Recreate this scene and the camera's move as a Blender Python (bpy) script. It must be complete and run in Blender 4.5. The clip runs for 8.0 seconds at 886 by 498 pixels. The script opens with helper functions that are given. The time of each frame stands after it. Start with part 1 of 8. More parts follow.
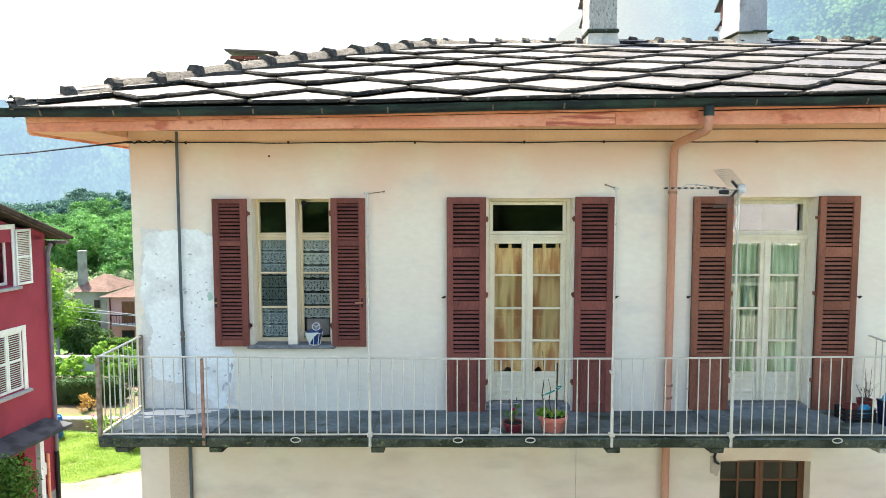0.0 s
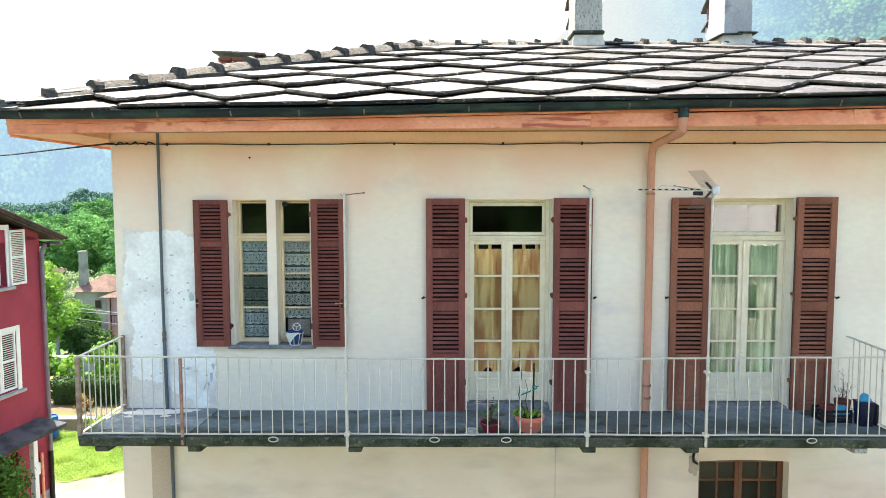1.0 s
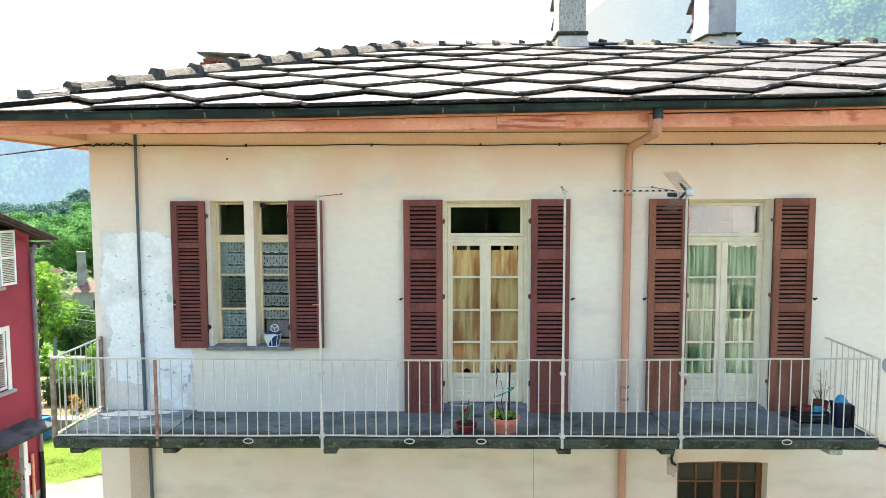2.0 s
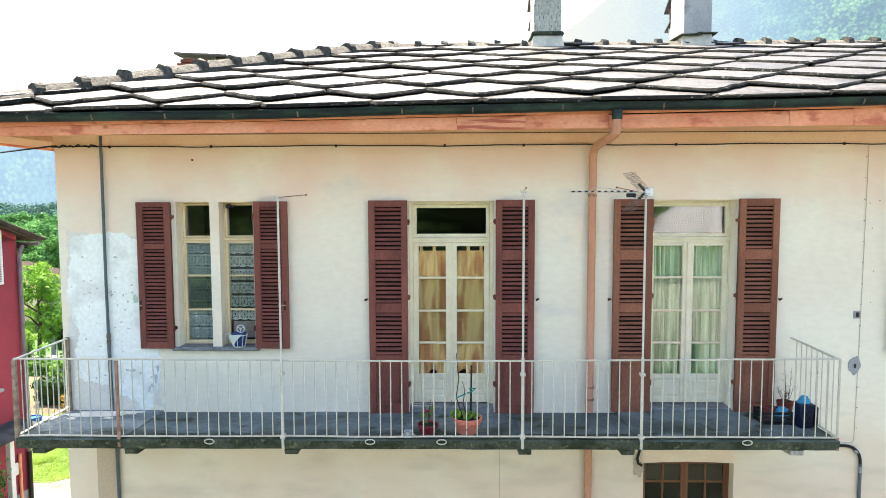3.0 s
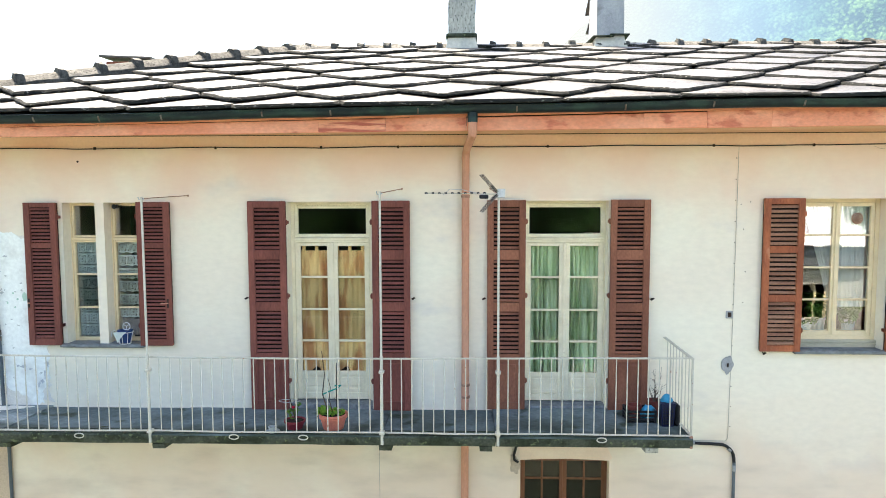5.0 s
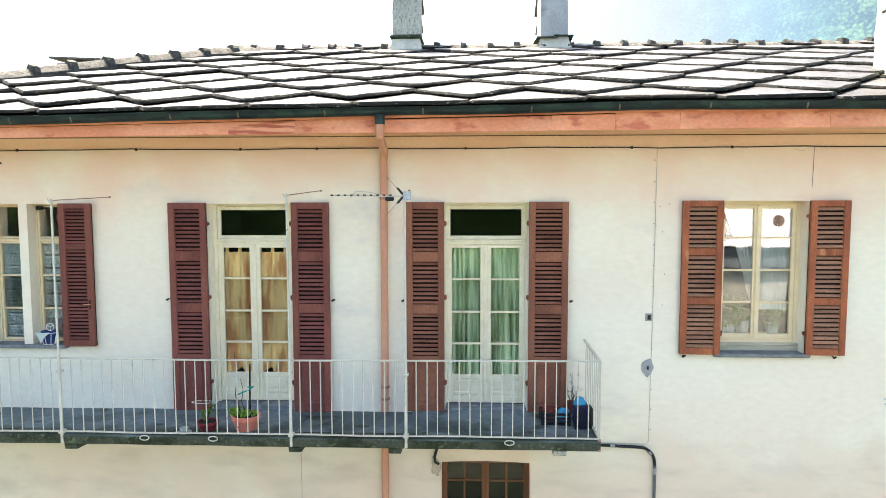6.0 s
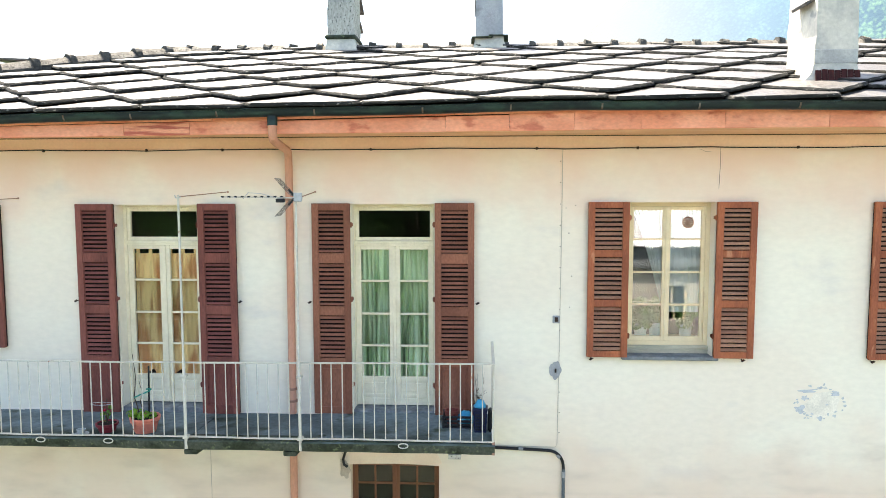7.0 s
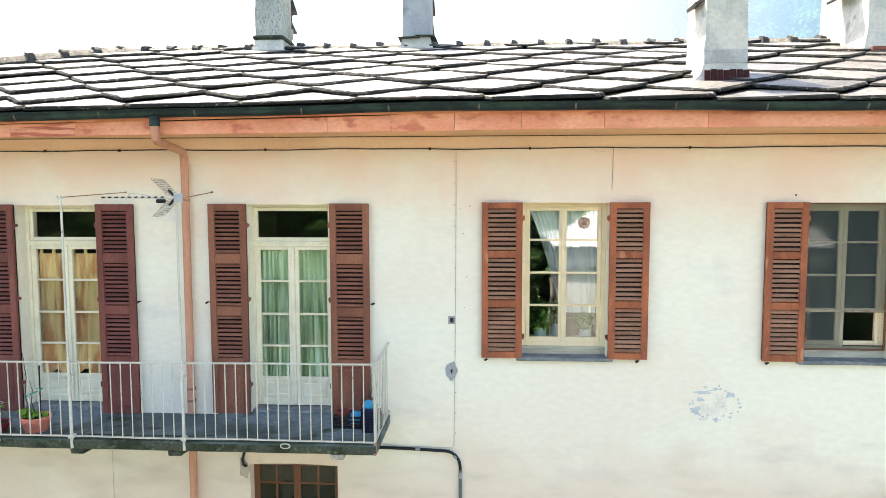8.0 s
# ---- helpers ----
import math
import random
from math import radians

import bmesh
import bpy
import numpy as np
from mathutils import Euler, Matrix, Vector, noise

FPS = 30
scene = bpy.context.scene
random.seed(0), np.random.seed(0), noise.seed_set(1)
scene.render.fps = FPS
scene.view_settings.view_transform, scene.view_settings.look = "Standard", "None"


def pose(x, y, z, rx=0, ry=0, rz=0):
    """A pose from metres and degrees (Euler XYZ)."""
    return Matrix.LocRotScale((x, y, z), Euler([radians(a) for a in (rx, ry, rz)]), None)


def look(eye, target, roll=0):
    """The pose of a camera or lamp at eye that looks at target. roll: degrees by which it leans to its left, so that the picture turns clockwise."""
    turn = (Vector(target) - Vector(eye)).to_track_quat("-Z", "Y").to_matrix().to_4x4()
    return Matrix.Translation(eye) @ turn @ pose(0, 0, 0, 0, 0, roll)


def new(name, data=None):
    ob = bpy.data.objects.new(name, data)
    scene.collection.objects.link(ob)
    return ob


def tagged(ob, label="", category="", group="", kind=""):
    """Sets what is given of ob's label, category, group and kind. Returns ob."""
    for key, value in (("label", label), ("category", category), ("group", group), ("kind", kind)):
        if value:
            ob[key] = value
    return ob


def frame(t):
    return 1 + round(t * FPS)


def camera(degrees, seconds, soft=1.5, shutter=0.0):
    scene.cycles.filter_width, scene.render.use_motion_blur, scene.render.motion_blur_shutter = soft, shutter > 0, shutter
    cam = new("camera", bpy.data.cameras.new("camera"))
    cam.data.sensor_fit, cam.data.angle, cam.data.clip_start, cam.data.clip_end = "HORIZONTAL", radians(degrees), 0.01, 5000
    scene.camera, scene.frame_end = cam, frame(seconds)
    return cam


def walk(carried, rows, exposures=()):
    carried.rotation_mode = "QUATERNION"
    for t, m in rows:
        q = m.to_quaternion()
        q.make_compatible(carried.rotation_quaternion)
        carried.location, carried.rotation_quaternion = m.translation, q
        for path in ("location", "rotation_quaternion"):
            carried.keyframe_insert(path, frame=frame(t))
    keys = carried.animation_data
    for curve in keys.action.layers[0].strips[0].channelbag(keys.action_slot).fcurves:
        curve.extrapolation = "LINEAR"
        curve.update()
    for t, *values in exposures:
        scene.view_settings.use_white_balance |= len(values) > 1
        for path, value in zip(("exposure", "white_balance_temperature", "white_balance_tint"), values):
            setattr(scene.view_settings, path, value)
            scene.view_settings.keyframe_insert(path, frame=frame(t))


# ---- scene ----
cam = camera(65.0, 8.0, 0.7)
PATH = [
    (0, (0.028, 0.107, 6.314), (0.011, 2.1, 6.157), -0.1),
    (0.5, (0.141, 0.093, 6.323), (0.122, 2.087, 6.166), -0.1),
    (1, (0.324, 0.056, 6.324), (0.3, 2.05, 6.168), -0.1),
    (1.5, (0.465, 0.063, 6.328), (0.441, 2.057, 6.173), -0.1),
    (3, (1.102, 0.067, 6.351), (1.069, 2.06, 6.194), -0.2),
    (3.5, (1.48, 0.023, 6.342), (1.436, 2.017, 6.186), -0.1),
    (4, (1.911, -0.019, 6.35), (1.862, 1.974, 6.191), -0.2),
    (4.5, (2.348, -0.06, 6.366), (2.291, 1.932, 6.205), -0.2),
    (6, (4.004, -0.013, 6.408), (3.916, 1.979, 6.245), -0.1),
    (6.5, (4.595, 0.054, 6.422), (4.497, 2.045, 6.258), -0.1),
    (7, (5.3, 0.103, 6.427), (5.192, 2.093, 6.263), -0.1),
    (7.5, (5.979, 0.14, 6.443), (5.861, 2.129, 6.277), -0.1),
    (8, (6.724, 0.186, 6.435), (6.597, 2.175, 6.27), -0.1),
]
walk(cam, [(t, look(eye, target, roll)) for t, eye, target, roll in PATH], [(0.0, 2.28, 7080, 8.3), (3.0, 2.35, 7080, 8.3), (6.0, 2.46, 7080, 8.3), (8.0, 2.50, 7080, 8.3)])

# ---- world, sun ----
SUN = Vector((-0.252, 0.317, 0.9135)).normalized()
world = bpy.data.worlds.new("sky")
scene.world = world
world.use_nodes = True
wn = world.node_tree.nodes
sky = wn.new("ShaderNodeTexSky")
sky.sky_type = "NISHITA"
sky.sun_disc = False
sky.sun_elevation = math.asin(SUN.z)
sky.sun_rotation = math.atan2(SUN.x, SUN.y)
sky.air_density, sky.dust_density, sky.ozone_density = 1.0, 2.5, 1.0
wn["Background"].inputs["Strength"].default_value = 0.12
world.node_tree.links.new(sky.outputs[0], wn["Background"].inputs["Color"])
sun = new("sun", bpy.data.lights.new("sun", "SUN"))
sun.data.energy, sun.data.angle, sun.data.color = 4.2, radians(0.6), (1.0, 0.94, 0.85)
sun.matrix_world = look(SUN * 60, (0, 0, 0))


# ---- mesh and material helpers ----
class Geo:
    """Collects vertices and faces for one mesh."""

    def __init__(self):
        self.v, self.f = [], []

    def add(self, verts, faces):
        n = len(self.v)
        self.v += [tuple(p) for p in verts]
        self.f += [tuple(n + i for i in f) for f in faces]
        return self

    def convex(self, verts, faces):
        vs = [Vector(p) for p in verts]
        mid = sum(vs, Vector()) / len(vs)
        out = []
        for f in faces:
            a, b, c = vs[f[0]], vs[f[1]], vs[f[2]]
            centre = sum((vs[i] for i in f), Vector()) / len(f)
            out.append(f if (b - a).cross(c - a).dot(centre - mid) >= 0 else f[::-1])
        return self.add(verts, out)

    def box(self, x0, x1, y0, y1, z0, z1, c=0.0, m=None):
        lo, hi = (x0, y0, z0), (x1, y1, z1)
        corners = [(i & 1, i >> 1 & 1, i >> 2 & 1) for i in range(8)]
        if c <= 0:
            verts = [tuple((lo, hi)[s[a]][a] for a in range(3)) for s in corners]
            faces = [(0, 1, 3, 2), (4, 5, 7, 6), (0, 1, 5, 4), (2, 3, 7, 6), (0, 2, 6, 4), (1, 3, 7, 5)]
        else:
            verts, faces = [], []
            for s in corners:
                p = [(lo, hi)[s[a]][a] for a in range(3)]
                for a in range(3):
                    verts.append(tuple(p[k] if k == a else p[k] + (c if s[k] == 0 else -c) for k in range(3)))
            for a in range(3):
                b, d = (a + 1) % 3, (a + 2) % 3
                for s in (0, 1):
                    ring = []
                    for sb, sd in ((0, 0), (1, 0), (1, 1), (0, 1)):
                        ring.append(((s << a) | (sb << b) | (sd << d)) * 3 + a)
                    faces.append(tuple(ring))
                for sb in (0, 1):
                    for sd in (0, 1):
                        i0 = (sb << b) | (sd << d)
                        i1 = i0 | (1 << a)
                        faces.append((i0 * 3 + b, i1 * 3 + b, i1 * 3 + d, i0 * 3 + d))
            faces += [(i * 3, i * 3 + 1, i * 3 + 2) for i in range(8)]
        if m is not None:
            verts = [tuple(m @ Vector(p)) for p in verts]
        return self.convex(verts, faces)

    def tube(self, pts, r, n=10, closed=False, caps=True):
        pts = [Vector(p) for p in pts]
        rs = r if isinstance(r, (list, tuple)) else [r] * len(pts)
        verts, faces, up = [], [], None
        for i, p in enumerate(pts):
            q0 = pts[i - 1] if i or closed else pts[i]
            q1 = pts[(i + 1) % len(pts)] if i + 1 < len(pts) or closed else pts[i]
            d = (q1 - q0).normalized()
            if up is None:
                up = Vector((0, 0, 1)) if abs(d.z) < 0.9 else Vector((0, 1, 0))
            side = d.cross(up).normalized()
            up = side.cross(d).normalized()
            for k in range(n):
                a = 2 * math.pi * k / n
                verts.append(p + rs[i] * (math.cos(a) * side + math.sin(a) * up))
        m = len(pts)
        for i in range(m if closed else m - 1):
            for k in range(n):
                a, b = i * n, (i + 1) % m * n
                faces.append((a + k, a + (k + 1) % n, b + (k + 1) % n, b + k))
        if caps and not closed:
            faces.append(tuple(range(n))[::-1])
            faces.append(tuple((m - 1) * n + k for k in range(n)))
        faces = [f[::-1] for f in faces]
        return self.add(verts, faces)

    def lathe(self, profile, n=20, at=(0, 0, 0)):
        """profile: (radius, z) from the bottom to the top, turned about z."""
        verts = [(at[0] + r * math.cos(2 * math.pi * k / n), at[1] + r * math.sin(2 * math.pi * k / n), at[2] + z) for r, z in profile for k in range(n)]
        faces = [(i * n + k, i * n + (k + 1) % n, (i + 1) * n + (k + 1) % n, (i + 1) * n + k) for i in range(len(profile) - 1) for k in range(n)]
        return self.add(verts, faces)

    def extrude(self, poly, d, m=None):
        """poly: 3D points of a flat outline; d: the vector by which it is thickened."""
        n, d = len(poly), Vector(d)
        low = [Vector(p) for p in poly]
        verts = low + [p + d for p in low]
        nrm = sum(((low[i] - low[0]).cross(low[(i + 1) % n] - low[0]) for i in range(n)), Vector())
        faces = [tuple(range(n)), tuple(range(2 * n - 1, n - 1, -1))] + [(i, i + n, (i + 1) % n + n, (i + 1) % n) for i in range(n)]
        if nrm.dot(d) > 0:
            faces = [f[::-1] for f in faces]
        if m is not None:
            verts = [m @ p for p in verts]
        return self.add(verts, faces)

    def mesh(self, name, material, smooth=35):
        me = bpy.data.meshes.new(name)
        me.from_pydata(self.v, [], self.f)
        if material:
            me.materials.append(material)
        if smooth:
            me.shade_smooth()
            me.set_sharp_from_angle(angle=radians(smooth))
        me.update()
        return me


def part(name, geo, material, parent, label="", at=None, smooth=35):
    """One mesh object under a thing or under a part. geo may be a Geo or a mesh that is shared."""
    me = geo.mesh(name, material, smooth) if isinstance(geo, Geo) else geo
    ob = new(name, me)
    ob.parent = parent
    if at is not None:
        ob.matrix_basis = at
    if label:
        ob["label"] = label
    return ob


def thing(name, at, label, category, group="", kind="", geo=None, material=None, smooth=35):
    """A top-level thing: an Empty at its base, or a single mesh."""
    ob = new(name, geo.mesh(name, material, smooth) if geo else None)
    if not geo:
        ob.empty_display_size = 0.1
    ob.matrix_basis = at if isinstance(at, Matrix) else Matrix.Translation(at)
    return tagged(ob, label, category, group, kind)


def mat(name, base, second=None, rough=0.7, metal=0.0, blot=1.5, amount=0.5, grain=45.0, grain_amount=0.12, bump=0.15, bump_scale=60.0,
        stretch=(1, 1, 1), random_amount=0.0, spec=0.2, edge=(0.42, 0.62), third=None, third_scale=6.0, third_edge=(0.62, 0.7)):
    """A surface with blots of a second colour, specks of a third, fine grain and relief, in metres of the world."""
    m = bpy.data.materials.new(name)
    m.use_nodes = True
    nt = m.node_tree
    N, L = nt.nodes, nt.links.new
    bsdf = N["Principled BSDF"]
    geo = N.new("ShaderNodeNewGeometry")
    mp = N.new("ShaderNodeMapping")
    mp.inputs["Scale"].default_value = stretch
    L(geo.outputs["Position"], mp.inputs["Vector"])
    info = N.new("ShaderNodeObjectInfo")
    shift = N.new("ShaderNodeVectorMath")
    shift.operation = "MULTIPLY_ADD"
    L(info.outputs["Random"], shift.inputs[0])
    shift.inputs[1].default_value = (7.3 * (random_amount > 0),) * 3
    L(mp.outputs[0], shift.inputs[2])

    def noise_node(scale, detail):
        n = N.new("ShaderNodeTexNoise")
        n.inputs["Scale"].default_value, n.inputs["Detail"].default_value = scale, detail
        L(shift.outputs[0], n.inputs["Vector"])
        return n

    def ramp(src, lo, hi):
        r = N.new("ShaderNodeMapRange")
        r.interpolation_type = "SMOOTHSTEP"
        r.inputs[1].default_value, r.inputs[2].default_value = lo, hi
        L(src, r.inputs[0])
        return r.outputs[0]

    def mix(fac, a, b, kind="MIX"):
        x = N.new("ShaderNodeMix")
        x.data_type, x.blend_type = "RGBA", kind
        for sock, val in ((x.inputs[0], fac), (x.inputs[6], a), (x.inputs[7], b)):
            if isinstance(val, (int, float)):
                sock.default_value = val
            elif isinstance(val, tuple):
                sock.default_value = (*val, 1.0)
            else:
                L(val, sock)
        return x.outputs[2]

    second = second or tuple(c * 0.75 for c in base)
    n1 = noise_node(blot, 6)
    f1 = N.new("ShaderNodeMath")
    f1.operation = "MULTIPLY"
    f1.inputs[1].default_value = amount
    L(ramp(n1.outputs["Fac"], *edge), f1.inputs[0])
    col = mix(f1.outputs[0], tuple(base), tuple(second))
    if third:
        n3 = noise_node(third_scale, 5)
        col = mix(ramp(n3.outputs["Fac"], *third_edge), col, tuple(third))
    n2 = noise_node(grain, 4)
    grey = N.new("ShaderNodeMapRange")
    grey.inputs[1].default_value, grey.inputs[2].default_value = 0.25, 0.75
    grey.inputs[3].default_value, grey.inputs[4].default_value = 1 - grain_amount, 1 + grain_amount
    L(n2.outputs["Fac"], grey.inputs[0])
    comb = N.new("ShaderNodeCombineColor")
    for i in range(3):
        L(grey.outputs[0], comb.inputs[i])
    col = mix(1.0, col, comb.outputs[0], "MULTIPLY")
    if random_amount:
        rr = N.new("ShaderNodeMapRange")
        rr.inputs[3].default_value, rr.inputs[4].default_value = 1 - random_amount, 1 + random_amount
        L(info.outputs["Random"], rr.inputs[0])
        c2 = N.new("ShaderNodeCombineColor")
        for i in range(3):
            L(rr.outputs[0], c2.inputs[i])
        col = mix(1.0, col, c2.outputs[0], "MULTIPLY")
    L(col, bsdf.inputs["Base Color"])
    bsdf.inputs["Roughness"].default_value, bsdf.inputs["Metallic"].default_value = rough, metal
    bsdf.inputs["Specular IOR Level"].default_value = spec
    if bump:
        n4 = noise_node(bump_scale, 5)
        b = N.new("ShaderNodeBump")
        b.inputs["Strength"].default_value, b.inputs["Distance"].default_value = bump, 0.02
        L(n4.outputs["Fac"], b.inputs["Height"])
        L(b.outputs[0], bsdf.inputs["Normal"])
    return m


def glass_mat(name, tint=(1, 1, 1), wave=0.0, facing_gloss=0.04):
    """Clear glass: mirror gloss rises from facing_gloss, seen straight on, to full at a grazing angle."""
    m = bpy.data.materials.new(name)
    m.use_nodes = True
    nt = m.node_tree
    N, L = nt.nodes, nt.links.new
    out = N["Material Output"]
    lw = N.new("ShaderNodeLayerWeight")
    lw.inputs["Blend"].default_value = 0.5
    p5 = N.new("ShaderNodeMath")
    p5.operation = "POWER"
    p5.inputs[1].default_value = 5.0
    L(lw.outputs["Facing"], p5.inputs[0])
    fr = N.new("ShaderNodeMath")
    fr.operation = "MULTIPLY_ADD"
    fr.inputs[1].default_value, fr.inputs[2].default_value = 1 - facing_gloss, facing_gloss
    L(p5.outputs[0], fr.inputs[0])
    tr = N.new("ShaderNodeBsdfTransparent")
    tr.inputs["Color"].default_value = (*tint, 1)
    gl = N.new("ShaderNodeBsdfGlossy")
    gl.inputs["Roughness"].default_value = 0.005
    mx = N.new("ShaderNodeMixShader")
    L(fr.outputs[0], mx.inputs[0])
    L(tr.outputs[0], mx.inputs[1])
    L(gl.outputs[0], mx.inputs[2])
    if wave:
        n = N.new("ShaderNodeTexNoise")
        n.inputs["Scale"].default_value, n.inputs["Detail"].default_value = 3.0, 1.0
        g = N.new("ShaderNodeNewGeometry")
        L(g.outputs["Position"], n.inputs["Vector"])
        b = N.new("ShaderNodeBump")
        b.inputs["Strength"].default_value, b.inputs["Distance"].default_value = wave, 0.02
        L(n.outputs["Fac"], b.inputs["Height"])
        L(b.outputs[0], gl.inputs["Normal"])
    L(mx.outputs[0], out.inputs["Surface"])
    return m


def cloth_mat(name, base, second, through_amount=0.4, scale=8.0, drawn=1.0, amount=0.5):
    """Cloth; drawn below 1 pulls its colour changes out into upright streaks."""
    m = mat(name, base, second, rough=0.9, blot=scale, amount=amount, stretch=(1, 1, drawn), grain=300, bump=0.05, spec=0.1)
    nt = m.node_tree
    N, L = nt.nodes, nt.links.new
    bsdf = N["Principled BSDF"]
    tl = N.new("ShaderNodeBsdfTranslucent")
    src = bsdf.inputs["Base Color"].links[0].from_socket
    L(src, tl.inputs["Color"])
    mx = N.new("ShaderNodeMixShader")
    mx.inputs[0].default_value = through_amount
    L(bsdf.outputs[0], mx.inputs[1])
    L(tl.outputs[0], mx.inputs[2])
    L(mx.outputs[0], N["Material Output"].inputs["Surface"])
    return m


# ---- materials ----
PLASTER = mat("cream_plaster", (0.80, 0.757, 0.63), (0.77, 0.665, 0.545), rough=0.9, blot=0.75, amount=0.45, stretch=(0.6, 1, 1.2), grain=14, grain_amount=0.045, bump=0.15, bump_scale=9, third=(0.68, 0.64, 0.565), third_scale=1.7, third_edge=(0.60, 0.78))


def light_or_dirt_patches(m, colour, low, high, scale, amount, axis="Z", stretch=(1, 1, 1)):
    """Patches of another colour (painted bounce light, smears, moss) that get more frequent from low to high along an
    axis.
    """
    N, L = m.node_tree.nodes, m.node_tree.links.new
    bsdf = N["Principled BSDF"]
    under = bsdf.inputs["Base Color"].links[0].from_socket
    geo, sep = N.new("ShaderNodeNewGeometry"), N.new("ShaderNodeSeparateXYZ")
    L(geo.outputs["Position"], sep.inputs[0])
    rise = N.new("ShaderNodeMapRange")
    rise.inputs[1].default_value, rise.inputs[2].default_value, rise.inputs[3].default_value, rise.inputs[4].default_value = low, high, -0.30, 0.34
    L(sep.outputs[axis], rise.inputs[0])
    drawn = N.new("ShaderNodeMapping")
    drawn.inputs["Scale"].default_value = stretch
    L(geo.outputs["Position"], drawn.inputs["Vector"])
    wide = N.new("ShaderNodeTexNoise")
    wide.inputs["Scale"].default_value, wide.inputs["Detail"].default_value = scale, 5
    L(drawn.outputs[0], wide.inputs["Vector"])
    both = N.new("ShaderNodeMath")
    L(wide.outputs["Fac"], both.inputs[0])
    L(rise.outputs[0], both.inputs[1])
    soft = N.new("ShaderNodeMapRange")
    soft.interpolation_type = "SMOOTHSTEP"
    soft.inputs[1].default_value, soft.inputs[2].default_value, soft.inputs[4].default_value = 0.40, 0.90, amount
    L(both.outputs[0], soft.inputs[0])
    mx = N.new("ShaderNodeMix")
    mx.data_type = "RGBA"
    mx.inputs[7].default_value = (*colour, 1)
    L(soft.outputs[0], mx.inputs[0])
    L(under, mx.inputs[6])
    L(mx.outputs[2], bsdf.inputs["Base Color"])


# peach tint on the upper wall paints light bounced from fascia and soffit
light_or_dirt_patches(PLASTER, (0.77, 0.56, 0.445), 5.2, 7.0, 0.9, 0.85)
# tan tint that increases down the lower wall
light_or_dirt_patches(PLASTER, (0.745, 0.61, 0.485), 4.2, 2.4, 1.1, 0.8)
light_or_dirt_patches(PLASTER, (0.50, 0.43, 0.35), 4.6, 0.4, 1.6, 0.6, stretch=(0.8, 1, 2.6))
PATCHED = mat("patched_plaster", (0.84, 0.875, 0.845), (0.67, 0.685, 0.655), rough=0.9, blot=1.9, amount=0.7, edge=(0.50, 0.62), grain=20, grain_amount=0.09, bump=0.25, bump_scale=6, third=(0.48, 0.50, 0.48), third_scale=14, third_edge=(0.66, 0.72))
TAN = mat("tan_band", (0.83, 0.60, 0.445), (0.75, 0.47, 0.33), rough=0.85, blot=1.2, grain=30, grain_amount=0.05, bump=0.1)
SOFFIT = mat("soffit_boards", (0.74, 0.45, 0.29), (0.62, 0.34, 0.21), rough=0.8, blot=2, stretch=(0.3, 4, 1), bump=0.1)
FASCIA = mat("salmon_fascia", (0.80, 0.355, 0.225), (0.69, 0.25, 0.145), rough=0.7, blot=1.4, amount=0.8, stretch=(0.7, 1, 1.4), grain=30, bump=0.12, random_amount=0.07, third=(0.55, 0.165, 0.10), third_scale=5.5, third_edge=(0.56, 0.70))
WORN = mat("worn_red_fascia", (0.78, 0.35, 0.22), (0.40, 0.075, 0.055), rough=0.75, blot=3.2, amount=0.85, edge=(0.47, 0.62), stretch=(0.5, 1, 6.0), grain=40, grain_amount=0.2, bump=0.3, third=(0.16, 0.03, 0.028), third_scale=6, third_edge=(0.64, 0.70))
# near-black colour for the shade seen between louvre slats
GAPSHADE = mat("louvre_gap_shade", (0.014, 0.008, 0.007), (0.010, 0.006, 0.005), rough=0.8, blot=5, bump=0.05)
BROWNB = mat("mid_brown_shutter_paint", (0.262, 0.105, 0.064), (0.175, 0.066, 0.042), rough=0.65, blot=1.6, amount=0.9, grain=60, grain_amount=0.2, stretch=(1, 1, 0.4), bump=0.15, random_amount=0.08)
BROWN = mat("brown_shutter_paint", (0.205, 0.068, 0.053), (0.14, 0.046, 0.037), rough=0.6, blot=2.5, amount=0.8, grain=60, grain_amount=0.2, stretch=(1, 1, 0.25), bump=0.15, random_amount=0.08)
FADED = mat("faded_shutter_paint", (0.36, 0.115, 0.055), (0.25, 0.078, 0.042), rough=0.7, blot=4, amount=0.9, grain=60, grain_amount=0.2, stretch=(1, 1, 0.3), bump=0.2, random_amount=0.09, third=(0.46, 0.20, 0.11), third_scale=9, third_edge=(0.60, 0.70))
SLATB = mat("faded_slat_paint", (0.36, 0.19, 0.115), (0.27, 0.125, 0.075), rough=0.7, blot=5, amount=0.8, grain=60, grain_amount=0.2, stretch=(0.4, 1, 1), bump=0.15, random_amount=0.14)
FRAME = mat("cream_window_paint", (0.79, 0.655, 0.43), (0.66, 0.53, 0.34), rough=0.55, blot=4, amount=0.35, grain=50, grain_amount=0.06, bump=0.05)
GREYED = mat("greyed_weatherboard_paint", (0.56, 0.51, 0.38), (0.40, 0.37, 0.29), rough=0.7, blot=5, amount=0.7, stretch=(0.5, 1, 3), bump=0.1)
FRAMEW = mat("white_door_paint", (0.80, 0.735, 0.555), (0.68, 0.60, 0.43), rough=0.6, blot=5, amount=0.45, grain=50, grain_amount=0.08, bump=0.05, third=(0.38, 0.30, 0.20), third_scale=11, third_edge=(0.71, 0.80))
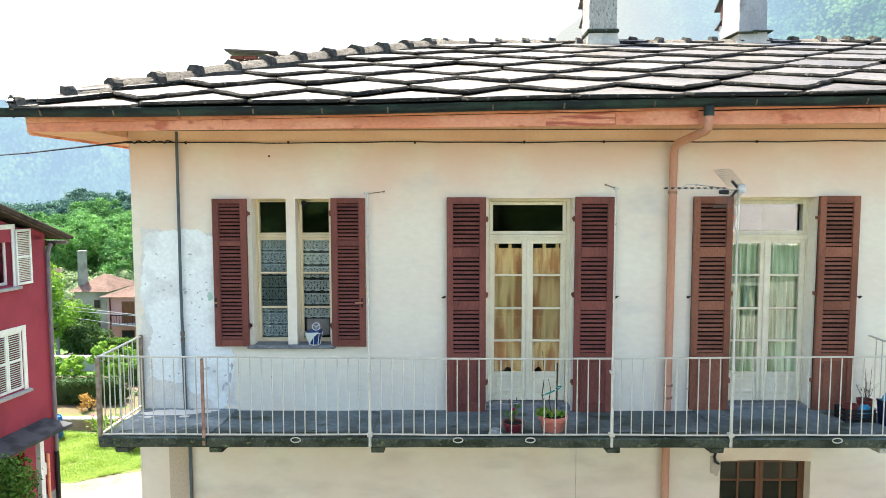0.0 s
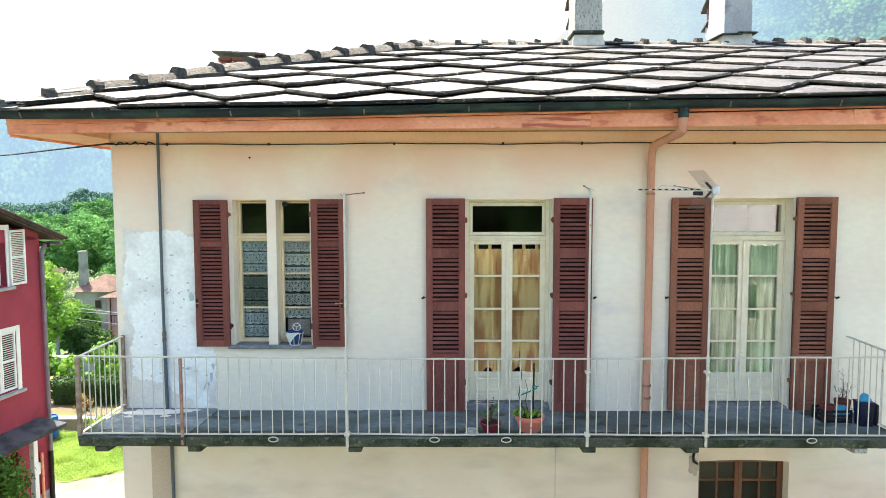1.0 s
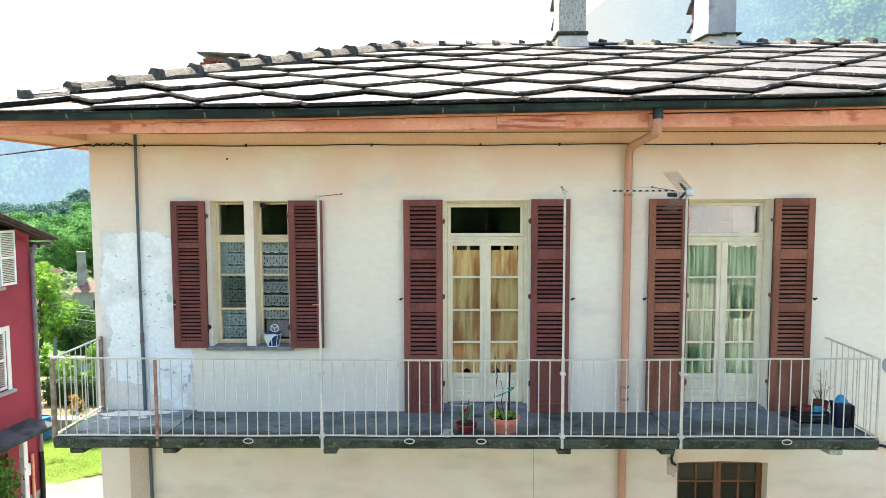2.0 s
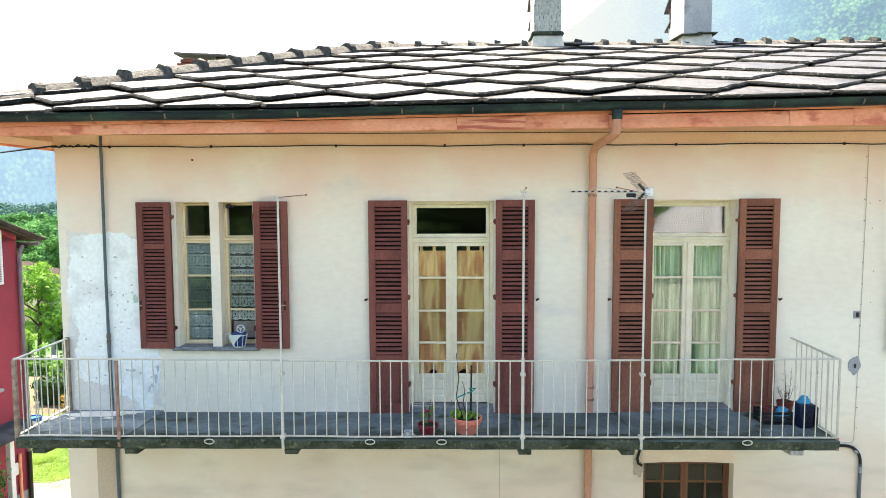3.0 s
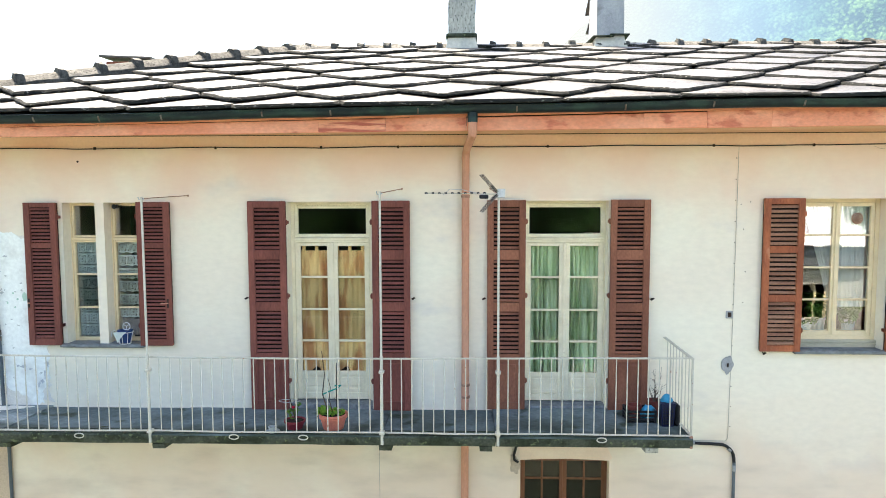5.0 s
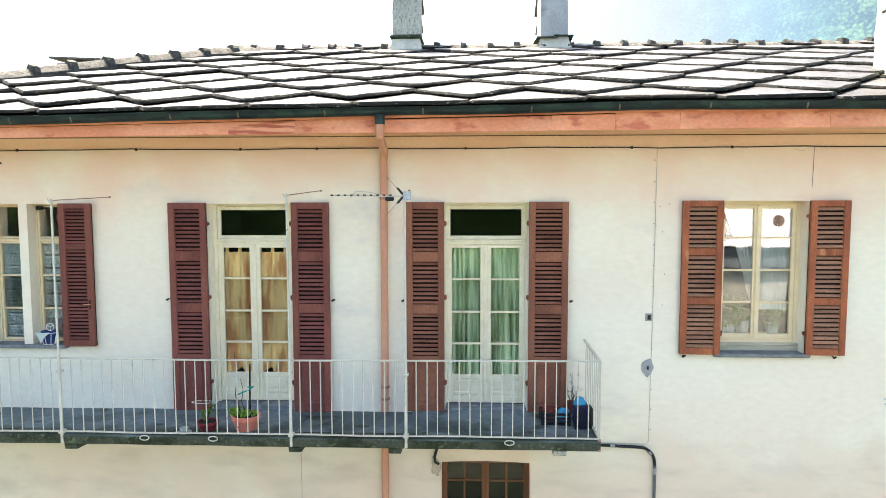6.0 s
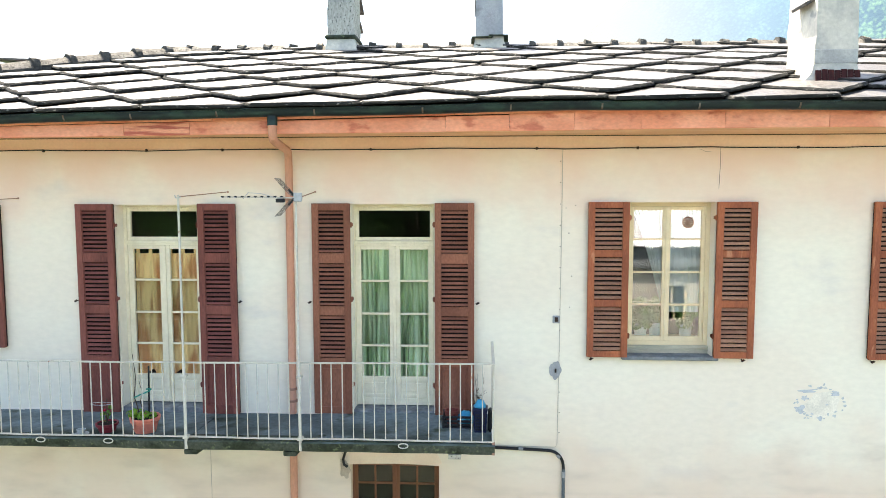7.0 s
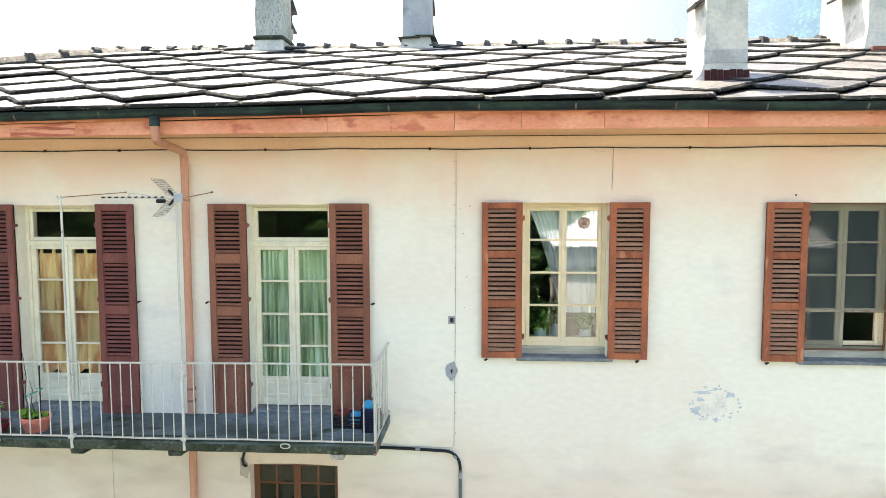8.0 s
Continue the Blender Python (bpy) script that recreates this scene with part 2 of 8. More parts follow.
CAPSTONE = mat("lichened_cap_stone", (0.150, 0.140, 0.124), (0.085, 0.080, 0.072), rough=0.95, spec=0.1, blot=9, amount=0.8, grain=40, grain_amount=0.35, bump=0.8, bump_scale=30, random_amount=0.18, third=(0.05, 0.047, 0.04), third_scale=26, third_edge=(0.56, 0.66))
# shaded copy of the cap stone, for faces turned sideways or downhill
CAPSHADE = mat("shaded_cap_stone_side", (0.075, 0.073, 0.066), (0.038, 0.038, 0.035), rough=0.95, blot=12, amount=0.8, grain=40, grain_amount=0.3, bump=0.8, bump_scale=30, random_amount=0.2)
STONE = mat("roof_stone", (0.088, 0.079, 0.072), (0.052, 0.047, 0.042), rough=0.5, spec=0.5, blot=3, amount=0.8, stretch=(1.0, 0.5, 1), grain=26, grain_amount=0.5, bump=1.0, bump_scale=16, random_amount=0.28, third=(0.032, 0.031, 0.028), third_scale=9, third_edge=(0.55, 0.66))
# slab edges: near-black colour paints in their shade, with pale flecks
EDGE = mat("shaded_slab_edge", (0.020, 0.020, 0.018), (0.009, 0.010, 0.009), rough=0.95, spec=0.15, blot=6, amount=0.9, stretch=(0.45, 1, 1), grain=30, grain_amount=0.3, bump=1.0, bump_scale=25, third=(0.20, 0.19, 0.17), third_scale=36, third_edge=(0.60, 0.72))
SLATE = mat("balcony_stone", (0.135, 0.178, 0.19), (0.07, 0.095, 0.097), rough=0.7, blot=1.1, amount=0.95, grain=16, grain_amount=0.28, bump=0.5, bump_scale=14, spec=0.3, third=(0.030, 0.046, 0.028), third_scale=2.6, third_edge=(0.57, 0.70))
DUSTED = mat("plaster_dusted_stone", (0.25, 0.295, 0.31), (0.13, 0.165, 0.175), rough=0.8, blot=2.0, amount=0.95, grain=22, grain_amount=0.3, bump=0.6, bump_scale=16, spec=0.25, third=(0.52, 0.55, 0.55), third_scale=5, third_edge=(0.60, 0.72))
for stone_m in (SLATE, DUSTED):
    light_or_dirt_patches(stone_m, (0.026, 0.040, 0.026), 8.85, 7.75, 2.2, 0.92, "Y")
MOSSY = mat("mossy_stone_edge", (0.062, 0.072, 0.055), (0.026, 0.034, 0.02), rough=0.95, blot=5, amount=0.9, grain=30, grain_amount=0.35, bump=0.7, bump_scale=20, third=(0.11, 0.135, 0.075), third_scale=16, third_edge=(0.58, 0.68))
RAILPAINT = mat("cream_rail_paint", (0.54, 0.52, 0.44), (0.44, 0.41, 0.34), rough=0.5, blot=9, grain=80, bump=0.05, third=(0.28, 0.13, 0.07), third_scale=22, third_edge=(0.68, 0.72))
RUSTY = mat("rusty_post", (0.38, 0.22, 0.16), (0.24, 0.12, 0.08), rough=0.8, blot=9, amount=0.8, bump=0.2)
WEATHERED = mat("worn_grey_brown_paint", (0.30, 0.24, 0.18), (0.19, 0.12, 0.085), rough=0.7, blot=14, amount=0.8, grain=60, bump=0.15)
GUTTER = mat("dark_green_gutter", (0.016, 0.026, 0.03), (0.028, 0.055, 0.05), rough=0.42, metal=0.3, blot=3, amount=0.9, grain=30, bump=0.05, stretch=(1, 1, 3))
COPPER = mat("salmon_downpipe", (0.55, 0.28, 0.19), (0.47, 0.21, 0.13), rough=0.5, blot=3, stretch=(1, 1, 0.3), bump=0.03)
GREYPIPE = mat("grey_conduit", (0.105, 0.13, 0.145), (0.07, 0.085, 0.095), rough=0.5, blot=6, bump=0.05)
HOOKM = mat("worn_hook_metal", (0.17, 0.155, 0.14), (0.12, 0.08, 0.06), rough=0.5, metal=0.4, blot=30, amount=0.9, bump=0)
PALEW = mat("pale_wire", (0.46, 0.43, 0.36), (0.36, 0.33, 0.28), rough=0.7, blot=6, bump=0)
BLACK = mat("black_cable", (0.015, 0.016, 0.018), (0.03, 0.03, 0.03), rough=0.5, bump=0)
IRON = mat("dark_iron", (0.035, 0.028, 0.025), (0.08, 0.04, 0.025), rough=0.7, metal=0.4, blot=20, bump=0.1)
GALV = mat("galvanised_steel", (0.48, 0.50, 0.52), (0.38, 0.40, 0.42), rough=0.4, metal=0.7, blot=20, bump=0)
CHIMNEY = mat("grey_chimney_render", (0.40, 0.395, 0.345), (0.27, 0.275, 0.25), rough=0.95, blot=2.5, amount=0.8, stretch=(1, 1, 0.45), grain=24, grain_amount=0.3, bump=0.7, bump_scale=14, third=(0.10, 0.105, 0.095), third_scale=44, third_edge=(0.57, 0.68))
LIME = mat("white_chimney_render", (0.56, 0.53, 0.45), (0.42, 0.405, 0.36), rough=0.95, blot=3.0, amount=0.8, grain=20, grain_amount=0.12, bump=1.0, bump_scale=7, third=(0.30, 0.30, 0.28), third_scale=5, third_edge=(0.60, 0.70))
BRICK = mat("red_brick", (0.22, 0.075, 0.055), (0.15, 0.055, 0.04), rough=0.9, blot=12, bump=0.3, random_amount=0.2)
FLASH = mat("red_flashing", (0.05, 0.016, 0.015), (0.028, 0.011, 0.011), rough=0.8, spec=0.1, blot=6, amount=0.8, stretch=(6, 6, 0.6), bump=0.2, third=(0.26, 0.2, 0.18), third_scale=3, third_edge=(0.66, 0.70))
WOOD = mat("dark_timber", (0.10, 0.07, 0.05), (0.06, 0.045, 0.035), rough=0.85, blot=4, stretch=(0.3, 4, 4), bump=0.2)
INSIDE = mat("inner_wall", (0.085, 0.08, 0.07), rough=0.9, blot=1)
SILL = mat("slate_sill", (0.20, 0.215, 0.225), (0.12, 0.135, 0.145), rough=0.7, blot=7, amount=0.8, grain=30, grain_amount=0.25, bump=0.4, bump_scale=25)
BRIGHT = glass_mat("new_window_glass", wave=0.04, facing_gloss=0.10)
GLASS = glass_mat("double_window_glass", wave=0.03, facing_gloss=0.055)
# grey tint darkens the lower panes in place of a dim room behind
DARKGLASS = glass_mat("darkened_grey_glass", (0.42, 0.48, 0.48), wave=0.06, facing_gloss=0.045)
CEMENT = mat("raw_cement", (0.34, 0.35, 0.36), (0.26, 0.27, 0.28), rough=0.95, blot=9, bump=0.4)

# ---- plan ----
WALL_Y = 9.0            # outer face of the front wall
GROUND = -2.9
X0, X1 = -4.04, 17.5    # left and right corner of the building
BACK_Y = 16.9
RIDGE_Y, EAVE_Y = 12.95, 8.0
K = 0.331               # rise of the roof
TOP = 7.13              # height of the soffit


def lean(x):
    """How far the eaves rise or drop along the facade, fitted to the camera's view."""
    pts = [(-6.0, -0.05), (-3.0, -0.03), (-0.25, 0.0), (0.95, 0.02), (3.8, 0.065), (6.3, 0.11), (10.0, 0.07), (19.0, 0.04)]
    for (a, u), (b, v) in zip(pts, pts[1:]):
        if x <= b:
            return u + (v - u) * (max(x, a) - a) / (b - a)
    return pts[-1][1]


# openings of the front wall: x0, x1, z0, z1
OPENINGS = [
    (-2.50, -2.06, 4.37, 6.26),   # narrow window, first light
    (-1.94, -1.50, 4.37, 6.26),   # narrow window, second light
    (0.51, 1.61, 3.52, 6.26),     # first balcony door
    (3.63, 4.70, 3.52, 6.27),     # second balcony door
    (7.17, 8.24, 4.33, 6.29),     # window beyond the balcony
    (10.64, 11.72, 4.33, 6.29),   # screened window
    (3.58, 4.76, 0.9, 2.84),      # window of the floor below
]


def wall_mesh(name, x0, x1, z0, z1, holes, y0, y1, material):
    xs = sorted({x0, x1, *[h[0] for h in holes], *[h[1] for h in holes]})
    zs = sorted({z0, z1, *[h[2] for h in holes], *[h[3] for h in holes]})
    g, ids = Geo(), {}

    def vid(i, j, k):
        if (i, j, k) not in ids:
            ids[i, j, k] = len(g.v)
            g.v.append((xs[i], (y0, y1)[k], zs[j]))
        return ids[i, j, k]

    def solid(i, j):
        if not (0 <= i < len(xs) - 1 and 0 <= j < len(zs) - 1):
            return False
        cx, cz = (xs[i] + xs[i + 1]) / 2, (zs[j] + zs[j + 1]) / 2
        return not any(h[0] < cx < h[1] and h[2] < cz < h[3] for h in holes)

    for i in range(len(xs) - 1):
        for j in range(len(zs) - 1):
            if not solid(i, j):
                continue
            g.f.append((vid(i, j, 0), vid(i + 1, j, 0), vid(i + 1, j + 1, 0), vid(i, j + 1, 0)))
            g.f.append((vid(i, j, 1), vid(i, j + 1, 1), vid(i + 1, j + 1, 1), vid(i + 1, j, 1)))
            if not solid(i - 1, j):
                g.f.append((vid(i, j, 0), vid(i, j + 1, 0), vid(i, j + 1, 1), vid(i, j, 1)))
            if not solid(i + 1, j):
                g.f.append((vid(i + 1, j, 0), vid(i + 1, j, 1), vid(i + 1, j + 1, 1), vid(i + 1, j + 1, 0)))
            if not solid(i, j - 1):
                g.f.append((vid(i, j, 0), vid(i, j, 1), vid(i + 1, j, 1), vid(i + 1, j, 0)))
            if not solid(i, j + 1):
                g.f.append((vid(i, j + 1, 0), vid(i + 1, j + 1, 0), vid(i + 1, j + 1, 1), vid(i, j + 1, 1)))
    return tagged(new(name, g.mesh(name, material, 0)), kind="structure")


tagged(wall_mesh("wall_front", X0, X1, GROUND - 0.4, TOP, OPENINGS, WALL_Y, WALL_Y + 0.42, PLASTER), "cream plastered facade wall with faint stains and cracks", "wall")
for nm, (a, b, c, d) in {"wall_left": (X0, X0 + 0.4, WALL_Y + 0.42, BACK_Y), "wall_right": (X1 - 0.4, X1, WALL_Y + 0.42, BACK_Y), "wall_back": (X0 + 0.4, X1 - 0.4, BACK_Y - 0.4, BACK_Y)}.items():
    g = Geo().box(a, b, c, d, GROUND - 0.4, TOP)
    tagged(new(nm, g.mesh(nm, PLASTER, 0)), "cream plastered outer wall", "wall", kind="structure")
# rooms behind the windows; near-black wall colour paints in the unlit dark
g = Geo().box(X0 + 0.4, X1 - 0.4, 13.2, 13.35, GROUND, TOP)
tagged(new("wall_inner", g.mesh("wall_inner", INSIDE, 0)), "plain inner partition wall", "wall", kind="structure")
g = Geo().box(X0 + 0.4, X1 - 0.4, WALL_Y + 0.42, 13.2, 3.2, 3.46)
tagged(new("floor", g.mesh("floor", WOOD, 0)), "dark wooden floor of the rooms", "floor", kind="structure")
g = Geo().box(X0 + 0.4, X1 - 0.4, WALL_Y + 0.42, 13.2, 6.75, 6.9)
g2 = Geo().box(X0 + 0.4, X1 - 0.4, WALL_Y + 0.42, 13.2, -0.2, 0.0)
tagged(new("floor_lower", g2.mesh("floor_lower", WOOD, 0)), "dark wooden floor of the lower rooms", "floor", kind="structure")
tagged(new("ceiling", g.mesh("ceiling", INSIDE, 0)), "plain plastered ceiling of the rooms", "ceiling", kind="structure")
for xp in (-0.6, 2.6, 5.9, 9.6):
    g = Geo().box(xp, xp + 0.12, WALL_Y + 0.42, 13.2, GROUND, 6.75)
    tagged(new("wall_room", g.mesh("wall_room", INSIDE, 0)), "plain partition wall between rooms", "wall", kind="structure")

# frieze band under the soffit, and the soffit itself
g = Geo().box(X0 - 0.015, X1, WALL_Y - 0.03, WALL_Y - 0.002, 6.972, TOP, 0.006)
tagged(new("trim_frieze", g.mesh("trim_frieze", TAN)), "tan plaster band under the eaves", "trim", kind="structure")
# dark strip laid on the frieze paints the shadow gap under the soffit
g = Geo().box(X0 - 0.01, X1, WALL_Y - 0.034, WALL_Y - 0.0305, TOP - 0.011, TOP - 0.001)
tagged(new("trim_joint", g.mesh("trim_joint", WOOD, 0)), "thin dark strip painted as the shadow gap under the soffit", "trim", kind="structure")
FX0, FX1 = -4.80, X1 + 0.75      # ends of the fascia
FY = 8.10                        # face of the fascia
soffit = thing("soffit", (0, 0, 0), "ochre boarded soffit under the overhanging eaves", "soffit", kind="structure")
nb = 8
for i in range(nb):
    y0 = FY + 0.03 + i * (WALL_Y - FY - 0.03) / nb
    part("board", Geo().box(X0 + 0.005, FX1, y0 + 0.002, y0 + (WALL_Y - FY - 0.03) / nb - 0.002, TOP, TOP + 0.02, 0.003), SOFFIT, soffit)
for i in range(6):
    w = (X0 - FX0 - 0.03) / 6
    part("board", Geo().box(FX0 + 0.03 + i * w + 0.004, FX0 + 0.03 + (i + 1) * w - 0.004, FY + 0.035, BACK_Y + 0.8, 7.03, 7.05, 0.003), SOFFIT, soffit)

part("step_board", Geo().box(X0 - 0.012, X0 + 0.004, FY + 0.03, WALL_Y - 0.031, 7.03, TOP + 0.02, 0.002), SOFFIT, soffit)
# fascia boards: lower board in lengths, upper thin board
fascia = thing("fascia", (0, 0, 0), "salmon painted wooden fascia boards with worn red patches", "fascia", kind="structure")
joints = [FX0, -2.55, 1.13, 1.92, 2.86, 4.9, 5.62, 6.35, 7.1, 8.02, 9.15, 11.2, 13.4, 15.6, FX1]


def plank(x0, x1, y0, y1, low, high):
    """A board whose lower and upper edge follow the functions low and high of x."""
    v = [(x, y, z) for x in (x0 + 0.002, x1 - 0.002) for y, z in ((y0 + 0.004, low(x)), (y1, low(x)), (y1, high(x)), (y0 + 0.004, high(x)), (y0, high(x) - 0.004), (y0, low(x) + 0.004))]
    return Geo().convex(v, [(0, 1, 2, 3, 4, 5), (6, 7, 8, 9, 10, 11)] + [(k, (k + 1) % 6, (k + 1) % 6 + 6, k + 6) for k in range(6)])


def fz0(x):
    return 7.075 + (0.0095 * x if x < 0 else 0.0067 * min(x, 9))


def fz1(x):
    return 7.214 + 0.0168 * max(-6, min(x, 7.5))


for i in range(len(joints) - 1):
    dz = random.uniform(-0.003, 0.003)
    gape = 0.016 if 2.8 < joints[i] < 5.0 else 0.004
    part("board", plank(joints[i], joints[i + 1], FY + random.uniform(-0.003, 0.003), FY + 0.028, lambda x: fz0(x) + dz, lambda x: fz1(x) - gape + dz), WORN if joints[i] == 1.13 else FASCIA, fascia)
uj = [FX0, -0.9, 2.2, 5.0, 8.6, 12.0, FX1]
for i in range(len(uj) - 1):
    part("upper_board", plank(uj[i], uj[i + 1], FY - 0.012, FY + 0.02, lambda x: fz1(x) + 0.003 * math.sin(i * 2.1), lambda x: 7.285 + lean(x)), FASCIA, fascia)
part("end_board", Geo().box(FX0, FX0 + 0.028, FY + 0.03, BACK_Y + 0.8, 7.0, 7.2, 0.005), FASCIA, fascia)

# roof deck: hipped at the left end
E = 0.92
def roof_z(y):
    return 7.325 + K * (y - EAVE_Y)
RZ = roof_z(RIDGE_Y)
xl, xr = X0 - E, X1 + E
yb = 2 * RIDGE_Y - EAVE_Y
hl, hr = xl + (RIDGE_Y - EAVE_Y), xr - (RIDGE_Y - EAVE_Y)
z0 = roof_z(EAVE_Y)
g = Geo()
exs = [xl, -3.0, hl, 0.95, 3.8, 6.3, 10.0, hr, xr]
ne = len(exs)
g.v = [(x, EAVE_Y, z0 + lean(x)) for x in exs] + [(x, EAVE_Y, z0 - 0.05 + lean(x)) for x in exs] + [(x, BACK_Y, z0 - 0.05 + lean(x)) for x in exs]
g.v += [(min(max(x, hl), hr), RIDGE_Y, RZ) for x in exs] + [(xl, yb, z0), (xr, yb, z0)]
for i in range(ne - 1):
    g.f += [(i, i + 1, 3 * ne + i + 1, 3 * ne + i), (ne + i, ne + i + 1, i + 1, i), (2 * ne + i, 2 * ne + i + 1, ne + i + 1, ne + i)]
g.f += [(4 * ne + 1, 4 * ne) + tuple(3 * ne + i for i in range(ne)), (4 * ne, 0, 3 * ne), (ne - 1, 4 * ne + 1, 4 * ne - 1)]
roof = tagged(new("roof", g.mesh("roof", WOOD, 0)), "hipped roof of large grey stone slabs laid diamond-wise", "roof", kind="structure")

# ---- gutter and downpipe ----
GY, GZ, GR = 7.985, 7.308, 0.076
gutter = thing("gutter", (0, 0, 0), "dark green half-round metal gutter with hooks", "gutter", kind="structure")
def gutter_z(x):
    return lean(x) + 0.006 * math.sin(x * 0.9) + 0.004 * math.sin(x * 2.3 + 1)


def half_round(x0, x1):
    g = Geo()
    n = 12
    prof = [(GY - GR * math.cos(math.pi * k / n), GZ - GR * 1.15 * math.sin(math.pi * k / n)) for k in range(n + 1)]
    inner = [(GY - (GR - 0.006) * math.cos(math.pi * k / n), GZ - (GR - 0.006) * 1.15 * math.sin(math.pi * k / n)) for k in range(n, -1, -1)]
    ring = prof + inner
    m = len(ring)
    nx = max(1, int((x1 - x0) / 0.5))
    verts = []
    for i in range(nx + 1):
        x = x0 + (x1 - x0) * i / nx
        dz = gutter_z(x)
        verts += [(x, y, z + dz) for y, z in ring]
    faces = [(i * m + k, (i + 1) * m + k, (i + 1) * m + (k + 1) % m, i * m + (k + 1) % m) for i in range(nx) for k in range(m)]
    faces += [tuple(range(m)), tuple(nx * m + k for k in range(m))[::-1]]
    g.add(verts, faces)
    # rolled front lip
    g.tube([(x0 + (x1 - x0) * i / nx, GY - GR - 0.004, GZ + 0.002 + gutter_z(x0 + (x1 - x0) * i / nx)) for i in range(nx + 1)], 0.009, 6)
    return g
gj = [-5.22, -1.0, 2.9, 6.9, 10.9, 14.9, 18.4]
for i in range(len(gj) - 1):
    part("channel", half_round(gj[i], gj[i + 1] + 0.03), GUTTER, gutter)
hooks = [-4.53, -3.71, -2.98, -2.15, -1.38, -0.65, 0.52, 1.31, 2.31, 3.43, 4.65, 5.63, 6.63, 7.68, 8.75, 9.71, 10.75, 11.8, 12.8, 13.8, 14.8]
hg = Geo()
hp = [(0, GY - (GR + 0.005) * math.cos(a), GZ - (GR + 0.005) * 1.15 * math.sin(a)) for a in [radians(12 + 5 * k) for k in range(10)]]
hg.extrude([(p[0] - 0.009, p[1], p[2]) for p in hp] + [(p[0] - 0.009, GY + (p[1] - GY) * 0.93, GZ + (p[2] - GZ) * 0.93) for p in hp[::-1]], (0.018, 0, 0))
hme = hg.mesh("hook", HOOKM)
for i, x in enumerate(hooks):
    part("hook", hme, None, gutter, at=pose(x, 0, gutter_z(x)))

PX = 2.88
pipe = thing("downpipe", (PX, 8.92, GROUND), "salmon painted round metal downpipe fixed to the facade", "downpipe")
def rel(*pts):
    return [(x - PX, y - 8.92, z - GROUND) for x, y, z in pts]
part("neck", Geo().tube(rel((2.93, 7.985, 7.29), (2.93, 7.985, 7.18)), 0.058, 14), GUTTER, pipe, "dark green outlet neck")
bend = [(2.93, 7.985, 7.19), (2.93, 7.985, 7.09), (2.93, 8.0, 7.05), (2.92, 8.05, 7.02), (2.875, 8.75, 6.95), (2.865, 8.84, 6.93), (2.855, 8.895, 6.885), (2.85, 8.915, 6.81), (2.85, 8.92, 6.7), (2.845, 8.92, 4.2), (2.84, 8.92, 3.53)]
part("pipe", Geo().tube(rel(*bend), 0.05, 16), COPPER, pipe)
part("lower_pipe", Geo().tube(rel((2.84, 8.92, 3.4), (2.825, 8.92, GROUND + 0.02)), 0.05, 16), COPPER, pipe)
for z in (6.33, 3.86, 3.7):
    part("clamp", Geo().tube(rel((2.848, 8.92, z - 0.015), (2.848, 8.92, z + 0.015)), 0.056, 16).box(-0.05, -0.01, 0.04, 0.085, z - GROUND - 0.01, z - GROUND + 0.01), RUSTY, pipe)

# ---- balcony ----
BX0, BX1, BY, BZ = -3.98, 5.47, 7.82, 3.545
balcony = thing("balcony", (0, 0, 0), "long grey stone balcony slab with mossy edge on stone brackets", "balcony", kind="structure")
fall = (0.035, 0.05, 0.05, 0.05, 0.018)      # how far each slab tips back towards the wall
seams = [BX0, -2.74, -0.86, 1.86, 3.2, BX1]
for i in range(len(seams) - 1):
    g = Geo()
    nx, ny = max(2, int((seams[i + 1] - seams[i]) / 0.25)), 5
    a, b = seams[i] + 0.004, seams[i + 1] - 0.004
    rag = [noise.noise((x * 3.1, 0, 4)) * 0.012 for x in range(nx + 1)]
    lift = (0.012, 0.0, 0.006, 0.0, 0.004)[i]
    top = [[(a + (b - a) * u / nx, BY + 0.012 + (WALL_Y - BY - 0.012) * v / ny, BZ + lift - fall[i] * v / ny + noise.noise((u * 0.7 + i * 9, v * 0.9, 0)) * 0.004) for u in range(nx + 1)] for v in range(ny + 1)]
    lip = [[(a + (b - a) * u / nx, BY + rag[u] * s + dy, z) for u in range(nx + 1)] for dy, s, z in ((0.0, 1, BZ + lift - 0.015), (0.006, 1.5, BZ - 0.06), (0.025, 2, BZ - 0.115))]
    bot = [[(a + (b - a) * u / nx, WALL_Y, BZ - 0.125) for u in range(nx + 1)]]
    rows = top[::-1] + lip + bot
    m = nx + 1
    g.add([p for r in rows for p in r], [(r * m + u, r * m + u + 1, (r + 1) * m + u + 1, (r + 1) * m + u) for r in range(len(rows) - 1) for u in range(nx)]
          + [tuple(r * m for r in range(len(rows))), tuple(r * m + nx for r in range(len(rows)))[::-1]])
    g.f = [f[::-1] for f in g.f]
    ob = part("slab", g, SLATE if i else DUSTED, balcony)
    ob.data.materials.append(MOSSY)
    for p in ob.data.polygons:
        if p.center.z < BZ - 0.004 and p.center.y < BY + 0.2:
            p.material_index = 1
for x in (-3.72, -2.64, -0.78, 1.92, 3.10, 5.02):
    g = Geo().extrude([(-0.085, WALL_Y, BZ - 0.125), (-0.085, BY + 0.03, BZ - 0.125), (-0.085, BY + 0.05, BZ - 0.185), (-0.085, BY + 0.3, BZ - 0.205), (-0.085, WALL_Y, BZ - 0.215)], (0.145, 0, 0))
    part("bracket", g, CHIMNEY if x > 4.5 else MOSSY, balcony, at=pose(x, 0, 0))

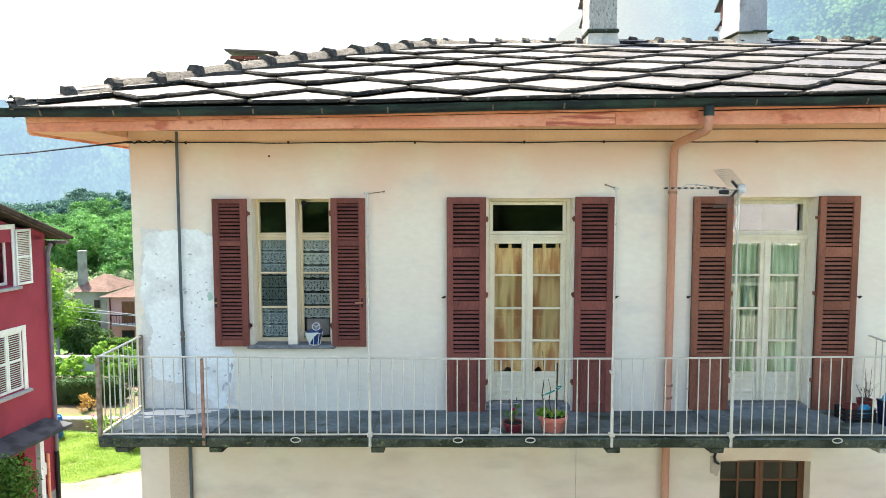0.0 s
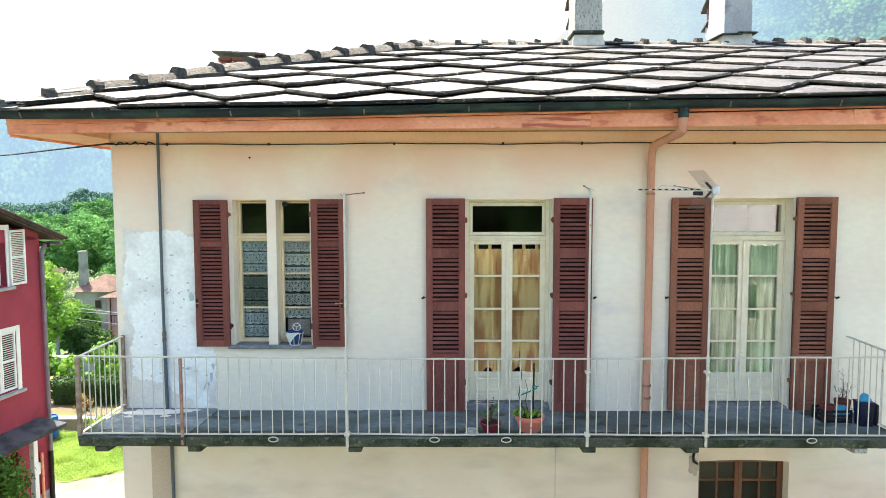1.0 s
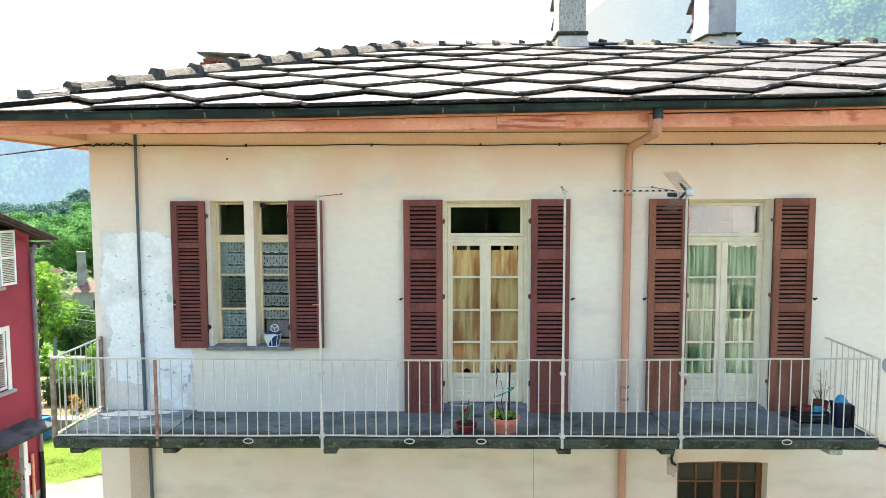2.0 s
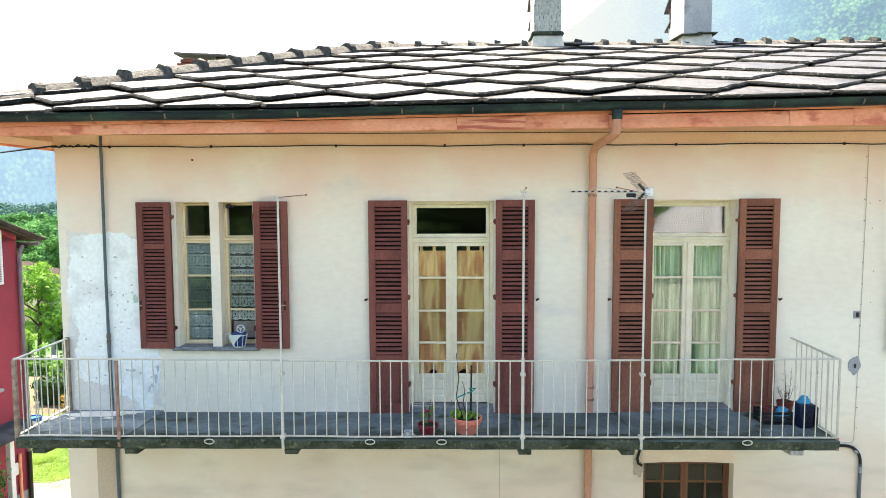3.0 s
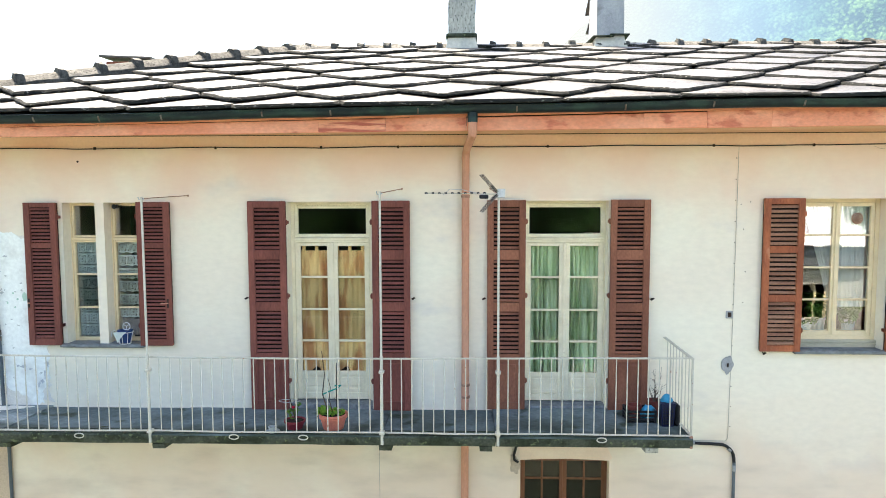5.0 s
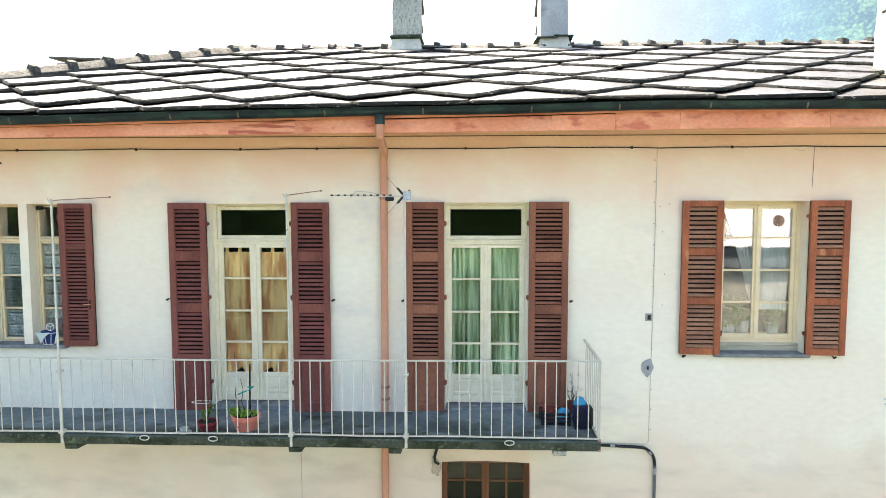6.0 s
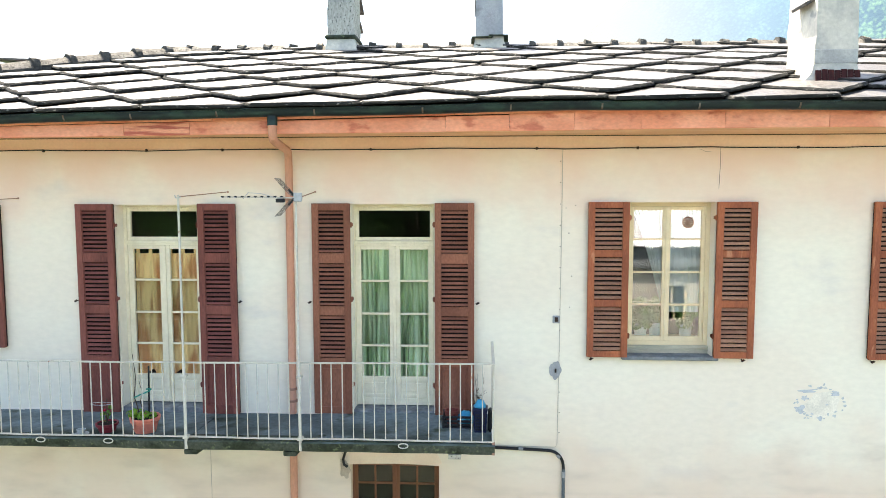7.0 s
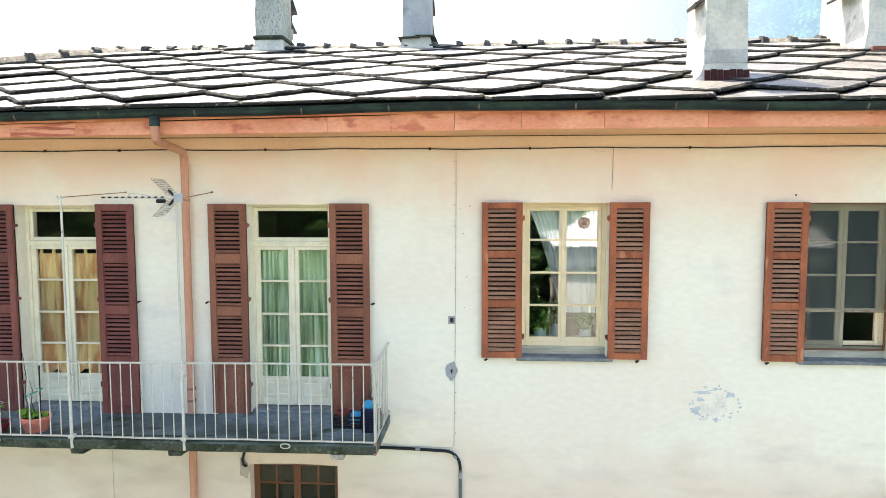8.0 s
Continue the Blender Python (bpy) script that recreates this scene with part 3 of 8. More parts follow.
# ---- railing with its antenna masts ----
RY, RZT, RZB = 7.86, 4.472, 3.577
railing = thing("balcony_railing", (0, 0, 0), "thin cream painted iron balcony railing with peeling rust spots", "railing")
xl_r, xr_r = -3.97, 5.45
def flat(points, w, h):
    """One flat bar along the points."""
    v, f = [], []
    pts = [Vector(p) for p in points]
    for i, p in enumerate(pts):
        d = (pts[min(i + 1, len(pts) - 1)] - pts[max(i - 1, 0)]).normalized()
        s = d.cross(Vector((0, 0, 1))).normalized() * w / 2
        u = Vector((0, 0, h / 2))
        v += [p - s - u, p + s - u, p + s + u, p - s + u]
    n = len(pts)
    for i in range(n - 1):
        f += [(4 * i + k, 4 * i + 4 + k, 4 * i + 4 + (k + 1) % 4, 4 * i + (k + 1) % 4) for k in range(4)]
    f += [(0, 1, 2, 3), (4 * n - 1, 4 * n - 2, 4 * n - 3, 4 * n - 4)]
    return Geo().add(v, f)


sag = [(xl_r + (xr_r - xl_r) * i / 24, RY + 0.006 * math.sin(i * 1.7), RZT + 0.012 * math.cos(i * 0.26) - 0.006 * abs(math.sin(i * 0.9))) for i in range(25)]
part("top_rail", flat(sag, 0.034, 0.014), RAILPAINT, railing)
sag2 = [(p[0], p[1], RZB + 0.004 * math.sin(i)) for i, p in enumerate(sag)]
part("bottom_rail", flat(sag2, 0.03, 0.012), RAILPAINT, railing)
bal = Geo().tube([(0, 0, RZB), (0, 0, RZT - 0.008)], 0.0068, 8).mesh("baluster", RAILPAINT)
nbal = int(round((xr_r - xl_r) / 0.1235))
for i in range(1, nbal):
    x = xl_r + (xr_r - xl_r) * i / nbal
    if min(abs(x - a) for a in (-2.775, -0.873, 1.861, 3.212)) < 0.03:
        continue
    part("baluster", bal, None, railing, at=pose(x + random.uniform(-0.004, 0.004), RY + 0.006 * math.sin(i * 0.55), 0))
rust_post = Geo().box(-0.016, 0.016, -0.016, 0.016, BZ - 0.09, RZT - 0.008, 0.004).mesh("post", RUSTY)
part("post", Geo().box(-0.024, 0.024, -0.022, 0.022, BZ - 0.05, RZT - 0.008, 0.004), WEATHERED, railing, "post with worn grey-brown paint", at=pose(xl_r, RY, 0))
part("post", Geo().box(-0.011, 0.011, -0.011, 0.011, BZ - 0.05, RZT + 0.006, 0.003), RAILPAINT, railing, at=pose(xr_r, RY, 0))
part("foot", Geo().box(-0.016, 0.018, -0.012, 0.03, BZ - 0.12, BZ + 0.03, 0.006), RUSTY, railing, "rust-stained foot", at=pose(xr_r, RY - 0.012, 0))
part("post", rust_post, None, railing, "post with bare reddish primer", at=pose(-2.775, RY - 0.02, 0))
for x in (xl_r, xr_r):
    part("side_rail", flat([(x, RY, RZT), (x, WALL_Y, RZT + 0.015)], 0.034, 0.014), RAILPAINT, railing)
    part("side_rail", flat([(x, RY, RZB), (x, WALL_Y, RZB + 0.005)], 0.03, 0.012), RAILPAINT, railing)
    for i in range(1, 9):
        part("baluster", bal, None, railing, at=pose(x, RY + i * 0.124, 0.005))
part("post", Geo().box(-0.02, 0.02, -0.02, 0.02, BZ - 0.05, RZT + 0.03, 0.004), WEATHERED, railing, "post with worn grey-brown paint", at=pose(xl_r, WALL_Y - 0.03, 0))
ringg = Geo().tube([(0.055 * math.cos(a), 0, 0.028 * math.sin(a)) for a in [2 * math.pi * k / 16 for k in range(16)]], 0.007, 6, closed=True).mesh("ring", RAILPAINT)
for x in (-1.72, 0.13, 0.95, 4.42):
    part("ring", ringg, None, railing, at=pose(x, RY - 0.045, RZB - 0.05))
MASTS = [(-0.873, 6.34, -0.80, 6.35), (1.875, 6.395, 2.02, 6.43), (3.225, 6.37, 3.17, 6.43)]
for i, (x, zt, bx, bz) in enumerate(MASTS):
    mast = thing("antenna_mast", (x, RY - 0.03, BZ - 0.1), "slender white steel antenna mast strapped to the railing", "mast", "masts on the railing")
    h = zt - (BZ - 0.1)
    part("pole", Geo().tube([(0, 0, 0), (0, 0, 1.05), (0, 0, 1.06), (0, 0, h)], [0.018, 0.018, 0.013, 0.013], 12), RAILPAINT, mast)
    part("clamp", Geo().box(-0.03, 0.03, -0.028, 0.05, 0.12, 0.16, 0.004), RAILPAINT, mast)
    part("clamp", Geo().box(-0.03, 0.03, -0.028, 0.05, 0.85, 0.88, 0.004), RAILPAINT, mast)
    o = BZ - 0.1
    part("brace", Geo().tube([(0, 0, h - 0.02), (bx - x, WALL_Y - RY + 0.03, bz - o)], 0.006, 6), RUSTY, mast, "rusty iron brace to the wall")
    part("wall_plate", Geo().box(bx - x - 0.012, bx - x + 0.012, WALL_Y - RY + 0.018, WALL_Y - RY + 0.03, bz - o - 0.012, bz - o + 0.012, 0.003), RUSTY, mast)
    part("clip", Geo().tube([(-0.035, -0.01, h - 0.0), (-0.03, 0, h - 0.03), (0, 0, h - 0.035), (0.03, 0.0, h - 0.02)], 0.006, 6), GALV, mast)

# ---- shutters ----
def louvre_mesh(w, material, deep, name="slat"):
    g = Geo()
    m = pose(0, 0, 0, 50, 0, 0)
    g.box(-w / 2, w / 2, -deep / 2, deep / 2, -0.004, 0.004, 0.002, m)
    return g.mesh(name, material)


def shutter(x0, x1, z0, z1, material, sections, panel, pitch, hinge_right, label, group):
    """sections: (z0, z1) of the louvred fields; panel: (z0, z1) of a solid bottom field or None."""
    w = x1 - x0
    s = thing("shutter", (x0, WALL_Y - 0.034, z0), label, "shutter", group)
    st, t = 0.082, 0.042
    h = z1 - z0
    lean = random.uniform(-0.006, 0.006)
    part("stile", Geo().box(0, st, -t, 0, 0, h, 0.004), material, s)
    part("stile", Geo().box(w - st, w, -t, 0, 0, h, 0.004), material, s)
    fields = sorted([(a - z0, b - z0) for a, b in sections] + ([(panel[0] - z0, panel[1] - z0)] if panel else []))
    edges = [0] + [e for f in fields for e in f] + [h]
    for a, b in zip(edges[::2], edges[1::2]):
        part("rail", Geo().box(st, w - st, -t + 0.003, -0.003, a, b, 0.003), material, s)
    slat = louvre_mesh(w - 2 * st + 0.01, SLATB if material == FADED else material, 0.039 if panel else (0.045 if material == FADED else 0.035))
    for a, b in sections:
        n = max(1, int(round((b - a) / pitch)))
        for i in range(n):
            z = a - z0 + (i + 0.5) * (b - a) / n
            part("slat", slat, None, s, at=pose(w / 2, -t / 2, z, random.uniform(-3, 3)))
    if panel:
        a, b = panel[0] - z0, panel[1] - z0
        part("panel", Geo().box(st, w - st, -t + 0.014, -0.01, a, b, 0.002).box(st + 0.035, w - st - 0.035, -t + 0.006, -0.012, a + 0.035, b - 0.035, 0.006), material, s)
    # added dark sheet that paints shade into the gaps between slats
    part("rear_leaf", Geo().box(0.006, w - 0.006, 0.008, 0.03, 0.006, h - 0.006, 0.003), GAPSHADE, s)
    hx = w if hinge_right else 0
    for zz in (0.14 * h, 0.55 * h if panel else 0.14 * h, 0.9 * h):
        part("hinge", Geo().tube([(hx + (0.012 if hinge_right else -0.012), -t * 0.5, zz - 0.035), (hx + (0.012 if hinge_right else -0.012), -t * 0.5, zz + 0.035)], 0.011, 8).box(min(hx, hx + (0.03 if hinge_right else -0.03)), max(hx, hx + (0.03 if hinge_right else -0.03)), -0.02, 0.03, zz - 0.02, zz + 0.02, 0.002), material, s)
    return s


def holdback(x, z):
    h = thing("shutter_holdback", (x, WALL_Y, z), "small black iron shutter catch in the wall", "shutter catch", "shutter catches")
    part("pin", Geo().tube([(0, 0, 0), (0, -0.075, 0)], 0.007, 8), IRON, h)
    part("head", Geo().convex([(x, y, z) for y, q in ((-0.084, 0.7), (-0.068, 1.0)) for x, z in ((-0.034 * q, -0.004), (-0.012, -0.022 * q), (0.03 * q, 0.006), (0.004, 0.02 * q))], [(0, 1, 2, 3), (4, 5, 6, 7), (0, 1, 5, 4), (1, 2, 6, 5), (2, 3, 7, 6), (3, 0, 4, 7)]), IRON, h)


DOOR_FIELDS = [(5.64, 6.19), (4.95, 5.51), (4.27, 4.83)]
DOOR_PANEL = (3.62, 4.17)
for i, (a, b) in enumerate(((0.0, 0.50), (1.63, 2.125), (3.13, 3.625), (4.715, 5.22))):
    shutter(a, b, 3.502 if i < 2 else 3.53, 6.275 + 0.003 * i, BROWN if i < 2 else BROWNB, DOOR_FIELDS, DOOR_PANEL, 0.056, i % 2 == 0, "tall reddish-brown louvred door shutter, folded open against the wall", "shutters of the balcony doors")
for x in (-0.035, 2.17, 3.09, 5.265):
    holdback(x, 5.0)
for i, (a, b) in enumerate(((-2.985, -2.55), (-1.475, -1.04))):
    shutter(a, b, 4.36, 6.262 + 0.006 * i, BROWN, [(5.73, 6.20), (4.45, 5.66)], None, 0.049, i == 0, "reddish-brown fine-slatted window shutter, open against the wall", "shutters of the narrow window")
W_FIELDS = [(5.69, 6.22), (5.06, 5.60), (4.40, 4.97)]
for i, (a, b) in enumerate(((6.655, 7.165), (8.245, 8.735), (10.145, 10.64), (11.73, 12.23))):
    s = shutter(a, b, 4.32, 6.297, FADED, W_FIELDS, None, 0.057, i % 2 == 0, "sun-faded orange-brown louvred window shutter, open against the wall", "shutters of the wide windows")
    holdback((a + 0.06) if i % 2 == 0 else (b - 0.12), 4.295)


# ---- windows and balcony doors ----
def pane(x0, x1, z0, z1, parent, glass=None):
    ob = part("pane", Geo().box(x0, x1, -0.003, 0.003, z0, z1), glass or GLASS, parent, smooth=0)
    return ob


def leaf(x0, x1, z0, z1, bars, panel, parent, paint, st=0.055, bar=0.026, bottom=None, glass=None, top=None):
    """One glazed leaf in local coordinates: stiles, rails, glazing bars, panes and a solid panel below z = panel."""
    y0, y1 = -0.024, 0.024
    lf = part("leaf", Geo().box(x0, x0 + st, y0, y1, z0, z1, 0.004), paint, parent)
    part("stile", Geo().box(x1 - st, x1, y0, y1, z0, z1, 0.004), paint, lf)
    top = top or st
    part("rail", Geo().box(x0 + st, x1 - st, y0 + 0.002, y1, z1 - top, z1, 0.004), paint, lf)
    zb = panel if panel else z0 + (bottom or st)
    part("rail", Geo().box(x0 + st, x1 - st, y0 + 0.002, y1, (zb - 0.06) if panel else z0, zb, 0.004), paint, lf)
    if panel:
        part("rail", Geo().box(x0 + st, x1 - st, y0 + 0.002, y1, z0, z0 + 0.09, 0.004), paint, lf)
        g = Geo().box(x0 + st, x1 - st, y0 + 0.016, y1 - 0.01, z0 + 0.09, zb - 0.06, 0.002)
        mid = z0 + 0.09 + (zb - 0.06 - z0 - 0.09) * 0.32
        g.box(x0 + st + 0.03, x1 - st - 0.03, y0 + 0.007, y0 + 0.02, mid + 0.015, zb - 0.085, 0.005)
        g.box(x0 + st + 0.03, x1 - st - 0.03, y0 + 0.007, y0 + 0.02, z0 + 0.105, mid - 0.015, 0.005)
        part("panel", g, paint, lf)
    cuts = [zb] + list(bars) + [z1 - top]
    for b in bars:
        part("glazing_bar", Geo().box(x0 + st, x1 - st, y0 + 0.006, y1 - 0.004, b - bar / 2, b + bar / 2, 0.004), paint, lf)
    for a, b in zip(cuts, cuts[1:]):
        pane(x0 + st, x1 - st, a, b, lf, glass)
    return lf


def surround(w, x0, x1, z0, z1, paint, t=0.05, foot=True, top=0.06):
    part("jamb", Geo().box(x0, x0 + t, -0.035, 0.05, z0, z1, 0.004), paint, w)
    part("jamb", Geo().box(x1 - t, x1, -0.035, 0.05, z0, z1, 0.004), paint, w)
    part("head", Geo().box(x0 + t, x1 - t, -0.033, 0.05, z1 - top, z1, 0.004), paint, w)
    if foot:
        part("foot", Geo().box(x0 + t, x1 - t, -0.033, 0.05, z0, z0 + t, 0.004), paint, w)


WY = 9.215
# narrow twin window
for k, (a, b) in enumerate(((-2.50, -2.06), (-1.94, -1.50))):
    w = thing("window_%d" % (k + 1), (0, WY, 0), "narrow cream casement with a top light and lace behind", "window", kind="structure")
    surround(w, a, b, 4.372, 6.26, FRAME, 0.016, top=0.018)
    part("transom", Geo().box(a + 0.016, b - 0.016, -0.04, 0.04, 5.752, 5.787, 0.005), FRAME, w)
    leaf(a + 0.018, b - 0.018, 5.789, 6.24, [], None, w, FRAME, 0.026)
    leaf(a + 0.018, b - 0.018, 4.39, 5.75, [5.285, 4.83], None, w, FRAME, 0.03, 0.024)
g = Geo().box(-2.58, -1.44, WALL_Y - 0.06, WALL_Y + 0.42, 4.325, 4.372, 0.008)
tagged(new("window_sill", g.mesh("window_sill", SILL)), "grey slate sill under the narrow window", "window sill", kind="structure")

# balcony doors
for k, (a, b) in enumerate(((0.51, 1.61), (3.63, 4.70))):
    w = thing("door_%d" % (k + 1), (0, WY, 0), "cream painted glazed balcony door with a wide top light", "balcony door", kind="structure")
    jamb = (0.047, 0.018)[k]
    surround(w, a, b, 3.56, 6.259 + 0.01 * k, FRAMEW, jamb, foot=False, top=0.04)
    part("transom", Geo().box(a + jamb, b - jamb, -0.06, 0.05, 5.752, 5.785, 0.008).box(a + jamb, b - jamb, -0.045, 0.05, 5.72, 5.752, 0.004), FRAMEW, w)
    leaf(a + jamb + 0.002, b - jamb - 0.002, 5.787, 6.217 + 0.01 * k, [], None, w, FRAMEW, 0.045)
    m = (a + b) / 2
    leaf(a + jamb + 0.002, m - 0.003, 3.575, 5.718, [5.25, 4.81, 4.38], 3.96, w, FRAMEW, 0.068, top=0.05)
    leaf(m + 0.003, b - jamb - 0.002, 3.575, 5.718, [5.25, 4.81, 4.38], 3.96, w, FRAMEW, 0.068, top=0.05)
    part("cover_strip", Geo().box(m - 0.022, m + 0.022, -0.045, -0.024, 3.6, 5.716, 0.006), FRAMEW, w)
    part("threshold", Geo().box(a + 0.002, b - 0.002, -0.222, 0.1, 3.46, 3.56, 0.006), SILL, w, "worn slate threshold")

# window beyond the balcony
w = thing("window_3", (0, WY, 0), "cream two-leaf window with eight panes and a round vent", "window", kind="structure")
a, b = 7.17, 8.24
surround(w, a, b, 4.43, 6.29, FRAME, 0.055, top=0.055)
m = (a + b) / 2 - 0.01
leaf(a + 0.057, m - 0.002, 4.485, 6.233, [5.81, 5.385, 4.96], None, w, FRAME, 0.048, bottom=0.06, glass=BRIGHT)
leaf(m + 0.002, b - 0.057, 4.485, 6.233, [5.81, 5.385, 4.96], None, w, FRAME, 0.048, bottom=0.06, glass=BRIGHT)
part("cover_strip", Geo().box(m - 0.02, m + 0.02, -0.045, -0.024, 4.5, 6.22, 0.006), FRAME, w)
part("weatherboard", Geo().box(a, b, -0.07, 0.05, 4.33, 4.43, 0.006).box(a, b, -0.09, -0.06, 4.40, 4.43, 0.006).box(a, b, -0.085, -0.062, 4.365, 4.385, 0.005), GREYED, w)
g = Geo().box(7.10, 8.31, WALL_Y - 0.07, WALL_Y + 0.42, 4.285, 4.332, 0.008)
tagged(new("window_sill", g.mesh("window_sill", SILL)), "grey slate sill below the eight-pane window", "window sill", kind="structure")
fan = thing("vent_fan", (7.965, WY - 0.01, 6.03), "small round brown vent set in a window pane", "vent")
part("ring", Geo().tube([(0.066 * math.cos(a), 0, 0.066 * math.sin(a)) for a in [2 * math.pi * k / 24 for k in range(24)]], 0.009, 8, closed=True), RUSTY, fan)
part("hub", Geo().tube([(0, -0.012, 0), (0, 0.012, 0)], 0.014, 12), RUSTY, fan)
vane = Geo().box(0.012, 0.062, -0.004, 0.004, -0.007, 0.007, 0.001, pose(0, 0, 0, 35)).mesh("vane", RUSTY)
for k in range(12):
    part("vane", vane, None, fan, at=pose(0, 0, 0, 0, 30 * k, 0))

# screened window
w = thing("window_4", (0, WY, 0), "cream window behind a dark insect screen, partly raised", "window", kind="structure")
a, b = 10.64, 11.72
surround(w, a, b, 4.43, 6.29, FRAME, 0.055, top=0.055)
m = (a + b) / 2
leaf(a + 0.057, m - 0.002, 4.485, 6.233, [5.79, 5.375, 4.94], None, w, FRAME, 0.05)
leaf(m + 0.002, b - 0.057, 4.485, 6.233, [5.79, 5.375, 4.94], None, w, FRAME, 0.05)
part("weatherboard", Geo().box(a, b, -0.07, 0.05, 4.33, 4.43, 0.006), GREYED, w)
g = Geo().box(10.58, 11.80, WALL_Y - 0.07, WALL_Y + 0.42, 4.285, 4.332, 0.008)
tagged(new("window_sill", g.mesh("window_sill", SILL)), "grey slate sill below the screened window", "window sill", kind="structure")

# window of the floor below
BROWNWOOD = mat("brown_window_wood", (0.20, 0.085, 0.045), (0.13, 0.06, 0.035), rough=0.6, blot=5, stretch=(1, 1, 0.3), bump=0.05)
w = thing("window_5", (0, WY - 0.03, 0), "brown wooden two-leaf window under a flat arch", "window", kind="structure")
a, b = 3.58, 4.76
surround(w, a, b, 0.95, 2.86, BROWNWOOD, 0.022)
m = (a + b) / 2
for x0, x1 in ((a + 0.024, m - 0.002), (m + 0.002, b - 0.024)):
    lf = leaf(x0, x1, 1.0, 2.798, [2.5, 2.1, 1.7, 1.3], None, w, BROWNWOOD, 0.048, glass=DARKGLASS)
    part("glazing_bar", Geo().box((x0 + x1) / 2 - 0.012, (x0 + x1) / 2 + 0.012, -0.018, 0.02, 1.06, 2.738, 0.003), BROWNWOOD, lf)

# ---- chimneys ----
SOOTY = mat("sooty_brick", (0.09, 0.035, 0.028), (0.04, 0.02, 0.018), rough=0.95, blot=12, bump=0.3)
def chimney(x0, x1, y0, y1, zb, zt, material, base_material, label, vents=False, splay=(0.05, 0.045, 0.06), wavy=0.016):
    """A plastered stack over a mortar skirt; vents: a hooded opening at the back."""
    cx, cy, w, d = (x0 + x1) / 2, (y0 + y1) / 2, x1 - x0, y1 - y0
    c = thing("chimney", (cx, cy, zb), label, "chimney", "chimneys on the roof")
    h = zt - zb
    g = Geo()
    n = 9
    rows = []
    ring = [(-1, -1), (-0.33, -1), (0.33, -1), (1, -1), (1, 0), (1, 1), (0, 1), (-1, 1), (-1, 0)]
    for k in range(n + 1):
        z = 0.18 + (h - 0.18) * k / n
        s = 1 - 0.04 * k / n
        rows.append([(sx * w / 2 * s + noise.noise((k * 0.9, sx * 3 + sy, cx)) * wavy, sy * d / 2 * s + noise.noise((k * 0.8, sy + 5 + sx, cx)) * wavy, z) for sx, sy in ring])
    m = len(ring)
    g.add([p for r in rows for p in r], [(r * m + a, r * m + (a + 1) % m, (r + 1) * m + (a + 1) % m, (r + 1) * m + a) for r in range(n) for a in range(m)] + [tuple(n * m + a for a in range(m))])
    part("shaft", g, material, c, smooth=40)
    # hand-laid mortar: splay is its spread at the foot to the west, to the front and to the east
    west, front, east = splay
    levels = [(-0.45, 1.9), (-0.12, 1.15), (0.0, 0.62), (0.07, 0.3), (0.14, 0.12), (0.185, 0.1)]
    around = [(sx, sy) for sx, sy in [(-1 + 0.4 * i, -1) for i in range(5)] + [(1, -1 + 0.4 * i) for i in range(5)] + [(1 - 0.4 * i, 1) for i in range(5)] + [(-1, 1 - 0.4 * i) for i in range(5)]]
    sk, nr = Geo(), len(around)
    for z, q in levels:
        for i, (sx, sy) in enumerate(around):
            ex = q * (west if sx < 0 else east) * abs(sx) + 0.012 * noise.noise((i * 1.7, z * 9, cx))
            ey = q * (front if sy < 0 else 0.1) * abs(sy) + 0.012 * noise.noise((i * 1.9, z * 7, cx + 5))
            sk.v.append((sx * w / 2 + (ex if sx > 0 else -ex), sy * d / 2 + (ey if sy > 0 else -ey), z + 0.012 * noise.noise((i * 2.3, z * 5, cx + 9))))
    sk.f = [(r * nr + i, r * nr + (i + 1) % nr, (r + 1) * nr + (i + 1) % nr, (r + 1) * nr + i) for r in range(len(levels) - 1) for i in range(nr)] + [tuple((len(levels) - 1) * nr + i for i in range(nr))]
    part("skirt", sk, base_material, c, "whitewashed mortar skirt", smooth=35)
    part("cap", Geo().box(-w / 2 - 0.1, w / 2 + 0.1, -d / 2 - 0.1, d / 2 + 0.1, h, h + 0.05, 0.012), STONE, c, "stone cap slab")
    if vents:
        yo = d / 2
        part("vent_wall", Geo().convex([(sx * w * 0.44, y, z) for sx in (-1, 1) for y, z in ((yo - 0.02, 0.12), (yo + 0.22, 0.36), (yo + 0.24, 0.5), (yo - 0.02, 0.56))], [(0, 1, 2, 3), (4, 5, 6, 7), (0, 1, 5, 4), (1, 2, 6, 5), (2, 3, 7, 6), (3, 0, 4, 7)]), material, c)
        part("ledge", Geo().box(-w * 0.5, w * 0.5, -0.2, 0.2, -0.02, 0.02, 0.006, pose(0, yo + 0.2, 0.55, -20)), STONE, c, "thin stone ledge")
        for sx in (-1, 1):
            part("pier", Geo().box(sx * w * 0.36 - 0.05, sx * w * 0.36 + 0.05, yo + 0.06, yo + 0.15, 0.5, 0.9, 0.01), SOOTY, c, "sooty brick pier")
        # black plate paints the dark inside of the flue
        part("flue_opening", Geo().box(-w * 0.3, w * 0.3, yo - 0.03, yo + 0.004, 0.58, 0.85), BLACK, c, "black plate painted as the dark flue opening")
        part("hood", Geo().box(-w * 0.54, w * 0.54, -0.26, 0.26, -0.022, 0.022, 0.006, pose(0, yo + 0.16, 0.97, -32)), STONE, c, "sloping stone hood")
    return c


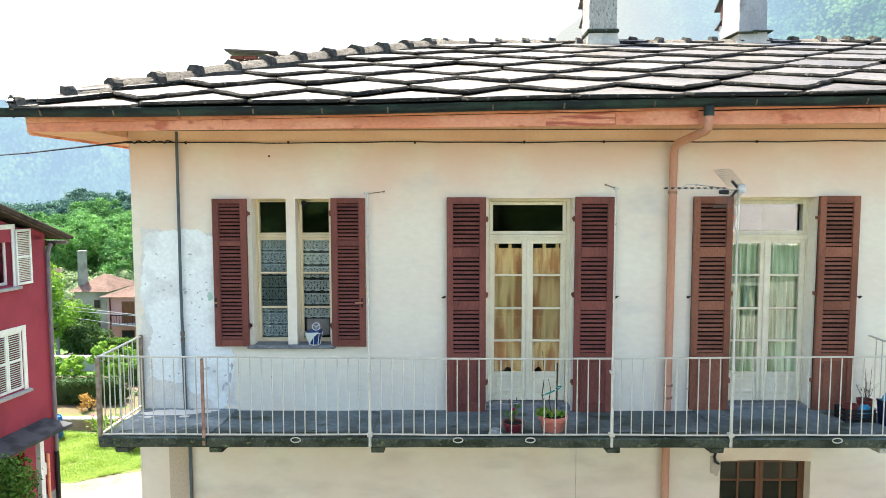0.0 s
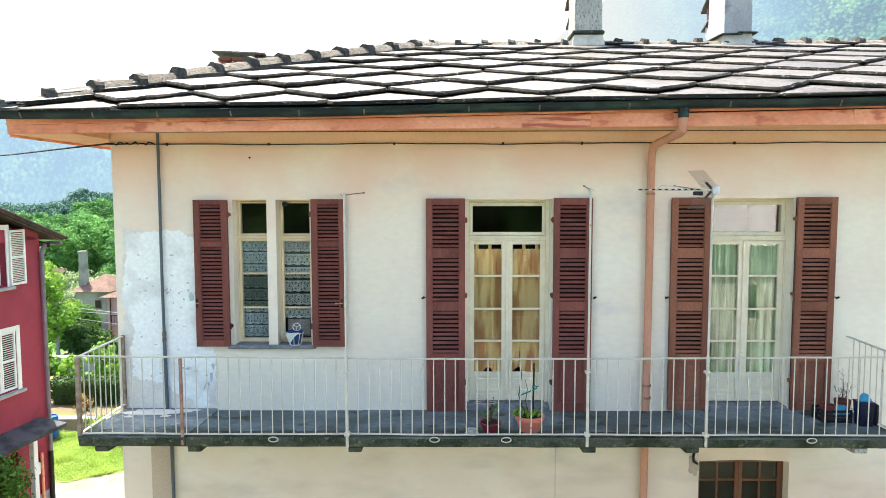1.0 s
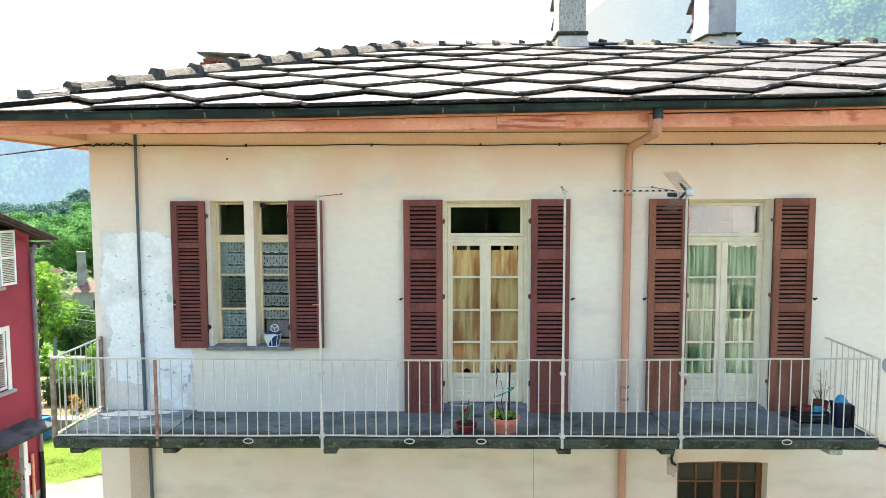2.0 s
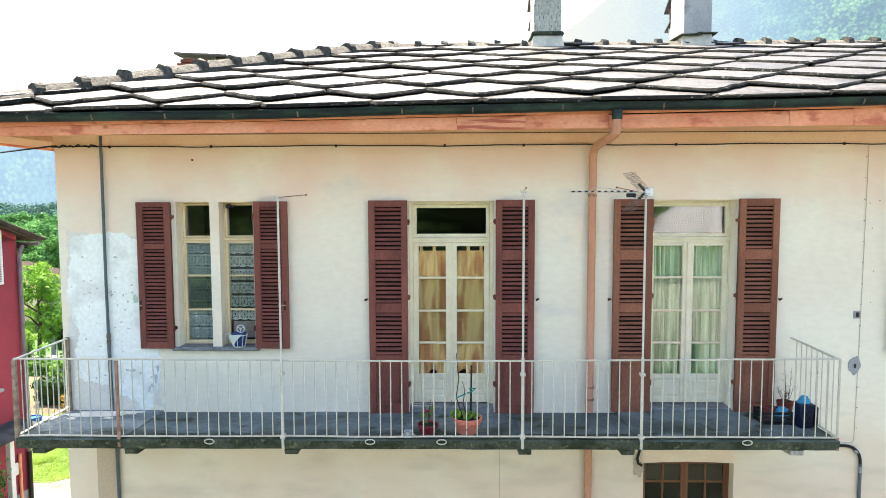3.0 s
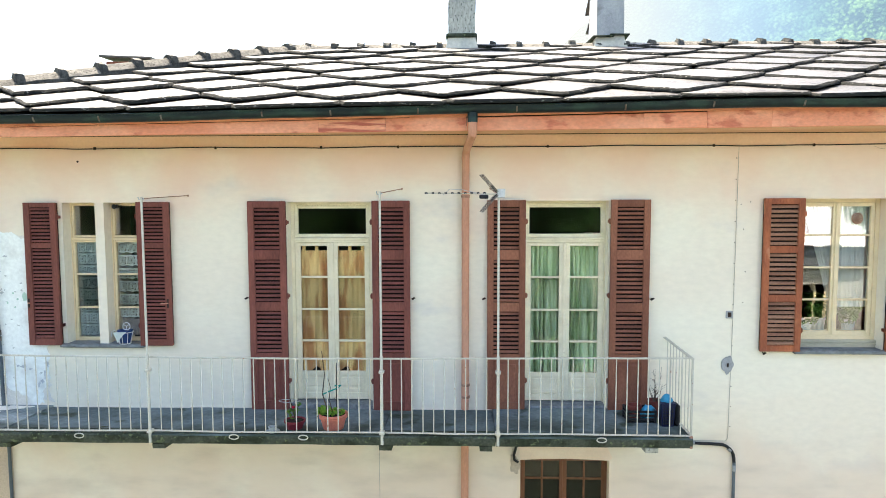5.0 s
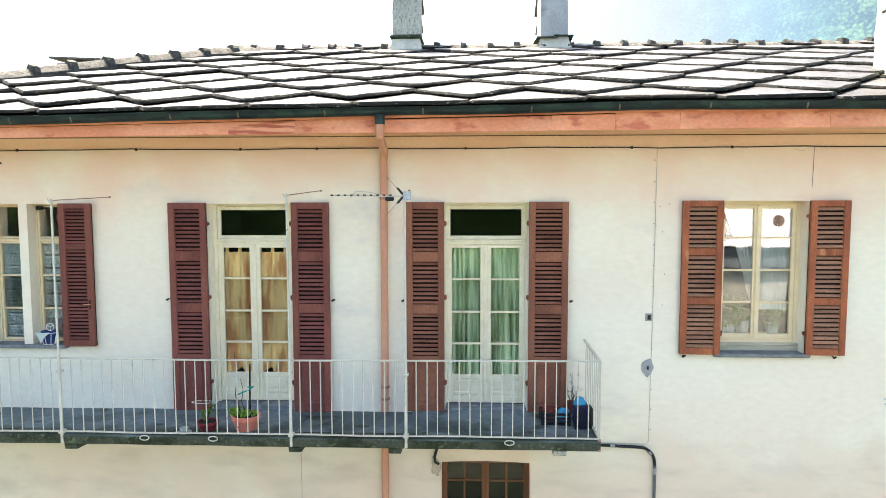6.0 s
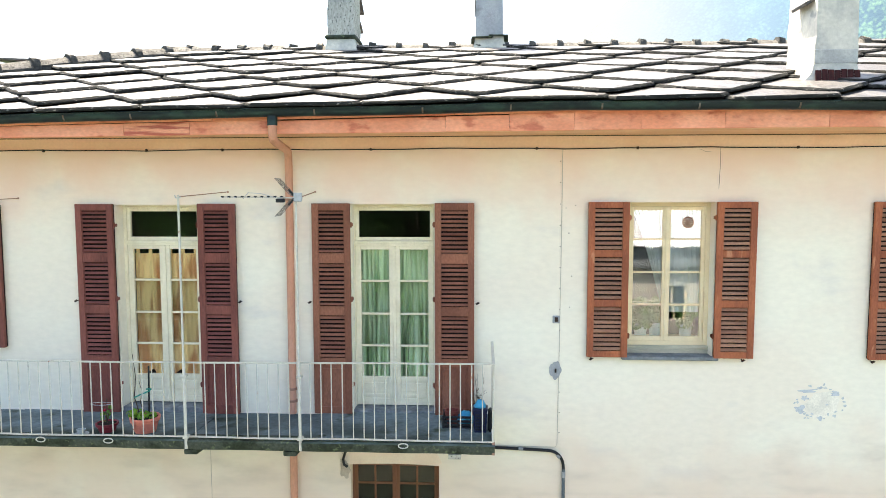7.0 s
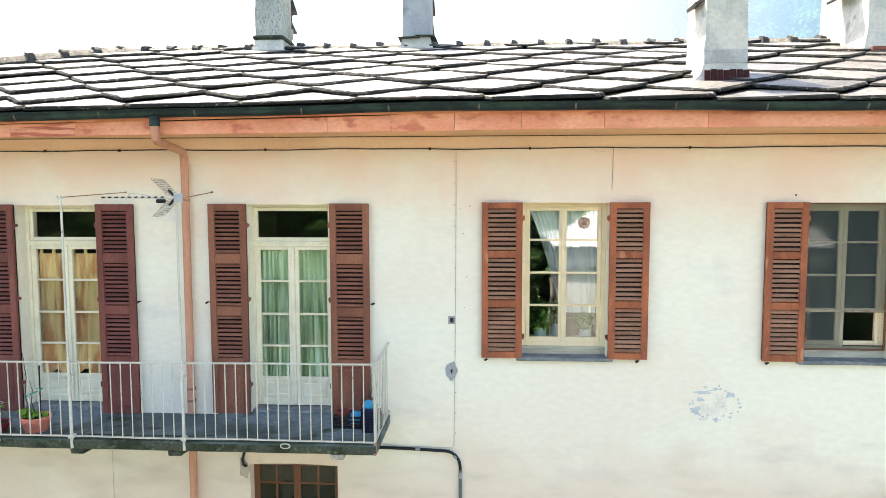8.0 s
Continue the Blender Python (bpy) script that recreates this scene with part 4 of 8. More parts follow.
c = chimney(2.53, 3.02, 12.78, 13.42, 9.02, 10.55, CHIMNEY, LIME, "weathered grey rendered chimney with a hooded vent on the ridge", True)
part("collar", Geo().box(-0.285, 0.285, -0.36, 0.36, 0.15, 0.225, 0.02), MOSSY, c, "thin mossy stone collar")
c = chimney(5.20, 5.69, 12.80, 13.60, 9.00, 10.55, mat("smooth_grey_render", (0.36, 0.37, 0.375), (0.28, 0.29, 0.30), rough=0.9, blot=2, amount=0.7, grain=20, bump=0.25, third=(0.22, 0.22, 0.21), third_scale=3, third_edge=(0.62, 0.74)), LIME, "smooth grey rendered chimney with a hooded vent on the ridge", True, (0.07, 0.05, 0.085), 0.004)
part("collar", Geo().box(-0.33, 0.05, -0.47, 0.44, 0.165, 0.192, 0.008, pose(0, 0, 0, 1, -1, 2)).box(0.0, 0.35, -0.46, 0.44, 0.18, 0.205, 0.008, pose(0, 0, 0, -1, 1, -2)), MOSSY, c, "loose thin stone slabs round the stack")
c = chimney(9.32, 9.82, 8.88, 9.67, 7.76, 9.55, LIME, LIME, "crumbling whitewashed chimney near the eaves", False, (0.2, 0.05, 0.03))
for k in range(7):      # painted metal strips along the foot
    xk = -0.262 + 0.0757 * k
    part("flashing", Geo().box(xk + 0.002, xk + 0.0735, -0.006, 0.006, -0.09 - 0.004 * (k % 3), 0.118 + 0.006 * ((k * 5) % 3), 0.004, pose(0, -0.452, 0, -9)), FLASH, c, "dark red painted flashing strip")
part("band", Geo().box(-0.256, 0.256, -0.4, -0.38, 0.2, 0.37, 0.008), mat("stained_lime", (0.44, 0.43, 0.39), (0.34, 0.335, 0.31), rough=0.95, blot=6, amount=0.9, bump=0.6, bump_scale=12), c, "grey stained band")
part("hood", Geo().box(-0.11, 0.11, -0.2, 0.2, -0.02, 0.02, 0.006, pose(-0.25, -0.12, 0.98, 0, -28, 0)), STONE, c, "small sloping stone hood")
c = chimney(12.55, 13.4, 11.5, 13.1, 8.75, 10.6, LIME, LIME, "broad whitewashed chimney with a brick footing", False, (0.06, 0.035, 0.05))
for i in range(4):
    part("brick", Geo().box(-0.11, 0.11, -0.03, 0.03, -0.03, 0.03, 0.006), BRICK, c, at=pose(-0.30 + i * 0.24, -0.9, -0.15))
part("hood", Geo().box(-0.22, 0.22, -0.3, 0.3, -0.02, 0.02, 0.006, pose(-0.45, -0.2, 0.86, 0, -24, 0)), STONE, c, "small sloping stone hood")

c = thing("chimney", (-3.72, 13.6, 7.76), "low red brick chimney under a loose stone slab", "chimney", "chimneys on the roof")
bm_ = Geo().box(-0.12, 0.12, -0.055, 0.055, -0.03, 0.03, 0.005).mesh("brick", BRICK)
for k in range(16):
    z = 0.04 + k * 0.072
    for i in range(3):
        off = 0.06 if k % 2 else -0.0
        if k > 12 and i == 1 + k % 2:
            continue
        part("brick", bm_, None, c, at=pose(-0.26 + i * 0.26 + off - 0.03, -0.2, z))
        part("brick", bm_, None, c, at=pose(-0.26 + i * 0.26 + off - 0.03, 0.2, z))
    if k <= 13:
        part("brick", bm_, None, c, at=pose(-0.35, 0, z, 0, 0, 90))
        part("brick", bm_, None, c, at=pose(0.35, 0, z, 0, 0, 90))
part("core", Geo().box(-0.3, 0.3, -0.15, 0.15, -0.3, 1.02), LIME, c, "mortar core")
part("cap", Geo().box(-0.50, 0.46, -0.36, 0.36, -0.022, 0.022, 0.008, pose(0.05, 0, 1.24, 3, 1.5, 6)), STONE, c, "thin loose stone slab")
part("cap", Geo().tube([(0.3, -0.1, 1.17), (0.66, -0.12, 1.15)], 0.05, 8), STONE, c, "broken roll tile")

# ---- ridge and hip caps ----
def cap_mesh(L, w, seed):
    """A rough capping stone: a flat body with a raised collar at its lower end (towards -x)."""
    rnd = random.Random(seed)
    def j(a):
        return rnd.uniform(-a, a)
    g = Geo()
    prof = [(-w / 2, -0.12), (-w * 0.5, -0.035), (-w * 0.28, 0.038), (0, 0.08), (w * 0.28, 0.038), (w * 0.5, -0.035), (w / 2, -0.12)]
    xs = [-L / 2 + 0.02, -L / 6, L / 6, L / 2 + 0.02]
    m = len(prof)

    def run(prof, xs, lift):
        v = [(x + j(0.012), y + j(0.012), z + lift * i + j(0.008)) for i, x in enumerate(xs) for y, z in prof]
        n = len(xs)
        g.add(v, [(i * m + k, (i + 1) * m + k, (i + 1) * m + k + 1, i * m + k + 1) for i in range(n - 1) for k in range(m - 1)] + [tuple(range(m)), tuple((n - 1) * m + k for k in range(m))[::-1]])

    run(prof, xs, 0.0)
    q = w * 0.52
    saddle = [(-q, -0.12), (-q, 0.035), (-q * 0.84, 0.082), (0, 0.122 + j(0.012)), (q * 0.84, 0.082), (q, 0.035), (q, -0.12)]
    run(saddle, [-L / 2 - 0.04, -L / 2 + 0.02, -L / 2 + 0.065], -0.006)
    me = g.mesh("ridge_cap", CAPSTONE, 30)
    me.materials.append(CAPSHADE)
    # shade painted by face direction: side and downhill faces go darker
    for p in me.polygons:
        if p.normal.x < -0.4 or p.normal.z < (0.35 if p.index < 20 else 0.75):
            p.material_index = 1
    return me
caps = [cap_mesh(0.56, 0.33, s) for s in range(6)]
def cap_line(p, q, step, meshes, tilt, bulge=0.0):
    p, q = Vector(p), Vector(q)
    d = (q - p)
    n = int(d.length / step)
    yaw, pitch = math.degrees(math.atan2(d.y, d.x)), math.degrees(math.atan2(d.z, math.hypot(d.x, d.y)))
    for i in range(n):
        c = p + d * ((i + 0.5) / n) + Vector((0, 0, random.uniform(-0.008, 0.008) + bulge * (math.sin(math.pi * (i + 0.5) / n) - 1.2 * (1 - (i + 0.5) / n) ** 5)))
        part("ridge_cap", meshes[(i * 5 + i // 3) % 6], None, roof, at=pose(*c, random.uniform(-3, 3), -pitch + tilt + random.uniform(-1, 1), yaw + random.uniform(-2, 2)))
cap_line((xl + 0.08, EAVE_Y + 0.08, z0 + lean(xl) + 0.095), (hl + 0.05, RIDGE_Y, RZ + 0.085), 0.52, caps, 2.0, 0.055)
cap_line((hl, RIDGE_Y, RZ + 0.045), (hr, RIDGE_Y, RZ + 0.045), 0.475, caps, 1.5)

# ---- roof slabs ----
COLS = [-6.9, -5.7, -4.6, -3.42, -2.22, -1.08, 0.17, 1.40, 2.63, 3.97, 5.29, 6.69, 7.98, 9.16, 10.45, 11.75, 13.0, 14.3, 15.6, 16.9, 18.2, 19.5]
ROW, TIP0 = 0.69, -0.04
SL = math.hypot(1, K)
VMAX = (RIDGE_Y - EAVE_Y) * SL
TH = 0.040

def slab_outline(a, b, rnd):
    """A square of stone on its corner, half-width a, half-height b, with knocked-off corners and ragged edges."""
    cut = [rnd.uniform(0.05, 0.13), rnd.uniform(0.02, 0.08), rnd.uniform(0.02, 0.06), rnd.uniform(0.02, 0.08)]
    base = [(0, -b), (a, 0), (0, b), (-a, 0)]
    pts = []
    for i in range(4):
        p, prev, nxt = base[i], base[i - 1], base[(i + 1) % 4]
        for q in (prev, nxt):
            L = math.hypot(q[0] - p[0], q[1] - p[1])
            pts.append((p[0] + (q[0] - p[0]) * cut[i] / L, p[1] + (q[1] - p[1]) * cut[i] / L))
    out = []
    for i in range(8):
        p, q = pts[i], pts[(i + 1) % 8]
        L = math.hypot(q[0] - p[0], q[1] - p[1])
        n = max(1, int(L / 0.12))
        for k in range(n):
            f = k / n
            j = rnd.uniform(-0.012, 0.012) if k else 0
            out.append((p[0] + (q[0] - p[0]) * f - (q[1] - p[1]) / L * j, p[1] + (q[1] - p[1]) * f + (q[0] - p[0]) / L * j))
    return out

def clip(poly, nx, ny, c):
    """Keeps the part of poly where nx*x + ny*y >= c."""
    out = []
    for i in range(len(poly)):
        p, q = poly[i - 1], poly[i]
        a, b = nx * p[0] + ny * p[1] - c, nx * q[0] + ny * q[1] - c
        if (a >= 0) != (b >= 0):
            f = a / (a - b)
            out.append((p[0] + (q[0] - p[0]) * f, p[1] + (q[1] - p[1]) * f))
        if b >= 0:
            out.append(q)
    return out

def slab_geo(poly, seed):
    rnd = random.Random(seed)
    n = len(poly)
    cx, cy = sum(p[0] for p in poly) / n, sum(p[1] for p in poly) / n
    th = TH * rnd.uniform(0.9, 1.12)
    rings = [(0.0, 0.0), (0.0, th * 0.35), (0.012, th * 0.7), (0.03, th)]
    verts = []
    for k, (ins, z) in enumerate(rings):
        for p in poly:
            d = math.hypot(p[0] - cx, p[1] - cy) + 1e-6
            j = rnd.uniform(-0.008, 0.008) if k in (1, 2) else 0
            verts.append((p[0] - (p[0] - cx) / d * (ins + j), p[1] - (p[1] - cy) / d * (ins + j), z + (rnd.uniform(-0.004, 0.004) if k == 3 else 0)))
    verts.append((cx, cy, th + rnd.uniform(-0.003, 0.004)))
    faces = [(k * n + i, k * n + (i + 1) % n, (k + 1) * n + (i + 1) % n, (k + 1) * n + i) for k in range(3) for i in range(n)]
    faces += [(3 * n + i, 3 * n + (i + 1) % n, 4 * n) for i in range(n)]
    return Geo().add(verts, faces)

roof_frame = Matrix.Translation((0, EAVE_Y, z0)) @ pose(0, 0, 0, math.degrees(math.atan(K)), 0, 0)
def lay_slabs(frame_m, cols, keep_parts, hip_clip, target):
    tilt_on = 1 if keep_parts else 0
    far = Geo()
    for r in range(-1, 9):
        half = r % 2
        for i in range(len(cols) - 1):
            xc = cols[i] if not half else (cols[i] + cols[i + 1]) / 2
            wl = (cols[i + 1] - cols[i])
            a = wl / 2 + 0.055
            b = ROW + 0.05
            vc = TIP0 + ROW * r + b
            rnd = random.Random(r * 100 + i)
            xc += rnd.uniform(-0.02, 0.02)
            vcj = vc + rnd.uniform(-0.025, 0.025)
            poly = slab_outline(a, b, rnd)
            poly = clip(poly, 0, 1, TIP0 - 0.08 - vcj)                # eaves
            if poly:
                poly = clip(poly, 0, -1, -(VMAX - 0.02 - vcj))        # ridge
            for nx, ny, cc in hip_clip:
                if poly:
                    poly = clip(poly, nx, ny, cc - nx * xc - ny * vcj)
            if len(poly) < 3:
                continue
            area = abs(sum(poly[k - 1][0] * poly[k][1] - poly[k][0] * poly[k - 1][1] for k in range(len(poly)))) / 2
            if area < 0.03:
                continue
            tilt = math.degrees(math.atan(0.105 / (2 * b))) + rnd.uniform(-0.5, 0.7)
            sink = 0.055 * tilt_on * max(0.0, min(1.0, (-2.6 - xc) / 1.6)) * (1 - vcj / VMAX)
            at = Matrix.Translation((xc, vcj, 0.05 - (0.014 * max(0.0, min(1.0, (xc + 3.2) / 1.5)) if r < 0 else 0.0) - sink + rnd.uniform(-0.004, 0.006) + tilt_on * lean(xc) * (1 - vcj / VMAX))) @ pose(0, 0, 0, -tilt, rnd.uniform(-0.7, 0.7) - tilt_on * 0.945 * (1 - vcj / VMAX), rnd.uniform(-1.2, 1.2))
            g = slab_geo(poly, r * 100 + i)
            if keep_parts:
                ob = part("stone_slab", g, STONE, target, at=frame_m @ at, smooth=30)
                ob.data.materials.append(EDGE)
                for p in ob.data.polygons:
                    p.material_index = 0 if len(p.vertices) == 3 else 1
            else:
                mm = frame_m @ at
                far.add([mm @ Vector(p) for p in g.v], g.f)
    return far
SLK = SL
lay_slabs(roof_frame, COLS, True, [(SLK, -1.0, SLK * (xl + 0.2)), (-SLK, -1.0, -SLK * (xr - 0.05))], roof)
# the slopes that are turned away
far = Geo()
back_frame = Matrix.Translation((0, yb, z0)) @ pose(0, 0, 0, 0, 0, 180) @ pose(0, 0, 0, math.degrees(math.atan(K)), 0, 0)
g = lay_slabs(back_frame, [-19.5 + 1.3 * i for i in range(21)], False, [(SLK, -1.0, SLK * -xr), (-SLK, -1.0, -SLK * -xl)], None)
far.add(g.v, g.f)
left_frame = Matrix.Translation((xl + 0.2, 0, z0)) @ pose(0, 0, 0, 0, 0, -90) @ pose(0, 0, 0, math.degrees(math.atan(K)), 0, 0)
g = lay_slabs(left_frame, [-19.2 + 1.3 * i for i in range(11)], False, [(SLK, -1.0, SLK * -yb), (-SLK, -1.0, -SLK * -EAVE_Y)], None)
far.add(g.v, g.f)
part("far_slabs", far, STONE, roof, smooth=30)["kind"] = "stuff"

# ---- ground ----
def ground_z(x, y):
    if y <= 26.5:
        return GROUND
    return GROUND - 0.16 * (min(y, 70) - 26.5) - 0.09 * max(0, min(y, 115) - 70)
g = Geo()
ys = [-2500, -600, -150, -60, -30, -15, 0, 8, 15, 20, 24, 26.5, 30, 34, 38, 44, 50, 56, 62, 70, 80, 90, 115, 150, 300, 700, 2500]
xs = [-2500, -800, -300, -150, -90, -70, -60, -50, -42, -35, -30, -25, -20, -15, -10, -5, 0, 10, 20, 40, 100, 300, 900, 2500]
for y in ys:
    for x in xs:
        g.v.append((x, y, ground_z(x, y) + (noise.noise((x * 0.1, y * 0.1, 0)) * 0.3 if y > 34 else 0)))
m = len(xs)
g.f = [(j * m + i, j * m + i + 1, (j + 1) * m + i + 1, (j + 1) * m + i) for j in range(len(ys) - 1) for i in range(m - 1)]
PAVING = mat("pale_gravel_ground", (0.17, 0.16, 0.13), (0.12, 0.115, 0.09), rough=0.95, blot=0.5, grain=8, bump=0.2, third=(0.06, 0.12, 0.03), third_scale=0.11, third_edge=(0.36, 0.46))
# yard out of view; its colour is set for light bounced onto the facade
YARD = mat("light_bouncing_yard", (0.13, 0.128, 0.09), (0.09, 0.09, 0.065), rough=0.95, blot=0.6, grain=9, bump=0.2)
g2 = Geo().box(-30, 60, -48, 8.98, GROUND - 0.3, GROUND + 0.03, 0.01)
tagged(new("yard", g2.mesh("yard", YARD)), "added yard surface that bounces light onto the facade", "yard", kind="structure")
tagged(new("ground", g.mesh("ground", PAVING)), "pale gravelly ground falling gently into the valley", "ground", kind="structure")

# ---- foliage ----
def leaf_mat(name, base, second, back=0.35, rnd=0.35, patch=0.35):
    m = bpy.data.materials.new(name)
    m.use_nodes = True
    nt = m.node_tree
    N, L = nt.nodes, nt.links.new
    b = N["Principled BSDF"]
    geo = N.new("ShaderNodeNewGeometry")
    ns = N.new("ShaderNodeTexNoise")
    ns.inputs["Scale"].default_value = patch
    L(geo.outputs["Position"], ns.inputs["Vector"])
    add = N.new("ShaderNodeMath")
    add.operation = "MULTIPLY_ADD"
    L(geo.outputs["Random Per Island"], add.inputs[0])
    add.inputs[1].default_value = rnd
    L(ns.outputs["Fac"], add.inputs[2])
    mr = N.new("ShaderNodeMapRange")
    mr.inputs[1].default_value, mr.inputs[2].default_value = 0.35, 0.95
    L(add.outputs[0], mr.inputs[0])
    mx = N.new("ShaderNodeMix")
    mx.data_type = "RGBA"
    mx.inputs[6].default_value, mx.inputs[7].default_value = (*base, 1), (*second, 1)
    L(mr.outputs[0], mx.inputs[0])
    L(mx.outputs[2], b.inputs["Base Color"])
    b.inputs["Roughness"].default_value = 0.55
    b.inputs["Specular IOR Level"].default_value = 0.08
    tl = N.new("ShaderNodeBsdfTranslucent")
    L(mx.outputs[2], tl.inputs["Color"])
    ms = N.new("ShaderNodeMixShader")
    ms.inputs[0].default_value = back
    L(b.outputs[0], ms.inputs[1])
    L(tl.outputs[0], ms.inputs[2])
    L(ms.outputs[0], N["Material Output"].inputs["Surface"])
    return m
LEAF = leaf_mat("tree_leaves", (0.035, 0.10, 0.022), (0.14, 0.28, 0.05), 0.25)
WOODS = leaf_mat("wood_leaves", (0.03, 0.12, 0.045), (0.19, 0.42, 0.115), 0.25, 0.2, 0.14)
FARWOODS = leaf_mat("far_wood_leaves", (0.045, 0.115, 0.10), (0.11, 0.22, 0.16), 0.15, 0.08, 0.14)
LEAFB = leaf_mat("bright_leaves", (0.075, 0.20, 0.028), (0.26, 0.44, 0.07), 0.3)
LEAFD = leaf_mat("dark_leaves", (0.022, 0.055, 0.018), (0.06, 0.12, 0.035), 0.2)
LEAFS = leaf_mat("silvery_leaves", (0.20, 0.30, 0.16), (0.36, 0.46, 0.27))
POTLEAF = leaf_mat("tree_leaves", (0.035, 0.10, 0.022), (0.14, 0.28, 0.05), 0.25)
GRASS = leaf_mat("grass_blades", (0.17, 0.32, 0.05), (0.38, 0.52, 0.13), 0.35, 0.35, 0.9)
BARK = mat("bark", (0.10, 0.075, 0.055), (0.06, 0.045, 0.035), rough=0.95, blot=6, bump=0.6)

OCTA = [(1, 0, 0), (0, 1, 0), (-1, 0, 0), (0, -1, 0), (0, 0, 1), (0, 0, -1)]
OCTA_FACES = [(0, 1, 4), (1, 2, 4), (2, 3, 4), (3, 0, 4), (1, 0, 5), (2, 1, 5), (3, 2, 5), (0, 3, 5)]


def leaves(rng, puffs, per, size, up=0.0, core=0.0):
    """Small pointed leaf clumps on the shells of many puffs; puffs: (x, y, z, r); core: share of r filled by an added
    opaque block that stops light.
    """
    verts, faces = [], []
    for (px, py, pz, pr) in puffs:
        n = per
        if core:
            k = len(verts)
            verts.extend((px + x * pr * core, py + y * pr * core, pz + z * pr * core * 0.8) for x, y, z in OCTA)
            faces.extend(tuple(k + i for i in f) for f in OCTA_FACES)
        d = rng.normal(size=(n, 3))
        d /= np.linalg.norm(d, axis=1)[:, None]
        rad = pr * rng.uniform(0.8 if core else 0.55, 1.05, size=(n, 1))
        c = np.array([px, py, pz]) + d * rad * np.array([1, 1, 0.8])
        nrm = d + rng.normal(size=(n, 3)) * 0.4 + np.array([0, 0, up])
        nrm /= np.linalg.norm(nrm, axis=1)[:, None]
        t = np.cross(nrm, rng.normal(size=(n, 3)))
        t /= np.linalg.norm(t, axis=1)[:, None] + 1e-9
        b = np.cross(nrm, t)
        s = size * rng.uniform(0.6, 1.4, size=(n, 1))
        k = len(verts)
        quad = np.stack([c - t * s, c - b * s * 0.55 + nrm * s * 0.15, c + t * s, c + b * s * 0.55 + nrm * s * 0.15], axis=1)
        verts.extend(map(tuple, quad.reshape(-1, 3)))
        faces.extend((k + 4 * i, k + 4 * i + 1, k + 4 * i + 2, k + 4 * i + 3) for i in range(n))
    return Geo().add(verts, faces)

def crown_puffs(rng, x, y, z, h, r, n):
    """Puffs spread through an uneven crown with its foot at z and height h."""
    out = []
    for i in range(n):
        f = rng.uniform(0, 1)
        w = r * (math.sin(math.pi * (0.12 + 0.80 * f)) ** 0.7)
        a = rng.uniform(0, 2 * math.pi)
        q = w * math.sqrt(rng.uniform(0.05, 1))
        out.append((x + q * math.cos(a), y + q * math.sin(a), z + h * f, r * rng.uniform(0.22, 0.42)))
    return out

def tree(x, y, z, h, r, material, label, seed, per=70, size=0.16, n=34, group="garden trees"):
    rng = np.random.default_rng(seed)
    t = thing("tree", (x, y, z), label, "tree", group)
    g = Geo()
    top = h * 0.8
    g.tube([(0, 0, -0.2), (0.03 * r, 0, h * 0.2), (0.06 * r, 0.04 * r, h * 0.45), (0, 0.02, top)], [0.06 * r + 0.04, 0.05 * r + 0.03, 0.035 * r + 0.02, 0.015], 8)
    for i in range(7):
        a = i * 2.4
        zz = h * (0.25 + 0.07 * i)
        g.tube([(0, 0, zz), (r * 0.4 * math.cos(a), r * 0.4 * math.sin(a), zz + h * 0.1), (r * 0.8 * math.cos(a), r * 0.8 * math.sin(a), zz + h * 0.16)], [0.03 * r + 0.01, 0.02 * r + 0.008, 0.006], 6)
    part("trunk", g, BARK, t)
    part("crown", leaves(rng, crown_puffs(rng, 0, 0, h * 0.25, h * 0.75, r, n), per, size, 0.1, 0.5), material, t, smooth=0)
    return t

def shrub(name, x, y, z, w, d, h, material, label, seed, n=30, per=60, size=0.05, category="shrub", group=""):
    rng = np.random.default_rng(seed)
    s = thing(name, (x, y, z), label, category, group)
    g = Geo()
    for i in range(7):
        a = i * 2.4
        g.tube([(0, 0, -0.05), (w * 0.2 * math.cos(a), d * 0.2 * math.sin(a), h * 0.4), (w * 0.38 * math.cos(a), d * 0.38 * math.sin(a), h * 0.8)], [0.02, 0.014, 0.005], 5)
    part("stems", g, BARK, s)
    ps = []
    for i in range(n):
        a, q = rng.uniform(0, 2 * math.pi), math.sqrt(rng.uniform(0, 1))
        ps.append((w / 2 * q * math.cos(a) * 0.8, d / 2 * q * math.sin(a) * 0.8, h * rng.uniform(0.2, 0.85), min(w, d, h) * rng.uniform(0.18, 0.3)))
    part("foliage", leaves(rng, ps, per, size), material, s, smooth=0)
    return s

def hedge(x0, x1, y0, y1, z, h, material, label, seed, per=300, size=0.055):
    rng = np.random.default_rng(seed)
    s = thing("hedge", ((x0 + x1) / 2, (y0 + y1) / 2, z), label, "hedge", "garden hedges")
    ps = []
    nx, ny, nz = max(2, int((x1 - x0) / 0.45)), max(1, int((y1 - y0) / 0.45)), max(2, int(h / 0.4))
    for i in range(nx):
        for j in range(ny):
            for k in range(nz):
                ps.append(((x1 - x0) * ((i + 0.5) / nx - 0.5) + rng.normal() * 0.05, (y1 - y0) * ((j + 0.5) / ny - 0.5) + rng.normal() * 0.05, h * (k + 0.5) / nz + rng.normal() * 0.04, 0.3))
    part("foliage", leaves(rng, ps, per, size), material, s, smooth=0)
    part("core", Geo().box(-(x1 - x0) / 2 + 0.2, (x1 - x0) / 2 - 0.2, -(y1 - y0) / 2 + 0.16, (y1 - y0) / 2 - 0.16, -0.1, h - 0.2, 0.12), LEAFD, s, "dark twiggy core")
    return s

